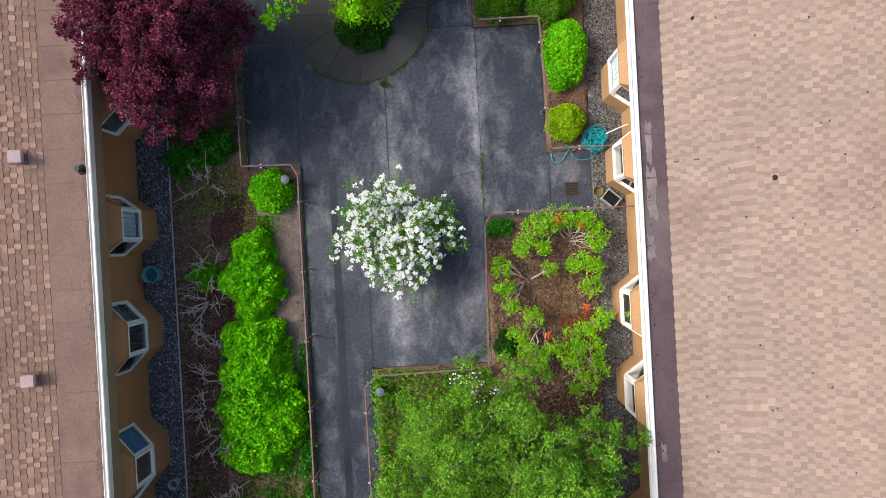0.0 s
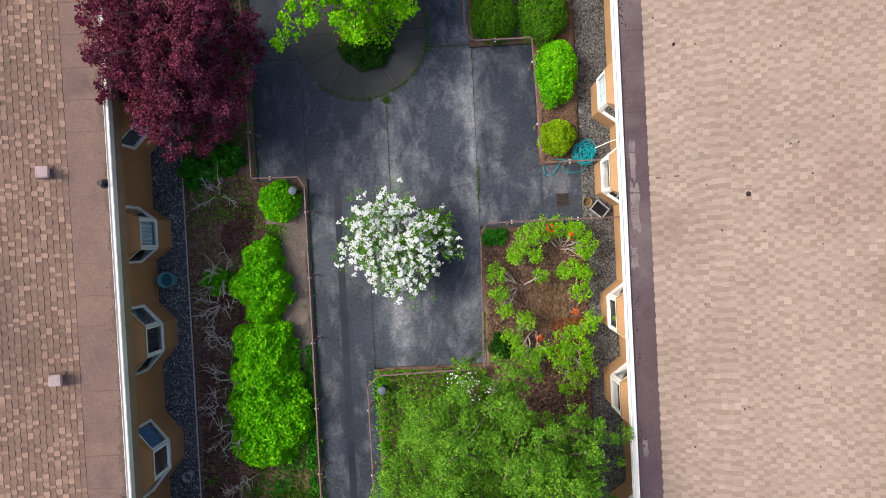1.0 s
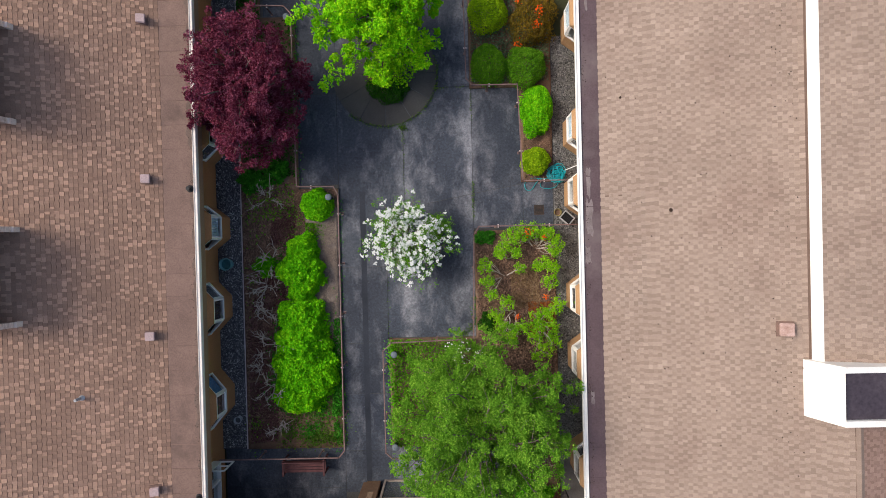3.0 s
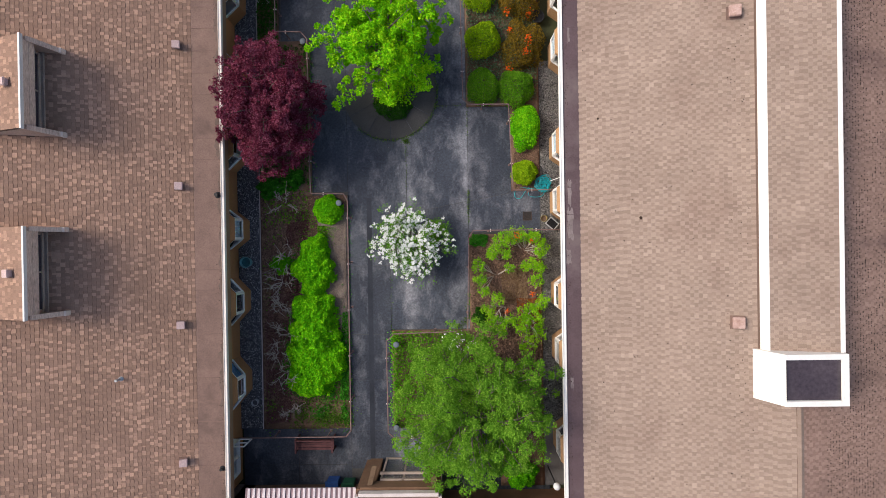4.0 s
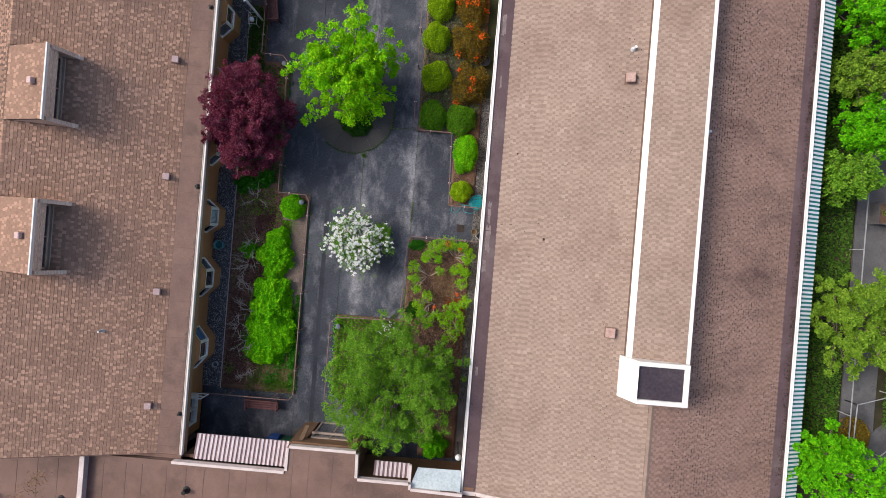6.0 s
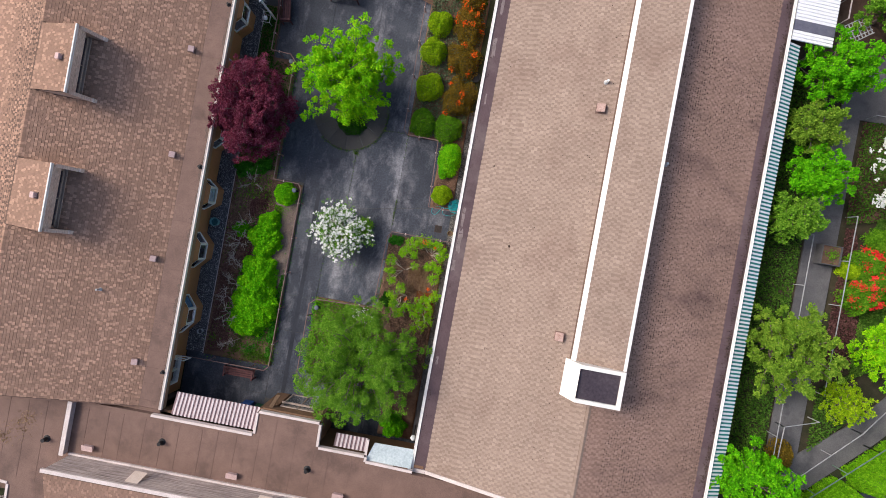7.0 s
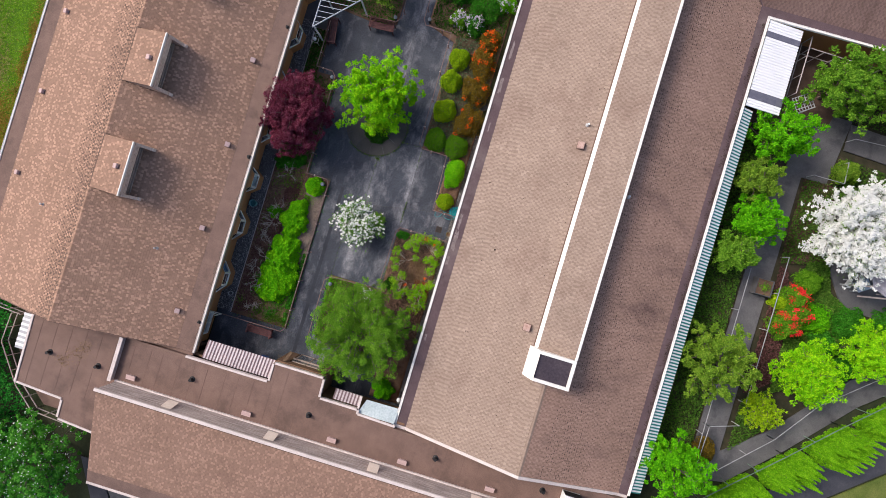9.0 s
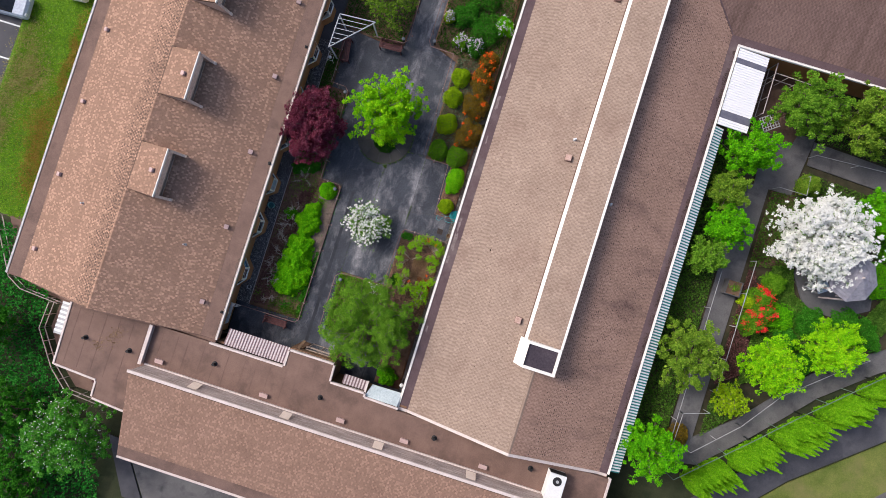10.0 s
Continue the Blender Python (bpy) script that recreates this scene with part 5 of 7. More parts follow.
drift("bed_ivy", [(-5.1, -3.4, 0.22, 0.5), (-5.1, -4.3, 0.25, 0.4), (-4.9, -1.9, 0.2, 0.4), (-4.7, 0.7, 0.2, 0.4), (-2.75, -3.2, 0.1, 0.9)], 520, 0.08, LEAF_IVY, 77, "ivy creeping out from under the hedge", "ivy", 0.1)
drift("bed_weeds", [(-5.8, 2.4, 0.3, 0.7), (-4.9, 3.0, 0.4, 0.4), (-4.2, 2.3, 0.3, 0.4), (-6.1, 0.2, 0.2, 0.8), (-3.1, 1.6, 0.25, 0.6), (-6.1, -5.6, 0.2, 0.6)], 170, 0.075, LEAF_BOX, 78, "scattered green weeds on bare soil", "weeds", 0.05)
patch("bed_weeds", [(-2.8, -1.5), (-2.55, -1.5), (-2.55, -5.4), (-2.95, -5.4)], 1500, 0.09, LEAF_IVY, 72, "weeds along the rail", "weeds", 0.25)
patch("leaf_litter", [(-6.4, 4), (-4.4, 4), (-4.4, -6), (-6.4, -6)], 22000, 0.07, surf("dead_leaf", (0.09, 0.055, 0.038), (0.19, 0.12, 0.085), 5, 40, 0.9, 0.1, island=[(0, (0.5, 0.5, 0.5)), (1, (2, 1.9, 1.8))]), 73, "brown dead leaves on the soil", "leaf litter", 0.02, 0.8, top=0.05)
patch("leaf_litter", [(-4.4, 3.7), (-2.6, 3.7), (-2.6, 2.5), (-3.6, 1.4), (-4.4, 1.0)], 3200, 0.06, bpy.data.materials["dead_leaf"], 79, "brown dead leaves round the corner shrub", "leaf litter", 0.02, 0.8, top=0.05)
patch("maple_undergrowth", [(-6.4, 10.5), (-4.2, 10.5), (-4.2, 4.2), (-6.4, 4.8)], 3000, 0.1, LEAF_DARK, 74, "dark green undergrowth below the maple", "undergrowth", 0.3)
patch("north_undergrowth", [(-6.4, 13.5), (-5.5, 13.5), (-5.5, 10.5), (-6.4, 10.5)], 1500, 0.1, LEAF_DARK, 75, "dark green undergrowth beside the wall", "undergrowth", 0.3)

# shrubs of the east bed
bush("golden_shrub", (5.4, 4.6, 0.05), 0.56, 0.52, 0.62, LEAF_YELLOW, 3000, 0.07, 80, "small round yellow-green shrub beside the hose")
bush("clipped_shrub", (5.45, 6.55, 0.05), 0.66, 0.92, 0.8, LEAF_HEDGEROW, 4200, 0.075, 81, "vivid green rounded shrub by the gravel", rough=0.2)
for k, (x, y, r, m, h) in enumerate([(3.65, 8.4, 0.74, LEAF_BOX, 0.8), (5.1, 8.3, 0.78, LEAF_BOX, 0.85), (3.65, 10.45, 0.8, LEAF_YELLOW, 0.8), (3.5, 12.5, 0.75, LEAF_YELLOW, 0.8), (3.6, 14.1, 0.7, LEAF_YELLOW, 0.7)]):
    bush("clipped_shrub", (x, y, 0.05), r, r * 1.05, h, m, 4600, 0.055, 82 + k, "clipped green shrub along the path", group="clipped shrubs along the path", shape=2.4, rough=0.15)
for k, (x, y, rx, ry) in enumerate([(5.35, 10.1, 0.95, 1.15), (5.2, 12.3, 0.9, 1.0), (5.2, 14.2, 0.9, 1.0), (5.3, 15.7, 0.7, 0.8)]):
    bush("rust_shrub", (x, y, 0.05), rx, ry, 0.9, LEAF_RUST, 4200, 0.06, 90 + k, "rust-brown shrub dotted with orange blossom", flowers=(PETAL_ORANGE, (4, 6, 10, 12)[k], 0.08, 22), rough=0.3, group="rust shrubs")
patch("east_bed_cover", [(2.95, 15.6), (6.05, 15.6), (6.05, 7.8), (2.95, 7.8)], 11000, 0.085, leaf("grey_green_leaf", [(0, (0.03, 0.055, 0.022)), (0.5, (0.1, 0.16, 0.08)), (1, (0.26, 0.33, 0.2))]), 95, "grey-green ground cover between shrubs", "ground cover", 0.2)
for k, (x, y, r, m, pet) in enumerate([(2.6, 18.6, 0.9, LEAF_IVY, None), (4.4, 18.0, 1.1, LEAF_IVY, None), (5.6, 18.6, 0.7, LEAF_BUSH, (PETAL_PALE, 40, 0.05)), (2.9, 16.7, 0.6, LEAF_BOX, (PETAL_PALE, 60, 0.05)), (4.0, 16.6, 0.7, LEAF_IVY, (PETAL_PALE, 60, 0.05)), (1.5, 18.2, 0.4, LEAF_YELLOW, (PETAL_PALE, 30, 0.06)), (3.4, 20.4, 1.2, LEAF_IVY, None)]):
    bush("mixed_shrub", (x, y, 0.05), r, r, 0.8, m, 3000, 0.075, 100 + k, "mixed green shrub at the north end of the bed", flowers=pet, rough=0.35)
tree("olive_tree", (-2.7, 17.3, 0), 3.6, 1.9, 1.2, LEAF_DULL, 14000, 0.095, 108, "olive-green tree behind the benches", limbs=30, spiky=0.3)

# leggy rhododendrons beside the gravel
LEAF_RHODO = leaf("rhododendron_leaf", [(0.0, (0.05, 0.17, 0.006)), (0.5, (0.22, 0.52, 0.012)), (1.0, (0.46, 0.66, 0.03))])


def rhododendron(root, tufts, seed, h=0.55):
    """Bent bare stems from one root to tufts of leaf rosettes at (x, y, radius)."""
    rng = np.random.default_rng(seed)
    t = thing("leggy_shrub", (root[0], root[1], 0.08), "leggy rhododendron with green leaf tufts on bare pale branches", "shrub", "leggy shrubs beside the gravel")
    bm = bmesh.new()
    pts = []
    for x, y, r in tufts:
        end = Vector((x - root[0], y - root[1], h * rng.uniform(0.8, 1.1)))
        stem = curve_pts((0, 0, -0.02), end, 0.14, 6, rng)
        tube(bm, stem, [0.026, 0.024, 0.021, 0.017, 0.013, 0.008], 5)
        for i in range(5):
            az, q = rng.uniform(0, math.tau), stem[rng.integers(2, 5)]
            tip = end + Vector((math.cos(az) * r * 0.75, math.sin(az) * r * 0.75, rng.uniform(-0.05, 0.1)))
            tube(bm, curve_pts(q, tip, 0.16, 4, rng), [0.013, 0.011, 0.009, 0.005], 4)
        for i in range(int(10 + 150 * r * r)):
            az, d = rng.uniform(0, math.tau), r * math.sqrt(rng.uniform(0, 1))
            c = np.array(end) + np.array([math.cos(az) * d, math.sin(az) * d, 0.1 * (1 - (d / r) ** 2) + rng.normal() * 0.05])
            pts.append(c + rng.normal(size=(17, 3)) * np.array([0.052, 0.052, 0.025]))
    part("branch", bm, M_TWIG, t, "bleached bare branches")
    part("foliage", leaves(np.concatenate(pts), 0.078, 0.5, seed, 0.5), LEAF_RHODO, t)
    return t


rhododendron((5.3, 1.15), [(4.35, 1.58, 0.42), (4.8, 1.8, 0.34), (5.3, 1.8, 0.34), (5.75, 1.72, 0.28), (6.05, 1.4, 0.34), (5.95, 1.05, 0.22)], 110)
rhododendron((4.35, 0.75), [(4.02, 1.2, 0.3), (4.55, 1.0, 0.2), (3.85, 0.9, 0.2)], 111)
rhododendron((4.15, 0.05), [(3.3, 0.5, 0.3), (3.35, -0.1, 0.26), (3.55, -0.62, 0.22), (4.65, 0.4, 0.18)], 112)
rhododendron((5.9, 0.3), [(5.35, 0.45, 0.24), (5.7, 0.52, 0.3), (6.0, 0.4, 0.22)], 113, 0.4)
rhododendron((5.85, -0.6), [(5.85, -0.15, 0.3)], 114, 0.45)
rhododendron((4.45, -1.35), [(4.1, -0.95, 0.28), (3.7, -1.4, 0.28), (4.6, -1.9, 0.3), (3.9, -1.9, 0.32), (4.25, -2.3, 0.32)], 115)
rhododendron((5.4, -1.9), [(5.25, -1.6, 0.32), (5.7, -1.35, 0.32), (6.05, -1.1, 0.32), (5.7, -1.95, 0.36), (5.2, -2.2, 0.34), (5.85, -2.5, 0.34), (5.4, -2.95, 0.36)], 116)
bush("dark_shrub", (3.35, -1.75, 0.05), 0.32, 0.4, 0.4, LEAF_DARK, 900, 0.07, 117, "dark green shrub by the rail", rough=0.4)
bush("small_fern", (3.35, 1.6, 0.05), 0.38, 0.3, 0.3, LEAF_IVY, 900, 0.07, 125, "small dark green plant at the bed corner", rough=0.4)
patch("tree_bed_cover", [(-0.55, -2.38), (2.9, -2.38), (2.9, -6.7), (-0.5, -6.7)], 9000, 0.09, LEAF_BOX, 126, "leafy ground cover under the tree", "ground cover", 0.35)
bush("corner_fern", (5.0, -8.6, 0.05), 0.7, 0.6, 0.9, LEAF_BUSH, 2600, 0.1, 127, "bright green plant by the glass roof", rough=0.4)
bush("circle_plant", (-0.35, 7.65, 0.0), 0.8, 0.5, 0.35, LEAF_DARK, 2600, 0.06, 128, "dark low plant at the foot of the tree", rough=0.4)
bush("lime_shoots", (-0.15, 8.3, 0.0), 0.85, 0.45, 0.9, LEAF_LIME, 1100, 0.09, 118, "bright lime-green shoots round the tree's foot", rough=0.8)
DRY = bpy.data.materials["dead_leaf"]
patch("bark_litter", [(3.0, 1.7), (6.1, 1.8), (6.1, -6.0), (3.0, -2.3)], 15000, 0.08, DRY, 129, "dry leaves and bark chips under the shrubs", "leaf litter", 0.03, 0.75, top=0.085)
patch("dry_grass", [(4.3, 0.3), (5.4, 0.4), (5.5, -1.2), (4.4, -1.3)], 2500, 0.09, leaf("straw_blade", [(0, (0.1, 0.06, 0.03)), (0.5, (0.25, 0.16, 0.09)), (1, (0.42, 0.3, 0.18))]), 130, "dry straw-coloured grass patch", "grass", 0.06, 0.6, top=0.085)
patch("rust_litter", [(5.0, -1.0), (6.0, -1.0), (6.1, -2.2), (5.1, -2.4)], 1600, 0.08, leaf("rust_leaf", [(0, (0.12, 0.03, 0.01)), (0.5, (0.26, 0.08, 0.02)), (1, (0.4, 0.15, 0.04))]), 131, "rust-red fallen leaves", "leaf litter", 0.05, 0.6, top=0.085)
patch("soil_crumbs", [(-3.5, 2.8), (-2.6, 3.0), (-2.6, -3.0), (-3.4, -0.9), (-3.3, 0.5)], 9000, 0.035, leaf("pale_crumb", [(0, (0.14, 0.1, 0.08)), (0.5, (0.26, 0.2, 0.16)), (1, (0.4, 0.33, 0.27))]), 132, "crumbs of dry pale soil", "soil", 0.012, 0.8, top=0.085)
patch("east_litter", [(4.95, 7.4), (6.1, 7.4), (6.1, 3.9), (4.95, 3.9)], 2600, 0.05, DRY, 133, "brown litter between the shrubs", "leaf litter", 0.02, 0.75, top=0.05)
for k, (x, y, r, c) in enumerate([(5.0, 1.78, 0.09, PETAL_ORANGE), (5.6, 1.58, 0.05, PETAL_ORANGE), (4.5, -1.5, 0.06, PETAL_ORANGE), (5.62, -0.75, 0.05, PETAL_ORANGE), (2.1, -2.65, 0.25, PETAL_WHITE), (2.2, -3.0, 0.2, PETAL_WHITE), (3.0, -2.9, 0.12, PETAL_WHITE)]):
    rng = np.random.default_rng(500 + k)
    b = rng.normal(size=(46 if k > 3 else 22, 3)) * np.array([r, r, r * 0.4]) + np.array([0, 0, 0.8 if k > 3 else 0.72])
    t = thing("blossom_spray", (x, y, 0), "small spray of blossom on a thin stem", "flower")
    part("stem", tube(bmesh.new(), [(0, 0, 0), (0.02, 0.01, 0.75 if k > 3 else 0.68)], [0.01, 0.005], 5), M_WOOD, t)
    part("blossom", leaves(b, 0.06 if k > 3 else 0.05, 0.8, 500 + k, 0.9), c, t)

LEAF_PLUM = leaf("plum_dead_leaf", [(0, (0.04, 0.018, 0.018)), (0.5, (0.12, 0.055, 0.05)), (1, (0.28, 0.15, 0.135))])
for k, poly in enumerate(([(-6.3, -1.4), (-5.0, -1.2), (-4.9, -3.6), (-6.3, -3.9)], [(-5.6, 0.6), (-4.8, 0.5), (-4.7, -1.0), (-6.2, -1.2)], [(-6.3, -4.0), (-5.1, -4.0), (-5.2, -6.4), (-6.3, -6.5)], [(-5.2, 3.2), (-4.2, 3.0), (-4.4, 1.6), (-5.3, 1.5)])):
    patch("plum_litter", poly, 2600, 0.075, LEAF_PLUM, 134 + k, "drift of plum-brown fallen leaves", "leaf litter", 0.04, 0.7, top=0.05)
for k, poly in enumerate(([(-6.3, 4.2), (-4.3, 4.0), (-4.2, 2.6), (-6.3, 2.4)], [(-3.9, 2.4), (-3.0, 2.3), (-3.2, 1.7), (-3.8, 1.9)])):
    patch("bed_weeds", poly, 420, 0.09, LEAF_BOX, 140 + k, "scattered green weeds on bare soil", "weeds", 0.08, 0.5, top=0.05)

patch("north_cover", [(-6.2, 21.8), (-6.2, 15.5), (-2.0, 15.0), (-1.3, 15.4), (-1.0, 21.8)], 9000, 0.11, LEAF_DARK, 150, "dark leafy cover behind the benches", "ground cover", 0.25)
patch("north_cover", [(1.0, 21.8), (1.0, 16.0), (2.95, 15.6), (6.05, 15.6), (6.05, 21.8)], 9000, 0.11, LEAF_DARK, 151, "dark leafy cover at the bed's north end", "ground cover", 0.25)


# ---- courtyard things ----
def handrail(pts, label, posts=2.1, z=0.74):
    """A painted rail with mitred corners on posts of the same paint, with small pale brackets."""
    t = thing("handrail", (pts[0][0], pts[0][1], 0), label, "handrail", "handrails along the paths")
    o = Vector((pts[0][0], pts[0][1], 0))
    for (xa, ya), (xb, yb) in zip(pts, pts[1:]):
        a, b = Vector((xa, ya, z)) - o, Vector((xb, yb, z)) - o
        d = (b - a).normalized()
        n = Vector((-d.y, d.x, 0)) * 0.02
        e = d * 0.024
        bm = bmesh.new()
        prism(bm, [((a - e) + n)[:2], ((a - e) - n)[:2], ((b + e) - n)[:2], ((b + e) + n)[:2]], z - 0.025, z + 0.025)
        part("rail", bm, M_RAIL, t)
        k = max(1, round((b - a).length / posts))
        if (b - a).length > 0.8:
            for i in range(k):
                p = a.lerp(b, (i + 0.35) / k)
                bm = bmesh.new()
                cuboid(bm, p.x - 0.02, p.x + 0.02, p.y - 0.02, p.y + 0.02, -0.05, z - 0.025)
                cuboid(bm, p.x - 0.05, p.x + 0.05, p.y - 0.05, p.y + 0.05, 0.0, 0.015)
                part("post", bm, M_RAIL, t)
                part("bracket", box(p.x + d.x * 0.05 - n.x * 2.0 - 0.022, p.x + d.x * 0.05 + n.x * 2.0 + 0.022, p.y + d.y * 0.05 - n.y * 2.0 - 0.022, p.y + d.y * 0.05 + n.y * 2.0 + 0.022, z - 0.05, z - 0.028), M_CREAM, t, "small pale bracket")
    return t


RAIL = "red-brown painted handrail with small pale brackets"
handrail([(-5.4, 14.0), (-5.41, 10.85), (-4.29, 10.8), (-4.03, 10.5), (-3.98, 3.77), (-2.55, 3.74), (-2.37, 3.43), (-2.38, -6.6), (-2.6, -6.86), (-7.3, -6.88)], RAIL)
handrail([(2.78, -2.3), (2.88, 1.75), (3.09, 2.05), (7.05, 2.03)], RAIL)
handrail([(2.3, -2.33), (-0.43, -2.4), (-0.77, -2.72), (-0.75, -6.7), (-0.5, -6.93), (3.6, -6.93)], RAIL)
handrail([(2.63, 15.4), (2.72, 7.77), (2.95, 7.51), (4.69, 7.49), (4.82, 3.77), (7.05, 3.75)], RAIL)
handrail([(-3.4, 15.0), (-1.15, 15.15), (-0.85, 15.5), (-1.06, 21)], RAIL)
handrail([(2.63, 15.45), (0.85, 15.5), (0.62, 15.85), (0.65, 21)], RAIL)
# kerbs under the rails
for run in ([(-2.5, 3.75), (-2.5, -6.75)], [(-4.1, 10.7), (-4.1, 3.75)], [(-4.1, 3.75), (-2.5, 3.75)], [(-0.62, -2.35), (-0.62, -6.75)], [(-0.62, -2.35), (2.92, -2.35)], [(2.92, -2.35), (2.92, 1.9)], [(2.92, 1.92), (6.12, 1.92)], [(4.87, 7.6), (4.87, 3.82)], [(2.88, 7.62), (4.87, 7.62)], [(2.88, 7.62), (2.88, 15.3)], [(4.9, 3.84), (6.12, 3.84)]):
    solo("kerb", kerb_run(bmesh.new(), run, 0.04, -0.05, 0.05), M_RING, "narrow concrete kerb along a bed", "kerb", kind="structure")


def weeds(name, pts, n, seed, size=0.05, w=0.035, h=0.05, mat=None):
    """Small weeds that grow along a joint."""
    rng = np.random.default_rng(seed)
    out = []
    for (xa, ya), (xb, yb) in zip(pts, pts[1:]):
        k = max(1, int(n / (len(pts) - 1)))
        u = rng.beta(0.7, 0.9, k)
        out.append(np.stack([xa + (xb - xa) * u + rng.normal(size=k) * w, ya + (yb - ya) * u + rng.normal(size=k) * w, rng.uniform(0.01, h, k)], 1))
    return solo(name, leaves(np.concatenate(out), size, 0.4, seed), mat or LEAF_GRASS, "small green weeds in the paving joints", "weeds", kind="stuff")


weeds("joint_weeds", [(0.15, 6.15), (0.16, 5.6), (0.15, 3.7)], 90, 141)
weeds("joint_weeds", [(0.1, 6.15), (0.22, 6.1)], 120, 142, 0.06, 0.07, 0.1)
weeds("joint_weeds", [(2.92, 8.4), (2.92, 6.2)], 90, 143)
weeds("joint_weeds", [(2.92, 3.9), (2.92, 2.4)], 110, 144, 0.055)
weeds("joint_weeds", [(1.4, 7.65), (2.8, 7.7)], 60, 145)
weeds("joint_weeds", [(-0.55, 0.45), (-0.62, -2.2)], 50, 146)
weeds("circle_weeds", [(-0.53 + 2.13 * math.cos(a), 8.3 + 2.13 * math.sin(a)) for a in np.linspace(-2.3, 0.3, 14)], 520, 147, 0.055, 0.04, 0.07)
weeds("rail_weeds", [(-2.45, 3.3), (-2.45, -6.6)], 260, 148, 0.06, 0.05, 0.08, LEAF_IVY)
weeds("rail_weeds", [(-4.15, 10.4), (-4.12, 3.9)], 420, 149, 0.07, 0.09, 0.12, LEAF_IVY)
weeds("rail_weeds", [(2.3, -2.3), (2.85, -1.9), (2.9, -0.6)], 240, 150, 0.07, 0.09, 0.12)
weeds("rail_weeds", [(-0.5, -2.6), (-0.5, -6.6)], 900, 151, 0.08, 0.12, 0.3, LEAF_BUSH)


def bench(at, turn, label):
    """Slatted bench with arms."""
    t = thing("garden_bench", at, label, "bench", "garden benches")
    for i in range(4):
        part("seat_slat", box(-0.78, 0.78, -0.2 + i * 0.115, -0.2 + i * 0.115 + 0.1, 0.42, 0.45, 0.006), M_BENCH, t)
    for i in range(3):
        part("back_slat", box(-0.78, 0.78, 0.27 + i * 0.03, 0.3 + i * 0.03, 0.5 + i * 0.125, 0.6 + i * 0.125, 0.005), M_BENCH, t)
    for x in (-0.84, 0.77):
        part("arm", box(x, x + 0.08, -0.27, 0.36, 0.62, 0.66, 0.008), M_BENCH, t)
        for y in (-0.25, 0.28):
            part("leg", box(x + 0.01, x + 0.07, y, y + 0.07, 0.0, 0.62, 0.005), M_BENCH, t)
        part("side_rail", box(x + 0.015, x + 0.065, -0.18, 0.28, 0.36, 0.42), M_BENCH, t)
    t.rotation_euler.z = radians(turn)
    return t


bench((-4.05, -7.35, 0), 0, "red-brown slatted garden bench by the south rail")
bench((-2.05, 14.7, 0), 2, "red-brown slatted garden bench before the north bed")
bench((-5.1, 13.5, 0), 98, "red-brown slatted garden bench beside the trellis")

# drain grate
t = thing("drain_grate", (5.55, 2.68, 0), "square rusty iron drain grate in the paving", "drain")
bm = bmesh.new()
for a in (-0.2, 0.17):
    cuboid(bm, a, a + 0.03, -0.2, 0.2, 0.0, 0.012)
    cuboid(bm, -0.17, 0.17, a, a + 0.03, 0.0, 0.012)
M_RUST = surf("rusty_iron", (0.035, 0.025, 0.02), (0.075, 0.052, 0.04), 8, 50, 0.8, 0.3)
part("frame", bm, M_RUST, t)
# Thin black plate under the bars stands in for the dark hollow.
part("sump", box(-0.17, 0.17, -0.17, 0.17, 0.0005, 0.003), M_BLACK, t)
for i in range(7):
    part("bar", box(-0.17, 0.17, -0.16 + i * 0.047, -0.14 + i * 0.047, 0.004, 0.012), M_RUST, t)

# garden hose
hose = thing("garden_hose", (6.25, 4.1, 0), "coiled teal garden hose on the gravel with loose loops", "hose")
rng = np.random.default_rng(9)
bm = bmesh.new()
pts = []
for k in range(330):
    a = k * 0.42
    r = 0.33 * (0.62 + 0.38 * math.sin(k * 0.37)) + 0.03 * rng.normal()
    pts.append((r * math.cos(a) + 0.06 * math.sin(k * 0.11), r * 1.05 * math.sin(a) + 0.05 * math.cos(k * 0.13), 0.05 + 0.18 * k / 330 + 0.02 * rng.random()))
tube(bm, pts, 0.013, 5)
part("coil", bm, M_HOSE, hose)
bm = bmesh.new()
loop = [(-0.2, -0.15, 0.05), (-0.55, -0.2, 0.1), (-0.95, -0.15, 0.06), (-1.22, -0.3, 0.03), (-1.22, -0.58, 0.03), (-1.0, -0.62, 0.03), (-0.8, -0.35, 0.04), (-0.62, -0.15, 0.08), (-0.62, -0.5, 0.03), (-0.3, -0.58, 0.03), (0.0, -0.5, 0.04), (0.1, -0.2, 0.08)]
fine = []
for i in range(len(loop) - 1):
    p0, p1, p2, p3 = (Vector(loop[max(0, min(len(loop) - 1, j))]) for j in (i - 1, i, i + 1, i + 2))
    for u in np.linspace(0, 1, 6)[:-1]:
        fine.append(0.5 * ((2 * p1) + (p2 - p0) * u + (2 * p0 - 5 * p1 + 4 * p2 - p3) * u * u + (3 * p1 - p0 - 3 * p2 + p3) * u ** 3))
tube(bm, fine, 0.013, 6)
part("loose_loop", bm, M_HOSE, hose)
bm = tube(bmesh.new(), [(0.3, 0.1, 0.25), (0.75, 0.25, 0.5), (0.84, 0.26, 0.55)], 0.016, 6)
part("tap_pipe", bm, M_CLOTH, hose)


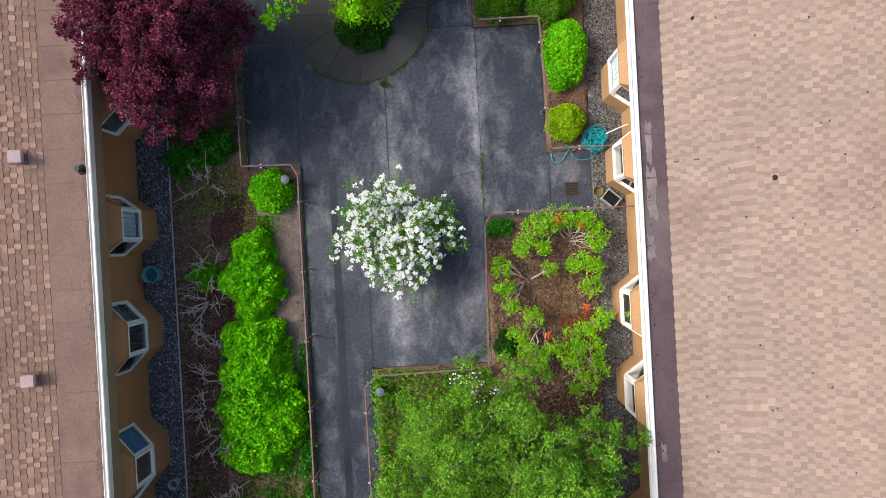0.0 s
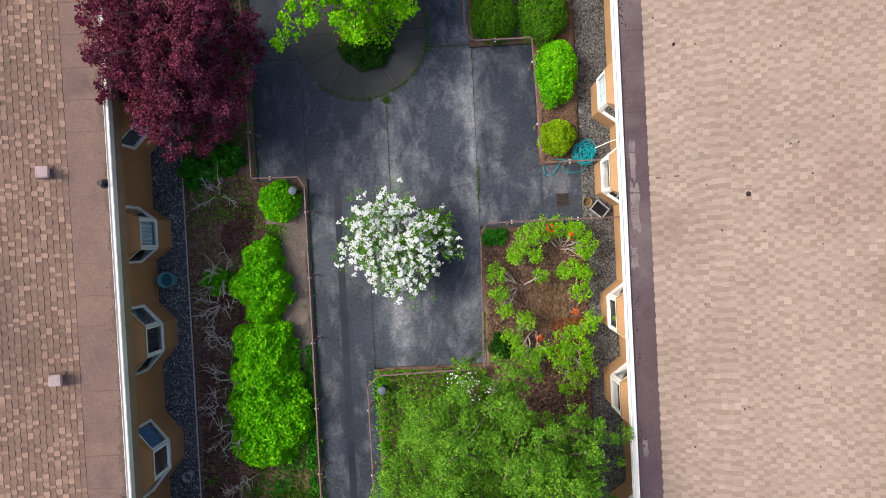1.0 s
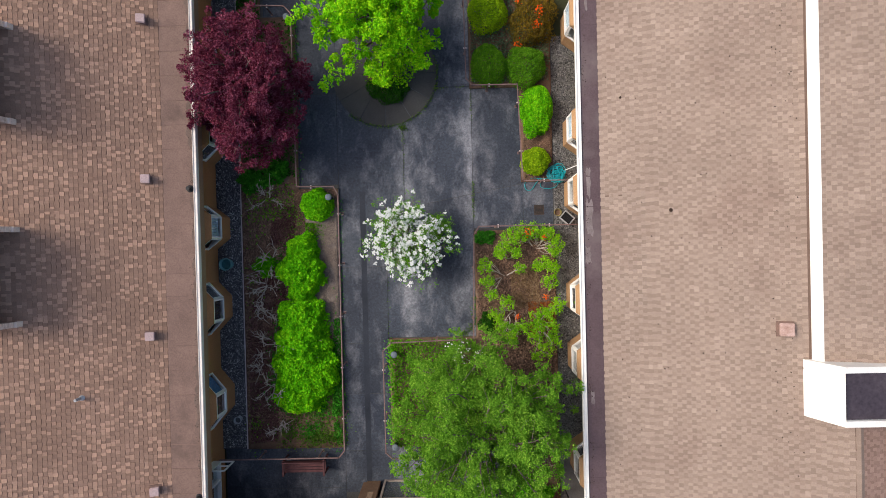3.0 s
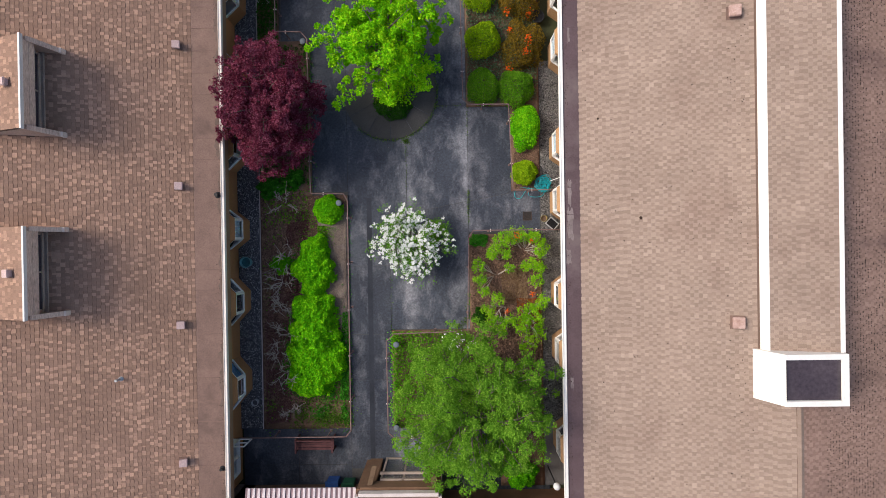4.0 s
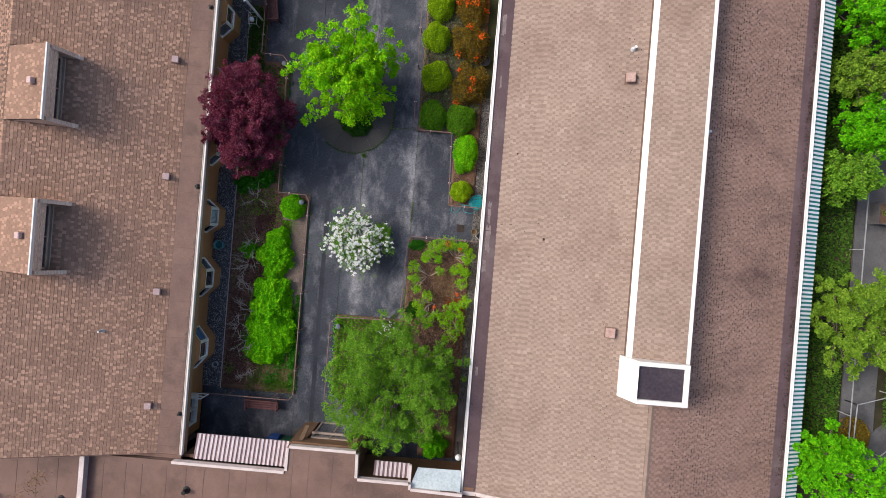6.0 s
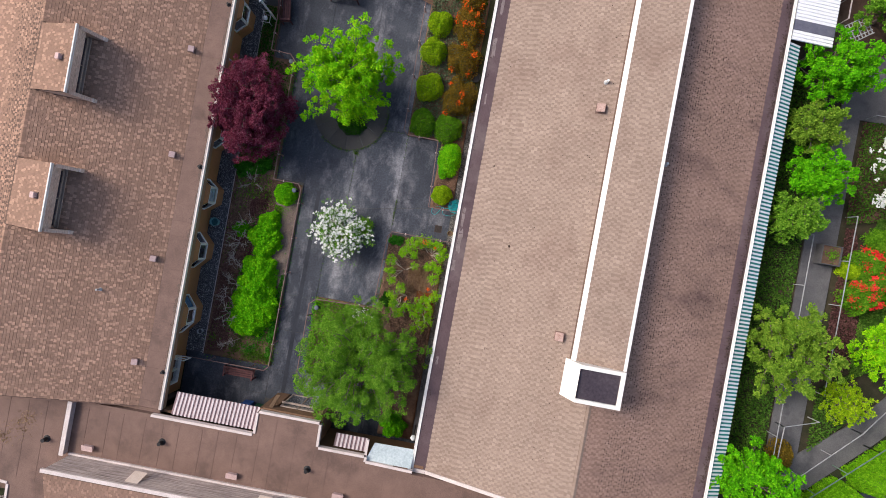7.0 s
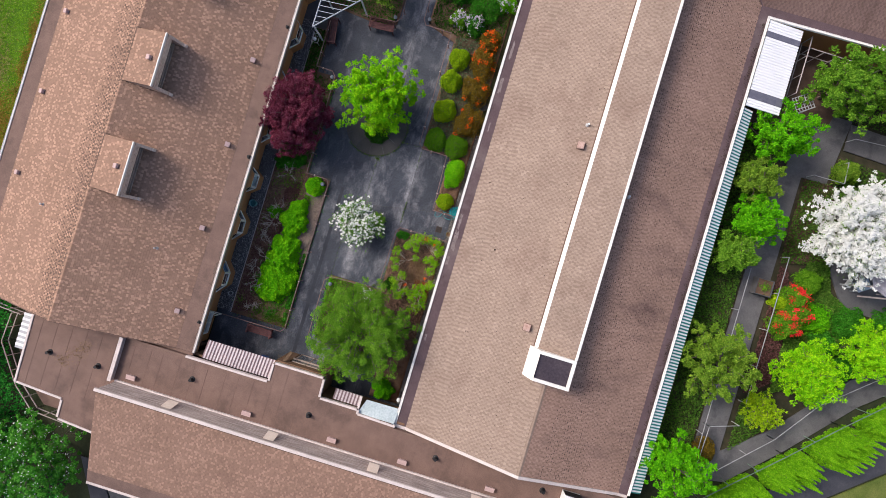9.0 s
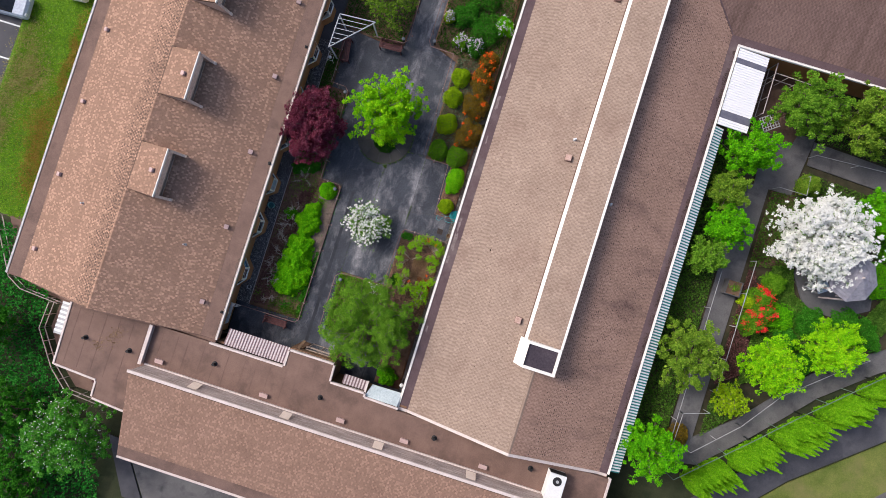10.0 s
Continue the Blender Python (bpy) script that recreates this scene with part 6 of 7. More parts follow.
def pot(name, at, r, h, mat, label, fill=None):
    t = thing(name, at, label, "pot")
    bm = bmesh.new()
    n = 24
    prof = [(r * 0.75, 0), (r * 0.95, h * 0.85), (r, h * 0.88), (r, h), (r * 0.9, h), (r * 0.85, h * 0.8), (r * 0.7, 0.05)]
    rings = [[bm.verts.new((q * math.cos(k * math.tau / n), q * math.sin(k * math.tau / n), z)) for k in range(n)] for q, z in prof]
    for a, b in zip(rings, rings[1:]):
        for k in range(n):
            bm.faces.new((a[k], a[(k + 1) % n], b[(k + 1) % n], b[k]))
    bm.faces.new(rings[0][::-1])
    bm.faces.new(rings[-1])
    part("shell", bm, mat, t)
    part("filling", disc(bmesh.new(), 0, 0, h * 0.55, h * 0.6, r * 0.82, r * 0.82, 20), fill or M_SOIL, t)
    return t


M_TUB = surf("teal_plastic", (0.1, 0.26, 0.28), (0.16, 0.36, 0.37), 4, 30, 0.5, 0.05)
M_WATER = surf("dark_water", (0.03, 0.12, 0.13), (0.05, 0.17, 0.18), 3, 8, 0.1, 0)
pot("water_tub", (-7.05, 0.8, 0), 0.25, 0.38, M_TUB, "dark teal round tub of water by the wall", M_WATER)
pot("grey_pot", (-6.78, -5.5, 0), 0.15, 0.28, M_STEEL, "small grey pot on the gravel", M_CONC)
pot("brass_pot", (6.26, 2.55, 0), 0.15, 0.2, surf("brass_glaze", (0.14, 0.11, 0.03), (0.3, 0.24, 0.07), 8, 20, 0.4, 0.1), "small brassy planter on the gravel")
pot("black_pot", (6.1, 11.45, 0), 0.28, 0.35, M_BLACK, "black pot beside the gravel", M_BLACK)
crate = thing("metal_crate", (6.63, 2.32, 0.02), "tilted open metal box with dark slats on the gravel", "crate")
bm = bmesh.new()
for a in (-0.19, 0.165):
    cuboid(bm, a, a + 0.025, -0.24, 0.24, 0, 0.2)
for a in (-0.24, 0.215):
    cuboid(bm, -0.165, 0.165, a, a + 0.025, 0, 0.2)
part("frame", bm, M_STEEL, crate)
part("base", box(-0.165, 0.165, -0.215, 0.215, 0, 0.03), M_BLACK, crate)
for i in range(5):
    part("slat", box(-0.15 + i * 0.065, -0.12 + i * 0.065, -0.21, 0.21, 0.14, 0.16), M_BLACK, crate)
crate.rotation_euler.z = radians(48)
bm = bmesh.new()
air = thing("garden_cart", (-6.1, 12.7, 0), "small white wire cart beside the wall", "cart")
for z in (0.1, 0.55):
    for a, b in (((-0.22, -0.3), (0.22, -0.3)), ((0.22, -0.3), (0.22, 0.3)), ((0.22, 0.3), (-0.22, 0.3)), ((-0.22, 0.3), (-0.22, -0.3))):
        tube(bm, [(*a, z), (*b, z)], 0.014, 5)
for x in (-0.22, 0.22):
    for y in (-0.3, 0.3):
        tube(bm, [(x, y, 0), (x, y, 0.75 if y > 0 else 0.55)], 0.014, 5)
part("frame", bm, M_WHITE, air)
bm = bmesh.new()
bmesh.ops.create_icosphere(bm, subdivisions=2, radius=0.13, matrix=Matrix.Translation((0, -0.12, 0.66)))
part("globe", bm, M_CLOTH, air)


def bollard(at):
    t = thing("bollard_light", at, "short grey bollard light at a bed corner", "lamp", "bollard lights")
    part("post", disc(bmesh.new(), 0, 0, -0.05, 0.5, 0.075, 0.075, 16), M_BLACK, t)
    part("lens", disc(bmesh.new(), 0, 0, 0.5, 0.6, 0.07, 0.07, 16), M_STEEL, t)
    bm = disc(bmesh.new(), 0, 0, 0.6, 0.63, 0.13, 0.125, 20)
    disc(bm, 0, 0, 0.63, 0.66, 0.125, 0.05, 20)
    part("cap", bm, M_CAP, t)


M_CAP = surf("blue_grey_paint", (0.1, 0.12, 0.14), (0.15, 0.175, 0.2), 5, 40, 0.6, 0)
for p in ((-2.78, 3.35, 0), (-0.36, -2.9, 0), (-0.4, -6.55, 0), (-4.25, 10.45, 0), (0.95, 16.0, 0), (-1.3, 15.5, 0)):
    bollard(p)

# trellis by the benches
M_TRELLIS = surf("grey_white_trellis_paint", (0.42, 0.45, 0.5), (0.54, 0.57, 0.62), 4, 40, 0.7, 0.1)
t = thing("trellis", (-5.0, 14.0, 0), "white slatted trellis roof beside the benches", "trellis")
for x, y in ((-0.75, -1.2), (-0.75, 1.1), (1.7, 1.25)):
    part("post", box(x - 0.04, x + 0.04, y - 0.04, y + 0.04, 0, 2.25), M_CLOTH, t)
for (xa, ya), (xb, yb) in (((-0.8, -1.3), (-0.75, 1.2)), ((-0.75, 1.2), (1.85, 1.35)), ((-0.8, -1.3), (1.85, 1.35))):
    part("beam", kerb_run(bmesh.new(), [(xa, ya), (xb, yb)], 0.045, 2.25, 2.34), M_TRELLIS, t)
for k in range(6):
    u = (k + 1) / 7
    part("slat", kerb_run(bmesh.new(), [(-0.79, -1.3 + 2.5 * u), (-0.8 + 2.65 * u, -1.3 + 2.65 * u)], 0.03, 2.345, 2.375), M_TRELLIS, t)

# awnings and glass roof over the south walk
def striped_awning(x0, x1, y0, z0, y1, z1, n, dark, pale, label, along="y"):
    """Corrugated awning: alternate strips, each a shallow ridge, sloping from its wall to its edge."""
    t = thing("awning", ((x0 + x1) / 2, (y0 + y1) / 2, 0), label, "awning")
    o = Vector(t.location)
    for i in range(n):
        a, b = i / n, (i + 1) / n
        bm = bmesh.new()
        if along == "y":
            xa, xb = x0 + (x1 - x0) * a, x0 + (x1 - x0) * b
            c = [(xa, y0, z0), (xb, y0, z0), (xb, y1, z1), (xa, y1, z1)]
        else:
            ya, yb = y0 + (y1 - y0) * a, y0 + (y1 - y0) * b
            c = [(x0, ya, z0), (x1, ya, z1), (x1, yb, z1), (x0, yb, z0)]
        lift = 0.03 if i % 2 else 0.0
        slab3(bm, [(p[0] - o.x, p[1] - o.y, p[2] + lift) for p in c], 0.03)
        part("strip", bm, pale if i % 2 else dark, t)
    return t


M_SHEET_PINK = surf("faded_pinkish_sheet", (0.5, 0.43, 0.44), (0.62, 0.55, 0.56), 3, 40, 0.7, 0.05)
striped_awning(-6.35, -1.88, -9.4, 2.6, -8.28, 2.35, 44, M_PLUM, M_SHEET_PINK, "plum and white corrugated awning over the south walk")
striped_awning(2.3, 4.0, -9.47, 2.5, -8.85, 2.3, 16, M_PLUM, M_SHEET_PINK, "short grey and white corrugated awning")
striped_awning(21.6, 22.32, -9.6, 2.55, 15.2, 2.3, 250, M_TEAL, M_CLOTH, "long teal and white striped awning along the east eaves", "x")
gr = thing("glass_roof", (5.4, -9.3, 0), "pale translucent glazed roof in the corner", "roof panel")
part("panel", slab3(bmesh.new(), [(-1.3, -0.42, 2.85), (1.05, -0.5, 2.85), (1.1, 0.45, 2.6), (-1.0, 0.42, 2.6)], 0.03), surf("pale_glazing", (0.42, 0.5, 0.52), (0.55, 0.63, 0.64), 1, 10, 0.2, 0), gr)
part("rail", box(-1.4, -1.28, -0.45, 0.6, 2.72, 2.86), M_CREAM, gr)
lamp = thing("globe_lamp", (6.3, -8.55, 0), "white globe lamp on a slim post by the wall", "lamp")
part("post", disc(bmesh.new(), 0, 0, -0.05, 1.75, 0.03, 0.025, 8), M_BLACK, lamp)
bm = bmesh.new()
bmesh.ops.create_uvsphere(bm, u_segments=16, v_segments=10, radius=0.15, matrix=Matrix.Translation((0, 0, 1.88)))
part("globe", bm, M_CLOTH, lamp)
# entrance porch
M_TIMBER = surf("stained_timber", (0.12, 0.075, 0.045), (0.18, 0.115, 0.07), 3, 40, 0.8, 0.2)
porch = thing("porch_doors", (0, -8.15, 0), "glazed double doors with slanting timber brackets at the entrance", "door")
for x in (-1.4, 1.15):
    bm = bmesh.new()
    slab3(bm, [(x, 0.02, 2.5), (x + 0.2, 0.02, 2.5), (x + 0.3, 0.5, 1.85), (x + 0.1, 0.5, 1.85)], 0.12)
    part("bracket", bm, M_TIMBER, porch)
bm = bmesh.new()
for x in (-0.9, 0.0, 0.84):
    cuboid(bm, x - 0.04, x + 0.04, 0.0, 0.06, 0.02, 2.08)
cuboid(bm, -0.86, 0.8, 0.0, 0.055, 2.0, 2.08)
cuboid(bm, -0.86, 0.8, 0.0, 0.055, 0.02, 0.12)
cuboid(bm, -1.0, 0.95, 0.06, 0.16, 1.62, 1.68)
part("door_frame", bm, M_SILL, porch, "grey-beige door frame and narrow ledge")
for x in (-0.86, 0.04):
    part("pane", box(x, x + 0.8, 0.02, 0.03, 0.12, 2.0), M_GLASS, porch).visible_shadow = False
# south window of the west wing with an open casement
cas = thing("casement_window", (-7.5, -7.6, 0), "white casement window standing open above the walk", "window")
bm = bmesh.new()
for y in (-0.75, 0.0, 0.7):
    cuboid(bm, 0.0, 0.3, y, y + 0.05, 0.85, 1.8)
for z in (0.85, 1.75):
    cuboid(bm, 0.0, 0.3, -0.75, 0.75, z, z + 0.05)
part("window_frame", bm, M_WHITE, cas)
sash = bmesh.new()
for a, b, z0, z1 in ((0, 0.05, 0.9, 1.72), (0.5, 0.55, 0.9, 1.72), (0.05, 0.5, 0.9, 0.95), (0.05, 0.5, 1.67, 1.72), (0.05, 0.5, 1.28, 1.32)):
    cuboid(sash, 0.3 + a, 0.3 + b, 0.72, 0.76, z0, z1)
part("sash", sash, M_WHITE, cas)
part("pane", box(0.14, 0.15, -0.7, 0.7, 0.9, 1.75), M_GLASS, cas).visible_shadow = False
for x, y, m, lab in ((-3.3, -9.12, surf("blue_bin", (0.02, 0.06, 0.2), (0.03, 0.09, 0.28), 4, 20, 0.5, 0), "blue plastic bin under the awning"), (-2.6, -9.2, surf("green_bin", (0.01, 0.06, 0.03), (0.015, 0.09, 0.045), 4, 20, 0.5, 0), "dark green plastic bin under the awning")):
    b = thing("bin", (x, y, 0), lab, "bin")
    part("body", prism(bmesh.new(), [(-0.25, -0.2), (0.25, -0.2), (0.25, 0.2), (-0.25, 0.2)], 0.0, 0.55), m, b)
    part("rim", box(-0.28, 0.28, -0.23, 0.23, 0.551, 0.6, 0.01), m, b)


# ---- roof things ----
def roof_vent(x, y, z, tilt, size=0.3, mat=None, h=0.2, label="square mauve metal roof vent"):
    t = thing("roof_vent", (x, y, z), label, "roof vent", "roof vents")
    part("flashing", box(-size * 0.62, size * 0.62, -size * 0.6, size * 0.6, -0.01, 0.022), M_MEMB_A, t)
    part("neck", box(-size * 0.38, size * 0.38, -size * 0.38, size * 0.38, 0.02, h * 0.6), mat or M_PINK, t)
    part("cap", box(-size / 2, size / 2, -size / 2, size / 2, h * 0.6, h, 0.02), mat or M_PINK, t)
    t.rotation_euler.y = math.atan(tilt)


a_east = lambda x: A_Z + SLOPE * (A_BE - x)
for y in (20.3, 14.9, 9.42, 3.9, -1.55, -6.95):
    roof_vent(-8.55, y, a_east(-8.55), SLOPE)
for y in (14.5, 9.1, 3.8, -1.55, -7.0):
    roof_vent(-20.85, y, A_Z + SLOPE * (-20.85 - A_BW), -SLOPE, 0.28)
for y in (7.26, 0.67, 13.9, 20.4):
    roof_vent(-13.15, y, A_RZ + SLOPE * (-13.15 - A_RX), -SLOPE, 0.28)
b_west = lambda x: B_Z + SLOPE * (x - B_BW)
for y in (9.6, -1.52, 20.7):
    roof_vent(12.38, y, b_west(12.38), -SLOPE, 0.4, surf("rusty_tan_vent", (0.3, 0.18, 0.14), (0.5, 0.36, 0.32), 5, 40, 0.7, 0.1) if y == 9.6 else bpy.data.materials["rusty_tan_vent"], 0.24, "tan metal box vent near the ridge")


def pipe(x, y, z, r, h, mat, label):
    t = thing("vent_pipe", (x, y, z), label, "vent pipe", "vent pipes")
    part("pipe", disc(bmesh.new(), 0, 0, -0.05, h, r, r, 12), mat, t)
    part("collar", disc(bmesh.new(), 0, 0, -0.02, 0.05, r * 2.2, r * 1.2, 14), M_STEEL if mat is not M_BLACK else M_BLACK, t)


pipe(-10.6, -3.5, a_east(-10.6), 0.05, 0.28, M_STEEL, "small grey pipe through the shingles")
pipe(-18.0, -2.9, A_Z + SLOPE * 3.45, 0.05, 0.25, M_STEEL, "small grey pipe through the shingles")
pipe(12.4, 10.9, b_west(12.4), 0.06, 0.3, M_CLOTH, "white pipe through the shingles")
pipe(15.85, 7.5, B_Z + B_SE * (B_BE - 15.85), 0.06, 0.3, M_CLOTH, "white pipe below the ridge strip")
pipe(-7.1, 3.55, A_Z, 0.07, 0.18, M_BLACK, "black pipe stub on the eave strip")
pipe(-7.15, 12.1, A_Z, 0.06, 0.16, M_BLACK, "black pipe stub on the eave strip")
pipe(-7.1, -7.3, A_Z, 0.06, 0.16, M_BLACK, "black pipe stub on the eave strip")
for x, y in ((-6.36, -10.75), (1.27, -10.72), (-15.5, -11.75), (-12.3, -11.7), (9.5, -10.95), (16.3, -10.9)):
    pipe(x, y, C_Z, 0.1, 0.3, M_BLACK, "dark flue pipe on the flat roof")
for x in (-10.0, -2.42, 3.1, 7.63, 13.2):
    t = thing("hood_vent", (x, -11.72, C_Z), "low sheet-metal hood vent on the flat roof", "roof vent", "hood vents")
    part("body", box(-0.28, 0.2, -0.12, 0.12, 0, 0.16, 0.01), M_PINK, t)
    part("hood", slab3(bmesh.new(), [(-0.32, -0.15, 0.17), (0.26, -0.15, 0.17), (0.26, 0.15, 0.24), (-0.32, 0.15, 0.24)], 0.03), M_PINK, t)
hv = thing("rooftop_unit", (17.95, -10.95, C_Z), "pale metal air-handling unit with a round fan on the flat roof", "air conditioner")
part("cabinet", box(-0.55, 0.55, -1.2, 0.55, 0.1, 0.95, 0.02), M_CLOTH, hv)
part("curb", box(-0.5, 0.5, -1.1, 0.5, 0, 0.1), M_GREYWOOD, hv)
part("fan_guard", disc(bmesh.new(), 0, 0.1, 0.952, 0.985, 0.3, 0.28, 20), M_BLACK, hv)
part("fan_hub", disc(bmesh.new(), 0, 0.1, 0.986, 1.01, 0.1, 0.1, 12), M_STEEL, hv)
part("side_louvre", box(-0.55, 0.55, 0.555, 0.58, 0.3, 0.85), M_BLACK, hv)
drift("pine_needles", [(-13.9, -11.5, 0.35, 0.3), (-13.5, -10.8, 0.25, 0.25), (-14.6, -12.0, 0.3, 0.2)], 150, 0.06, leaf("dry_needle", [(0.0, (0.26, 0.17, 0.09)), (0.5, (0.36, 0.25, 0.13)), (1.0, (0.46, 0.34, 0.18))]), 168, "dry yellowish needles drifted on the flat roof", "leaf litter", C_Z - 0.025)
# pale repair patches and dirt on the eave strip
M_PATCH = surf("pale_sealant", (0.17, 0.135, 0.13), (0.27, 0.22, 0.21), 3, 30, 0.9, 0.2)
rng = np.random.default_rng(77)
M_MOSS = surf("dark_moss", (0.025, 0.014, 0.01), (0.05, 0.03, 0.02), 20, 80, 0.95, 0.5)
MOSS = [(7.89, 6.25, 0.045), (9.33, 2.34, 0.06), (9.05, 3.06, 0.02), (8.35, 6.17, 0.018), (11.03, 4.01, 0.022), (10.6, 2.72, 0.022), (8.32, 2.6, 0.018), (8.47, 2.64, 0.022), (10.74, 1.05, 0.02)]
for x, y, rx, ry in ((6.8, 3.4, 0.09, 0.5), (6.83, 2.2, 0.12, 0.6), (6.75, 0.9, 0.1, 0.3), (6.8, 12.3, 0.1, 0.5), (6.85, 14.6, 0.08, 0.6), (6.8, -4.1, 0.07, 0.25), (6.85, 9.6, 0.05, 0.3)):
    pts = [(x + rx * max(-1, min(1, 1.5 * math.cos(a))) * rng.uniform(0.6, 1.15), y + ry * max(-1, min(1, 1.5 * math.sin(a))) * rng.uniform(0.75, 1.15)) for a in np.linspace(0, math.tau, 25)[:-1]]
    solo("sealant_patch", prism(bmesh.new(), pts, B_Z - 0.002, B_Z + 0.006), M_PATCH, "pale sealant patch on the eave strip", "patch", "sealant patches")
M_LITTER = surf("roof_litter", (0.03, 0.02, 0.016), (0.075, 0.05, 0.04), 5, 40, 0.95, 0.2, island=[(0, (0.5, 0.5, 0.5)), (1, (1.8, 1.8, 1.8))])


def litter(name, x0, x1, y0, y1, zf, n, seed, size=0.05, label="dead leaves lying on the roof edge", edge=(1, 1)):
    rng = np.random.default_rng(seed)
    x, y = x0 + (x1 - x0) * rng.beta(edge[0], edge[1], n), rng.uniform(y0, y1, n)
    keep = np.array([noise.noise((a * 1.5, b * 0.9, seed)) + 0.6 * noise.noise((a * 6, b * 4, seed)) > rng.uniform(-0.5, 0.6) for a, b in zip(x, y)])
    x, y = x[keep], y[keep]
    return solo(name, leaves(np.stack([x, y, zf(x) + 0.015], 1), size, 0.85, seed), M_LITTER, label, "leaf litter", kind="stuff")


litter("gutter_litter", -7.25, -6.98, -9, 20, lambda x: A_Z + 0 * x, 1300, 161, 0.04, edge=(2.5, 0.8))
litter("gutter_litter", 21.05, 21.38, -9, 20.5, lambda x: B_Z + 0 * x, 5200, 162, 0.07, edge=(2.2, 0.9))
litter("gutter_litter", 6.62, 6.8, -9, 20, lambda x: B_Z + 0 * x, 500, 163)
litter("roof_specks", 7.3, 12.7, -9.5, 24, lambda x: B_Z + SLOPE * (x - B_BW) + 0.02, 190, 164, 0.06, "dark specks of moss on the shingles")
rng = np.random.default_rng(165)
n = 22000
row, y = rng.integers(1, 41, n), rng.uniform(-9.6, 26.5, n)
x = B_BE - row * ROW_B + 0.02
thick = np.array([0.42 + 0.5 * noise.noise((a * 0.5, b * 0.22, 4.0)) + 0.25 * noise.noise((a * 2.0, b * 1.1, 9.0)) for a, b in zip(x, y)]) + np.where(x < 17.4, 0.12, -0.06)
keep = (rng.random(n) < thick) & ((x > 15.55) | (y < -4.3)) & (y - B_NE < B_BE - x - 0.2)
x, y = x[keep], y[keep]
solo("roof_specks", leaves(np.stack([x, y, B_Z + B_SE * (B_BE - x) + 0.017], 1), 0.055, 0.9, 165, 0.7), M_LITTER, "dark specks of moss along the shingle rows", "moss", kind="stuff")
litter("roof_specks", 12.0, 12.8, -9.5, 24, lambda x: B_Z + SLOPE * (x - B_BW) + 0.02, 260, 166, 0.06, "dark specks of moss on the shingles")
# moss cushions on the beige slope
for k, (x, y, r) in enumerate(MOSS):
    bm = bmesh.new()
    bmesh.ops.create_icosphere(bm, subdivisions=2, radius=r)
    for v in bm.verts:
        v.co *= 1 + 0.3 * noise.noise((v.co.x * 40, v.co.y * 40, k))
        v.co.z *= 0.6
    solo("moss_cushion", bm, M_MOSS, "small dark brown moss cushion on the shingles", "moss", "moss cushions", at=(x, y, B_Z + SLOPE * (x - B_BW) + 0.01))
# single shingles near the courtyard
rng = np.random.default_rng(55)
tab_meshes = []
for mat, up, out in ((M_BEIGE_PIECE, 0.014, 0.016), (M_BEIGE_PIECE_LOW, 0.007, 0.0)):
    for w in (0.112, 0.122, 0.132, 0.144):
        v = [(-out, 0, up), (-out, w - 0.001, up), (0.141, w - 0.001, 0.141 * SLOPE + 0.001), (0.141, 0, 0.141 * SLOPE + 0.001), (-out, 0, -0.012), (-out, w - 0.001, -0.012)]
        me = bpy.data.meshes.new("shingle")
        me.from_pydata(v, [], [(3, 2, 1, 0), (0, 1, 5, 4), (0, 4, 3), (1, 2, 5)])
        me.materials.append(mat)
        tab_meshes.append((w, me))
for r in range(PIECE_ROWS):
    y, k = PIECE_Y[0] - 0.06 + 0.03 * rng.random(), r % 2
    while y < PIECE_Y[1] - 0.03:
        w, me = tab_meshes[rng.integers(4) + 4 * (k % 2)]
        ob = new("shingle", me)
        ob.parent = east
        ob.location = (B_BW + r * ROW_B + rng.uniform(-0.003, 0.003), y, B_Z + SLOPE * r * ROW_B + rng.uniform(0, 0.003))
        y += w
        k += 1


# ---- west side: lawn, car park ----
def sheet(poly, z):
    bm = bmesh.new()
    prism(bm, poly, z - 0.08, z)
    return bm


solo("west_lawn", sheet([(-30.0, -5.5), (-22.0, -6.5), (-22.0, 40), (-29.8, 40)], -0.03), M_LAWN, "mown lawn with a yellowed strip beside the car park", "lawn", kind="structure")
LEAF_LAWN = leaf("lawn_blade", [(0.0, (0.09, 0.24, 0.012)), (0.5, (0.22, 0.46, 0.02)), (1.0, (0.42, 0.58, 0.06))])
LEAF_TAWNY = leaf("tawny_grass_blade", [(0.0, (0.2, 0.14, 0.02)), (0.5, (0.4, 0.27, 0.05)), (1.0, (0.55, 0.42, 0.11))])
LEAF_STRAW = leaf("parched_grass_blade", [(0.0, (0.22, 0.2, 0.05)), (0.5, (0.42, 0.37, 0.13)), (1.0, (0.58, 0.52, 0.24))])
patch("lawn_grass", [(-29.8, -5.4), (-22.2, -6.3), (-22.2, 22), (-29.7, 22)], 60000, 0.09, LEAF_LAWN, 161, "short mown grass with clumps of clover", "grass", 0.03, 0.5)
drift("parched_grass", [(-25.8, 1.3, 0.8, 1.3), (-25.4, -2.0, 0.6, 1.2), (-25.2, 6.5, 0.35, 2.0)], 5200, 0.09, LEAF_TAWNY, 162, "parched tawny grass below the eaves", "grass")
drift("parched_grass", [(-29.0, 3.0, 0.6, 1.4), (-28.6, 6.5, 0.6, 1.5), (-27.6, 4.6, 0.8, 0.9), (-29.0, 0.0, 0.5, 1.2)], 3600, 0.09, LEAF_STRAW, 163, "parched pale grass beside the car park", "grass")
solo("car_park", sheet([(-60, -3), (-30.0, -1.0), (-29.8, 40), (-60, 40)], -0.05), M_ASPHALT, "grey asphalt car park", "car park", kind="structure")
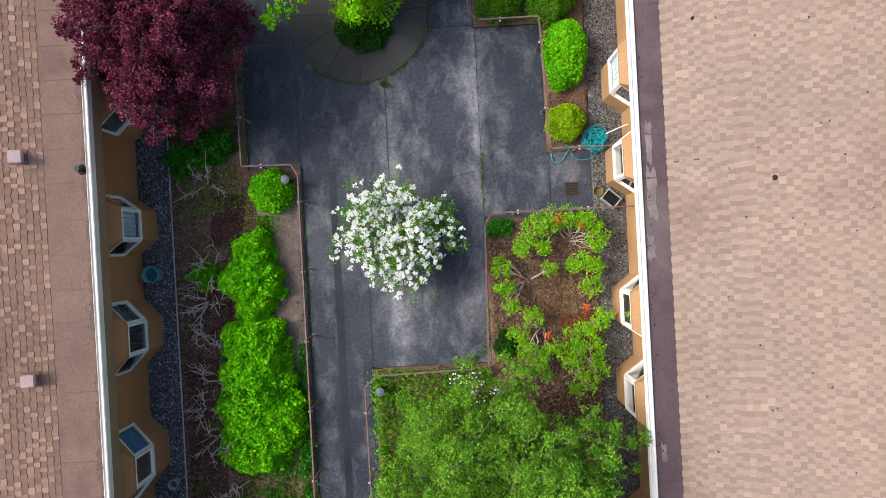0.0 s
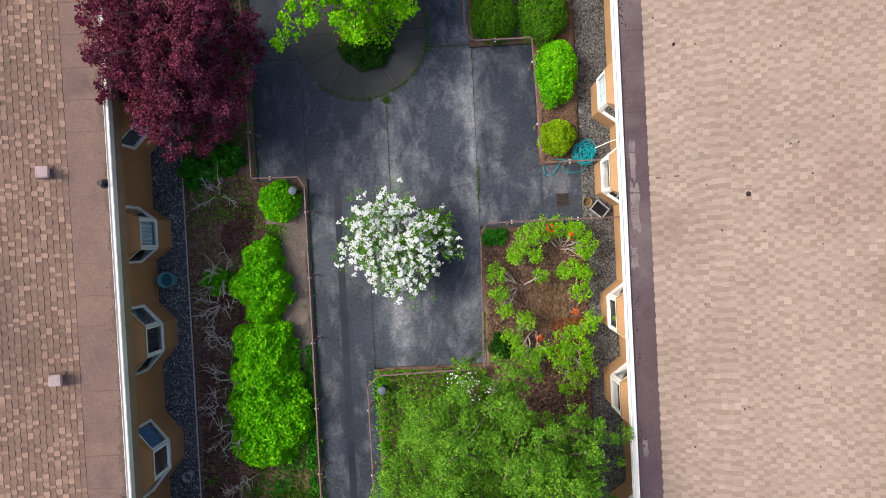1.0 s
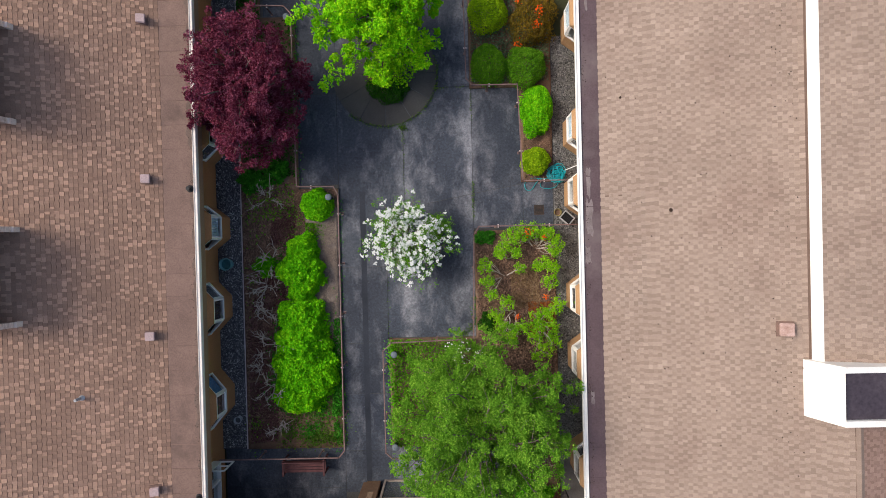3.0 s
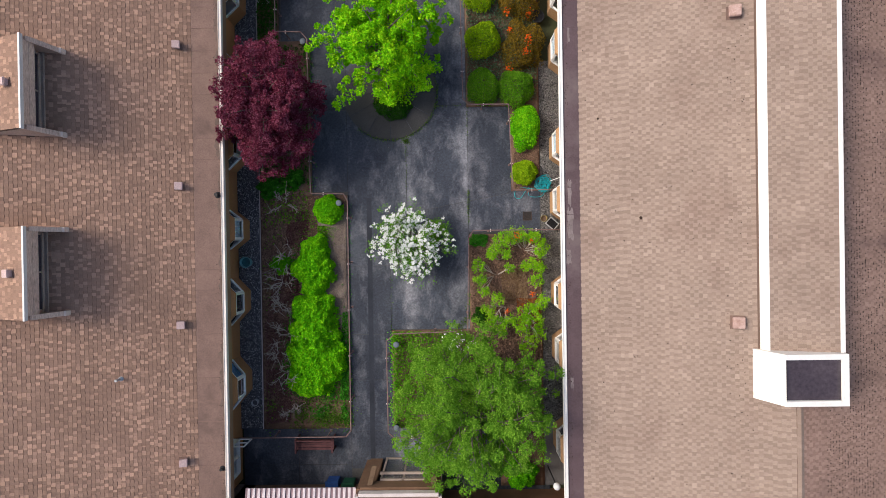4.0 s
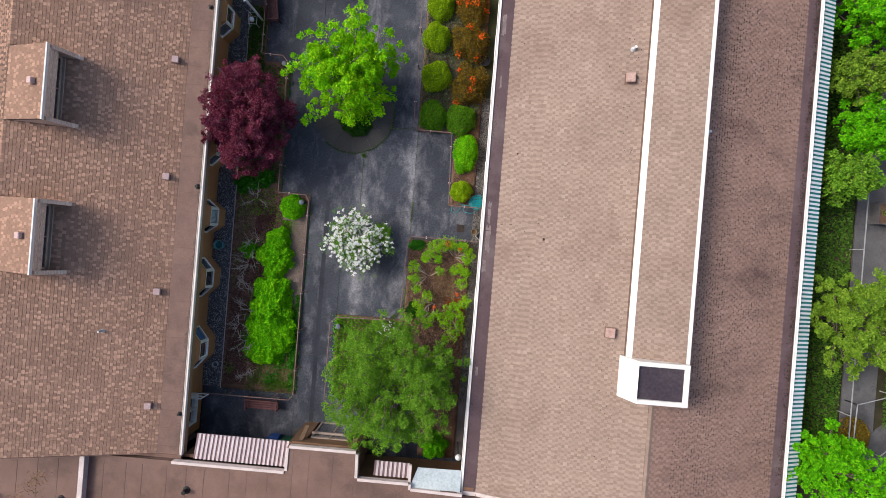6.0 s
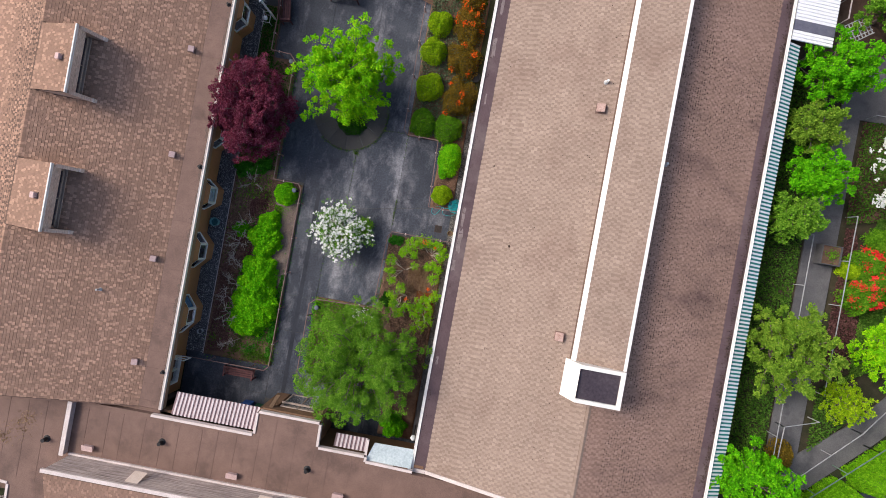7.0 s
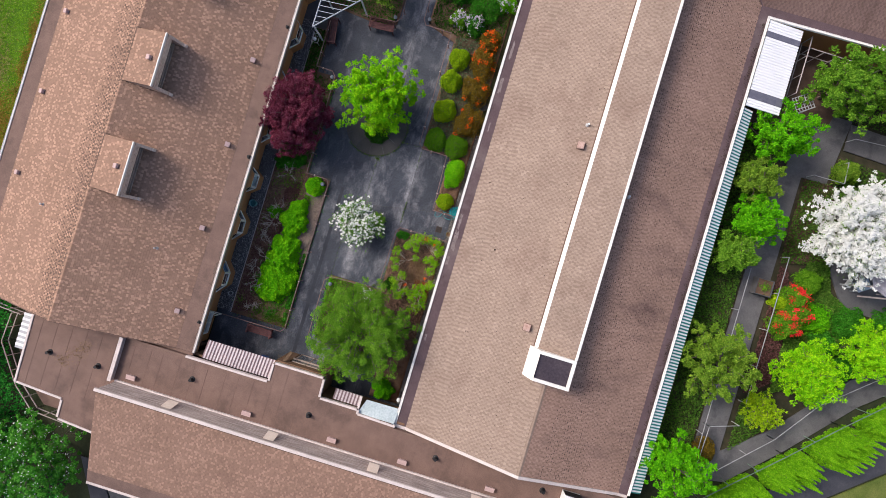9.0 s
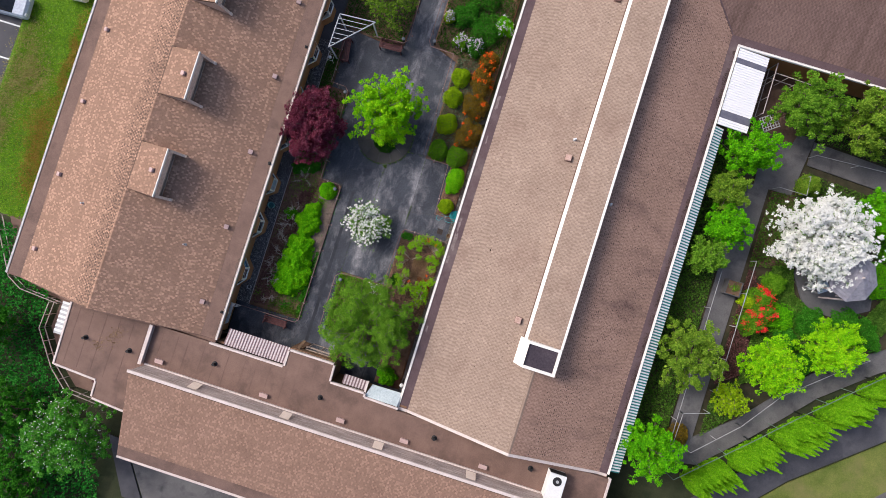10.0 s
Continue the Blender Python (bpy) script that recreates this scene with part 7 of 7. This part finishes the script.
for k, y in enumerate((0.3, 2.85, 5.45, 8.1, 10.75, 13.4)):
    solo("stall_line", box(-35, -29.9, y - 0.06, y + 0.06, -0.05, -0.044), M_CLOTH, "white painted stall line", "road marking", "stall lines", kind="structure")


def car(at, turn, paint, label):
    """A small saloon: body with raised cabin, glass, wheels and lamps."""
    t = thing("car", at, label, "car")
    sec = [(-2.15, 0.35, 0.62, 0.72), (-2.0, 0.3, 0.78, 0.84), (-1.2, 0.25, 0.88, 0.88), (0.9, 0.25, 0.92, 0.88), (1.8, 0.28, 0.88, 0.86), (2.15, 0.38, 0.7, 0.72)]
    bm = bmesh.new()
    rings = []
    for x, z0, z1, w in sec:
        rings.append([bm.verts.new(p) for p in ((x, -w, z0), (x, -w, z1 - 0.15), (x, -w + 0.12, z1), (x, w - 0.12, z1), (x, w, z1 - 0.15), (x, w, z0))])
    for a, b in zip(rings, rings[1:]):
        for k in range(6):
            bm.faces.new((a[k], a[(k + 1) % 6], b[(k + 1) % 6], b[k]))
    bm.faces.new(rings[0])
    bm.faces.new(rings[-1][::-1])
    part("body", bm, paint, t)
    bm = bmesh.new()
    low = [bm.verts.new(p) for p in ((-1.25, -0.76, 0.88), (1.6, -0.76, 0.88), (1.6, 0.76, 0.88), (-1.25, 0.76, 0.88))]
    top = [bm.verts.new(p) for p in ((-0.45, -0.6, 1.4), (1.05, -0.6, 1.4), (1.05, 0.6, 1.4), (-0.45, 0.6, 1.4))]
    for k in range(4):
        bm.faces.new((low[k], low[(k + 1) % 4], top[(k + 1) % 4], top[k]))
    part("window_glass", bm, surf("tinted_car_glass", (0.02, 0.025, 0.03), (0.03, 0.035, 0.045), 1, 5, 0.08, 0) if "tinted_car_glass" not in bpy.data.materials else bpy.data.materials["tinted_car_glass"], t)
    part("cabin_roof", box(-0.47, 1.07, -0.62, 0.62, 1.4, 1.44, 0.015), paint, t)
    for x in (-1.35, 1.3):
        for y in (-0.86, 0.7):
            wh = part("wheel", tube(bmesh.new(), [(x, y, 0.31), (x, y + 0.16, 0.31)], 0.31, 18), M_BLACK, t)
            part("rim", tube(bmesh.new(), [(x, y - 0.005 if y < 0 else y + 0.165, 0.31), (x, y + 0.02 if y < 0 else y + 0.14, 0.31)], 0.18, 14), M_STEEL, wh)
    for y in (-0.7, 0.45):
        part("headlight", box(-2.16, -2.0, y, y + 0.25, 0.55, 0.7, 0.02), M_CLOTH, t)
    t.rotation_euler.z = radians(turn)


car((-31.3, 9.45, -0.05), 182, surf("pale_blue_car_paint", (0.4, 0.46, 0.55), (0.44, 0.5, 0.6), 1, 5, 0.25, 0), "pale blue-silver car parked in a marked stall")
car((-26.2, 13.3, -0.03), 95, surf("white_car_paint", (0.7, 0.72, 0.74), (0.74, 0.76, 0.78), 1, 5, 0.25, 0), "white car parked beyond the lawn")

LEAF_BUSHY = leaf("bank_ivy_leaf", [(0.0, (0.004, 0.05, 0.006)), (0.5, (0.03, 0.26, 0.03)), (1.0, (0.12, 0.56, 0.08))])
patch("ivy_slope", [(-40, -5.2), (-23.5, -6.5), (-20.6, -11.0), (-20.2, -14), (-17.5, -17), (-13, -22), (-12, -32), (-40, -32)], 60000, 0.2, LEAF_BUSHY, 171, "dense ivy and brambles covering the bank", "ivy", 0.9, 0.45, bumps=0.9)
LEAF_BANK = leaf("bank_tree_leaf", [(0.0, (0.02, 0.13, 0.01)), (0.5, (0.1, 0.4, 0.04)), (1.0, (0.3, 0.66, 0.1))])
tree("blossom_tree", (-14.9, -18.6, 0), 4.3, 2.9, 1.4, LEAF_BANK, 52000, 0.11, 172, "green tree tipped with small pale blossom", limbs=44, spiky=0.25, blossoms=(PETAL_WHITE, 620, 0.018))
for k, (x, y, r) in enumerate([(-20.5, -19.0, 2.6), (-23.5, -13.5, 2.0), (-18.5, -24.0, 2.8)]):
    tree("bank_tree", (x, y, 0), 3.0, r, 0.9, LEAF_IVY, 9000, 0.2, 173 + k, "dark leafy young tree on the bank", limbs=24, spiky=0.3)
solo("south_walk", sheet([(-12.2, -19.3), (8, -19.3), (8, -22.3), (-9.5, -23.2)], -0.04), M_CONC, "grey concrete walk behind the south hall", "path", kind="structure")
solo("south_walk_edge", sheet([(-13.6, -19.2), (-12.3, -19.3), (-9.6, -23.3), (-11.2, -23.3)], -0.03), M_ASPHALT, "dark timber steps beside the walk", "path", kind="structure")
patch("south_bank", [(-11, -23.3), (12, -22.4), (12, -30), (-11, -30)], 9000, 0.2, LEAF_IVY, 177, "ivy bank behind the walk", "ivy", 0.6, 0.45)


def wood_rail(pts, z, mat, label, name="deck_rail", gap=1.1, bars=(0.5, 1.0), thick=0.045):
    o = Vector((*pts[0], 0))
    t = thing(name, o, label, "railing")
    for (xa, ya), (xb, yb) in zip(pts, pts[1:]):
        a, b = Vector((xa, ya, 0)) - o, Vector((xb, yb, 0)) - o
        for f in bars:
            part("rail", kerb_run(bmesh.new(), [a[:2], b[:2]], thick, z * f - 0.05, z * f), mat, t)
        k = max(1, round((b - a).length / gap))
        for i in range(k + 1):
            p = a.lerp(b, i / k)
            part("post", box(p.x - 0.022, p.x + 0.022, p.y - 0.022, p.y + 0.022, -0.12, z - 0.052), mat, t)
    return t


wood_rail([(-26.2, -5.9), (-23.8, -10.0), (-22.7, -10.6), (-19.7, -10.8)], 1.0, M_GREYWOOD, "weathered timber railing round the west deck")
wood_rail([(-20.3, -10.9), (-20.4, -12.9), (-18.6, -15.4), (-17.1, -16.7), (-14.3, -16.9)], 1.0, M_GREYWOOD, "weathered timber railing round the south-west deck")
solo("west_deck", sheet([(-26, -5.9), (-22.0, -5.0), (-17.5, -9.4), (-17.5, -14.4), (-14, -14.7), (-14, -16.6), (-17.1, -16.6), (-18.6, -15.3), (-20.3, -12.9), (-20.2, -10.8), (-22.7, -10.5), (-23.8, -9.9)], 0.0), M_MEMB_A, "dark weathered deck below the eaves", "deck", kind="structure")
striped_awning(-17.95, -17.25, -12.2, 2.75, -9.9, 2.75, 14, M_STEEL, M_CLOTH, "pale corrugated awning at the west end", "x")
solo("deck_table", box(-15.6, -14.3, -15.6, -14.9, 0.0, 0.75, 0.03), M_BENCH, "dark red covered table on the deck", "table")


# ---- far garden behind the east wing ----
M_TABLE = surf("pale_blue_table_paint", (0.26, 0.34, 0.44), (0.34, 0.42, 0.52), 2, 20, 0.5, 0.05)
LEAF_DIM = leaf("dull_cover_leaf", [(0.0, (0.02, 0.06, 0.008)), (0.5, (0.075, 0.18, 0.022)), (1.0, (0.2, 0.34, 0.05))])
M_GARDEN = surf("mossy_garden_earth", (0.026, 0.03, 0.013), (0.065, 0.052, 0.03), 1.2, 22, 0.95, 0.6, stain=(0.1, 0.07, 0.048), stain_scale=0.5)
solo("garden_ground", bed_mesh([(22, -9), (28, -7.5), (38, 2.5), (46, 8), (46, 21), (22, 21)], -0.07), M_GARDEN, "brown earth and litter of the far garden", "ground", kind="structure")
for poly in ([(25.9, -7.8), (27.6, -7.8), (27.7, 12.9), (25.9, 12.9)], [(26.6, 12.9), (29.4, 12.9), (29.9, 17.4), (26.4, 17.4)], [(29.9, 15.4), (46, 14.6), (46, 16.3), (29.9, 17.2)], [(26.0, -8.4), (28.4, -8.0), (31.6, -4.9), (35.4, -0.7), (39, 2.3), (46, 7), (46, 8.6), (37.6, 3.2), (34.4, 0.8), (30.3, -3.9), (27.3, -6.4)]):
    solo("garden_path", sheet(poly, 0.07 + 0.004 * round(len(poly) / 4)), M_CONC, "grey concrete garden path", "path", kind="structure")
solo("gazebo_floor", sheet([(31.2, 7.4), (32.6, 5.3), (35.0, 5.2), (37.2, 6.5), (36.8, 9.8), (33.4, 10.8), (31.4, 9.6)], 0.085), M_CONC, "concrete pad under the gazebo", "paving", kind="structure")
g = thing("gazebo", (33.4, 7.95, 0.085), "octagonal gazebo with a silvery cedar shingle roof", "gazebo")
for k in range(8):
    a0, a1 = math.tau * k / 8, math.tau * (k + 1) / 8
    p0, p1 = Vector((1.72 * math.cos(a0), 1.72 * math.sin(a0), 2.45)), Vector((1.72 * math.cos(a1), 1.72 * math.sin(a1), 2.45))
    bm = bmesh.new()
    apex = Vector((0, 0, 3.35))
    rows = 9
    for r in range(rows):
        u0, u1 = r / rows, (r + 1) / rows
        q = [p0.lerp(apex, u0), p1.lerp(apex, u0), p1.lerp(apex, u1), p0.lerp(apex, u1)]
        q[0].z += 0.03
        q[1].z += 0.03
        slab3(bm, [tuple(v) for v in q], 0.03)
    part("roof_segment", bm, M_SHINGLE_GREY, g)
    part("post", box(p0.x * 0.93 - 0.05, p0.x * 0.93 + 0.05, p0.y * 0.93 - 0.05, p0.y * 0.93 + 0.05, 0, 2.45), M_GREYWOOD, g)
part("finial", disc(bmesh.new(), 0, 0, 3.3, 3.5, 0.08, 0.03, 10), M_GREYWOOD, g)
for x, y, r in ((31.9, 7.9, 30), (32.3, 6.9, 70)):
    t = thing("garden_chair", (x, y, 0.085), "white plastic garden chair beside the gazebo", "chair")
    part("seat", box(-0.22, 0.22, -0.22, 0.22, 0.4, 0.44, 0.015), M_CLOTH, t)
    part("backrest", box(-0.22, 0.22, 0.2, 0.24, 0.44, 0.85, 0.015), M_CLOTH, t)
    for a in (-0.2, 0.16):
        for b in (-0.2, 0.16):
            part("leg", box(a, a + 0.04, b, b + 0.04, 0, 0.4), M_CLOTH, t)
    t.rotation_euler.z = radians(r)
t = thing("garden_table", (32.95, 7.0, 0.085), "pale blue table beside the gazebo", "table")
part("tabletop", box(-0.45, 0.45, -0.35, 0.35, 0.72, 0.76, 0.01), M_TABLE, t)
for a in (-0.42, 0.37):
    for b in (-0.32, 0.27):
        part("leg", box(a, a + 0.05, b, b + 0.05, 0, 0.72), M_STEEL, t)
t.rotation_euler.z = radians(35)
tree("white_tree", (30.6, 9.85, 0), 4.2, 3.2, 1.4, LEAF_DEEP, 9000, 0.08, 181, "spreading tree covered in white blossom by the gazebo", limbs=50, spiky=0.34, blossoms=(PETAL_WHITE, 4200, 0.055), jitter=0.4)
for k, (x, y, r, h, m, lab) in enumerate([
        (24.5, 14.2, 2.0, 3.8, LEAF_BUSH, "leafy green tree beside the striped awning"), (23.9, 11.3, 1.5, 3.2, LEAF_DULL, "olive green tree beside the striped awning"), (24.6, 8.9, 1.7, 3.2, LEAF_BUSH, "vivid green tree beside the striped awning"),
        (23.9, 6.5, 1.4, 2.8, LEAF_DEEP, "dark green shrub-like tree by the awning"), (24.4, -0.4, 2.4, 4.2, LEAF_DULL, "broad olive-green tree by the garden path"), (23.7, -7.3, 2.2, 4.0, LEAF_BUSH, "vivid green tree at the garden's south corner"),
        (27.3, 18.3, 2.6, 4.2, LEAF_DEEP, "green tree near the north hall"), (31.6, 18.5, 2.7, 4.2, LEAF_DULL, "green tree near the north hall"), (35.6, 18.2, 2.3, 4.0, LEAF_DEEP, "green tree near the north hall"), (34.6, 12.6, 2.0, 3.0, LEAF_BUSH, "bright green tree behind the white blossom")]):
    tree("garden_tree", (x, y, 0), h, r, 1.0, m, int(7500 * r * r) if r < 2.3 else 42000, 0.115, 182 + k, lab, limbs=30, spiky=0.5, jitter=0.5, spray=1.25, twigs=8)
for k, (x, y, r, h) in enumerate([(30.6, 0.6, 2.15, 2.6), (34.4, 3.0, 2.0, 2.4)]):
    tree("lime_shrub_tree", (x, y, 0), h, r, 0.7, LEAF_LIME, 52000, 0.09, 195 + k, "wide bright lime-green small tree by the path", limbs=40, spiky=0.4, trunk=0.07, jitter=0.42, spray=1.25)
tree("golden_bush", (28.6, -2.6, 0), 2.2, 1.3, 0.6, LEAF_YELLOW, 6000, 0.11, 198, "yellow-green bush by the path corner", limbs=24, spiky=0.35, trunk=0.05)
bush("dark_bush", (26.4, -6.3, 0.0), 0.75, 0.9, 0.9, LEAF_RUST, 2600, 0.08, 199, "dark olive bush by the path")
for k, (x, y, r) in enumerate([(29.0, 4.9, 0.8), (29.3, 3.9, 0.9), (28.9, 3.0, 0.8)]):
    bush("red_rhododendron", (x, y, 0.0), r, r, 1.4, LEAF_BOX, 2400, 0.1, 200 + k, "rhododendron with bright red blossom", flowers=(PETAL_RED, 11, 0.11, 60), rough=0.35, group="red rhododendrons")
for k, (x, y, r, m) in enumerate([(30.9, 4.0, 1.0, LEAF_BUSH), (31.8, 2.6, 0.9, LEAF_IVY), (33.0, 4.4, 1.1, LEAF_IVY), (35.5, 5.0, 1.0, LEAF_IVY), (37.0, 4.6, 1.2, LEAF_IVY), (29.9, 6.3, 0.8, LEAF_BOX), (30.2, 13.9, 0.8, LEAF_DULL), (36.8, 8.6, 1.4, LEAF_BUSH), (37.5, 11.5, 1.6, LEAF_BUSH), (28.4, 4.5, 0.5, LEAF_YELLOW), (33.5, 1.4, 0.8, LEAF_IVY)]):
    bush("garden_shrub", (x, y, 0.0), r, r, 0.9, m, 2800, 0.1, 210 + k, "green garden shrub beside the path", rough=0.35)
patch("garden_cover", [(22.5, -8.5), (25.7, -8.5), (25.7, 15), (22.5, 15)], 26000, 0.13, LEAF_DIM, 225, "grass and weeds under the eaves trees", "grass", 0.15)
patch("garden_cover", [(29.5, -1.5), (33, 0.5), (38, 5), (30, 5), (29.5, 3)], 20000, 0.14, LEAF_DIM, 227, "green ground cover beside the path", "ground cover", 0.3)
patch("garden_cover", [(29.0, 5.0), (31, 4.2), (38, 4.2), (40, 8), (38, 8), (36.7, 5.5), (33.8, 4.9), (31.6, 6.0), (30.9, 8.0), (29.6, 7.5)], 16000, 0.14, LEAF_DIM, 226, "green ground cover round the gazebo", "ground cover", 0.25)
patch("garden_litter", [(27.9, 7.0), (30.4, 7.6), (30.2, 12.9), (27.9, 12.8)], 7000, 0.1, LEAF_PLUM, 229, "brown leaf litter under the white tree", "leaf litter", 0.04, 0.7)
patch("garden_cover", [(27.9, 7.0), (30.4, 7.6), (34.5, 12.5), (36, 14.4), (30.1, 14.9), (30.0, 13.0), (27.9, 12.8)], 9000, 0.12, LEAF_DIM, 230, "thin green cover under the white tree", "ground cover", 0.15)
patch("garden_cover", [(28.0, -6.0), (30.0, -3.8), (29.6, -1.2), (28.0, -2.4)], 2200, 0.12, LEAF_DIM, 231, "thin weeds beside the path corner", "ground cover", 0.12)
patch("garden_cover", [(30.0, 17.3), (46, 16.4), (46, 20.8), (28.6, 20.8), (28.6, 17.6)], 9000, 0.13, LEAF_DIM, 232, "green cover before the north hall", "ground cover", 0.2)
patch("garden_litter", [(28.0, -2.0), (29.6, -0.8), (29.5, 2.4), (28.6, 6.8), (28.0, 6.8)], 5000, 0.11, LEAF_PLUM, 228, "red-brown leaf litter beside the rhododendrons", "leaf litter", 0.04, 0.7)
for p in ([(25.8, 6.0), (25.8, -8)], [(27.95, 7.4), (27.9, -2.5)], [(27.9, -4.0), (26.1, -4.6), (26.0, -7.4)], [(27.4, -7.1), (30.3, -4.2), (32.4, -1.3), (35.3, 1.2), (37.6, 3.0)], [(29.9, 16.0), (36, 16.3)], [(29.9, 14.4), (30.0, 13.0), (28, 13.0)]):
    wood_rail(p, 0.85, M_STEEL, "thin galvanised rail along the garden path", "garden_rail", 2.6, (1.0,), 0.028)
pl = thing("raised_planter", (27.1, 5.1, 0.07), "square raised timber planter on the path", "planter")
bm = bmesh.new()
for a in (-0.55, 0.5):
    cuboid(bm, a, a + 0.05, -0.55, 0.55, 0, 0.55)
    cuboid(bm, -0.5, 0.5, a, a + 0.05, 0, 0.55)
part("frame", bm, M_CONC, pl)
part("soil", box(-0.5, 0.5, -0.5, 0.5, 0.0, 0.46), M_SOIL, pl)
part("plant", leaves(np.random.default_rng(3).normal(size=(160, 3)) * np.array([0.2, 0.2, 0.06]) + np.array([0.1, 0, 0.55]), 0.09, 0.5, 3), LEAF_BOX, pl)
# white porch roof in the corner
M_SLATE = surf("slate_blue_sheet", (0.11, 0.11, 0.15), (0.16, 0.16, 0.2), 3, 30, 0.5, 0.03)
M_SHEET = surf("white_roof_sheet", (0.84, 0.85, 0.87), (0.88, 0.89, 0.9), 3, 30, 0.45, 0.03)
M_DECK = surf("red_brown_deck", (0.07, 0.042, 0.03), (0.13, 0.08, 0.058), 1.5, 30, 0.9, 0.3, stain=(0.17, 0.12, 0.09), stain_scale=0.6)
pr = thing("porch_roof", (22.8, 18.1, 0), "white corrugated porch roof with two grey panels", "porch roof")
part("backing_sheet", slab3(bmesh.new(), [(-1.15, -2.76, 2.575), (1.05, -2.76, 2.395), (1.05, 2.76, 2.395), (-1.15, 2.76, 2.575)], 0.02), M_SHEET, pr)
for i in range(32):
    y = -2.75 + i * 0.172
    grey = 3 <= i <= 5 or 26 <= i <= 27
    bm = bmesh.new()
    slab3(bm, [(-1.15, y, 2.62), (1.05, y, 2.44), (1.05, y + (0.168 if grey else 0.125), 2.44), (-1.15, y + (0.168 if grey else 0.125), 2.62)], 0.05)
    part("sheet_rib", bm, M_SLATE if grey else M_SHEET, pr)
for y in (-2.6, 0, 2.6):
    part("post", box(0.9, 0.98, y - 0.04, y + 0.04, -0.1, 2.38), M_CREAM, pr)
solo("porch_deck", sheet([(23.95, 15.6), (28.4, 16.6), (29.6, 21.38), (21.1, 21.38), (22.0, 15.2)], 0.1), M_DECK, "dark brown boards and bare earth beside the porch", "deck", kind="structure")
wood_rail([(24.8, 21.0), (24.8, 17.3)], 1.9, M_GREYWOOD, "pale timber screen beside the porch", "porch_screen", 1.2)
wood_rail([(25.0, 20.4), (27.7, 20.3)], 1.7, M_GREYWOOD, "pale timber screen under the north eaves", "porch_screen", 0.9)
gt = thing("lattice_gate", (25.4, 16.8, 0), "leaning grey lattice panel by the porch", "lattice")
for k in range(7):
    part("slat", box(-0.6 + k * 0.19, -0.56 + k * 0.19, -0.5, 0.5, 1.9, 1.93), M_STEEL, gt)
    if k < 6:
        part("cross_slat", box(-0.62, 0.6, -0.5 + k * 0.19, -0.46 + k * 0.19, 1.931, 1.955), M_STEEL, gt)
for x in (-0.58, 0.54):
    part("post", box(x, x + 0.05, -0.48, -0.43, 0, 1.9), M_STEEL, gt)
gt.rotation_euler.z = radians(35)


# columnar hedge along the street
def column_conifer(at, h, r, seed):
    rng = np.random.default_rng(seed)
    t = thing("column_conifer", at, "slender green columnar conifer in a street hedge", "conifer", "conifers in the street hedge")
    part("trunk", tube(bmesh.new(), [(0, 0, -0.05), (0, 0, h * 0.9)], [0.05, 0.01], 6), M_WOOD, t)
    n = 3200
    u = rng.uniform(0.02, 1, n)
    a = rng.uniform(0, math.tau, n)
    rad = r * np.minimum(1, (1 - u) * 1.5) * rng.uniform(0.7, 1.08, n)
    part("foliage", leaves(np.stack([np.cos(a) * rad, np.sin(a) * rad, u * h], 1), 0.12, 0.2, seed, 0.4), LEAF_HEDGE, t)


LEAF_HEDGE = leaf("hedge_green_leaf", [(0.0, (0.05, 0.18, 0.004)), (0.5, (0.15, 0.42, 0.008)), (1.0, (0.32, 0.6, 0.02))])
rng = np.random.default_rng(91)
for k in range(46):
    u = k / 45
    for row in (0, 1):
        x, y = 27.9 + 11.6 * u + row * 0.45, -9.0 + 11.0 * u - row * 0.45
        if k % 10 < 8:
            column_conifer((x + rng.uniform(-0.06, 0.06), y + rng.uniform(-0.06, 0.06), -0.05), rng.uniform(2.2, 3.5), 0.34, 300 + k * 2 + row)
wood_rail([(26.6, -9.2), (31.1, -4.95), (34.0, -2.1), (38.2, 1.8), (44, 6.6)], 1.2, surf("green_fence_wire", (0.1, 0.17, 0.12), (0.16, 0.24, 0.18), 4, 20, 0.6, 0), "thin green street fence behind the hedge", "street_fence", 2.2, (1.0,), 0.03)
M_VERGE = surf("dry_verge_grass", (0.09, 0.13, 0.02), (0.17, 0.19, 0.045), 0.9, 12, 0.95, 0.8, stain=(0.2, 0.18, 0.07), stain_scale=0.3)
solo("street", sheet([(27.4, -12), (30.6, -8.6), (42.6, 2.9), (52, 11), (52, 5.6), (41.1, -2.1), (35.1, -7.1), (30.6, -12)], -0.04), M_ASPHALT, "dark asphalt street beyond the hedge", "road", kind="structure")
solo("street_verge", sheet([(30.7, -12), (35.2, -7.2), (41.2, -2.2), (52, 5.5), (60, 5), (60, -20), (30, -20)], -0.02), M_VERGE, "grass verge beyond the street", "lawn", kind="structure")
solo("far_sidewalk", sheet([(36.6, -11), (43.1, -4.6), (53, 2.4), (54, 1.4), (44.1, -6.0), (38.1, -12)], 0.0), M_CONC, "pale sidewalk in the verge", "pavement", kind="structure")
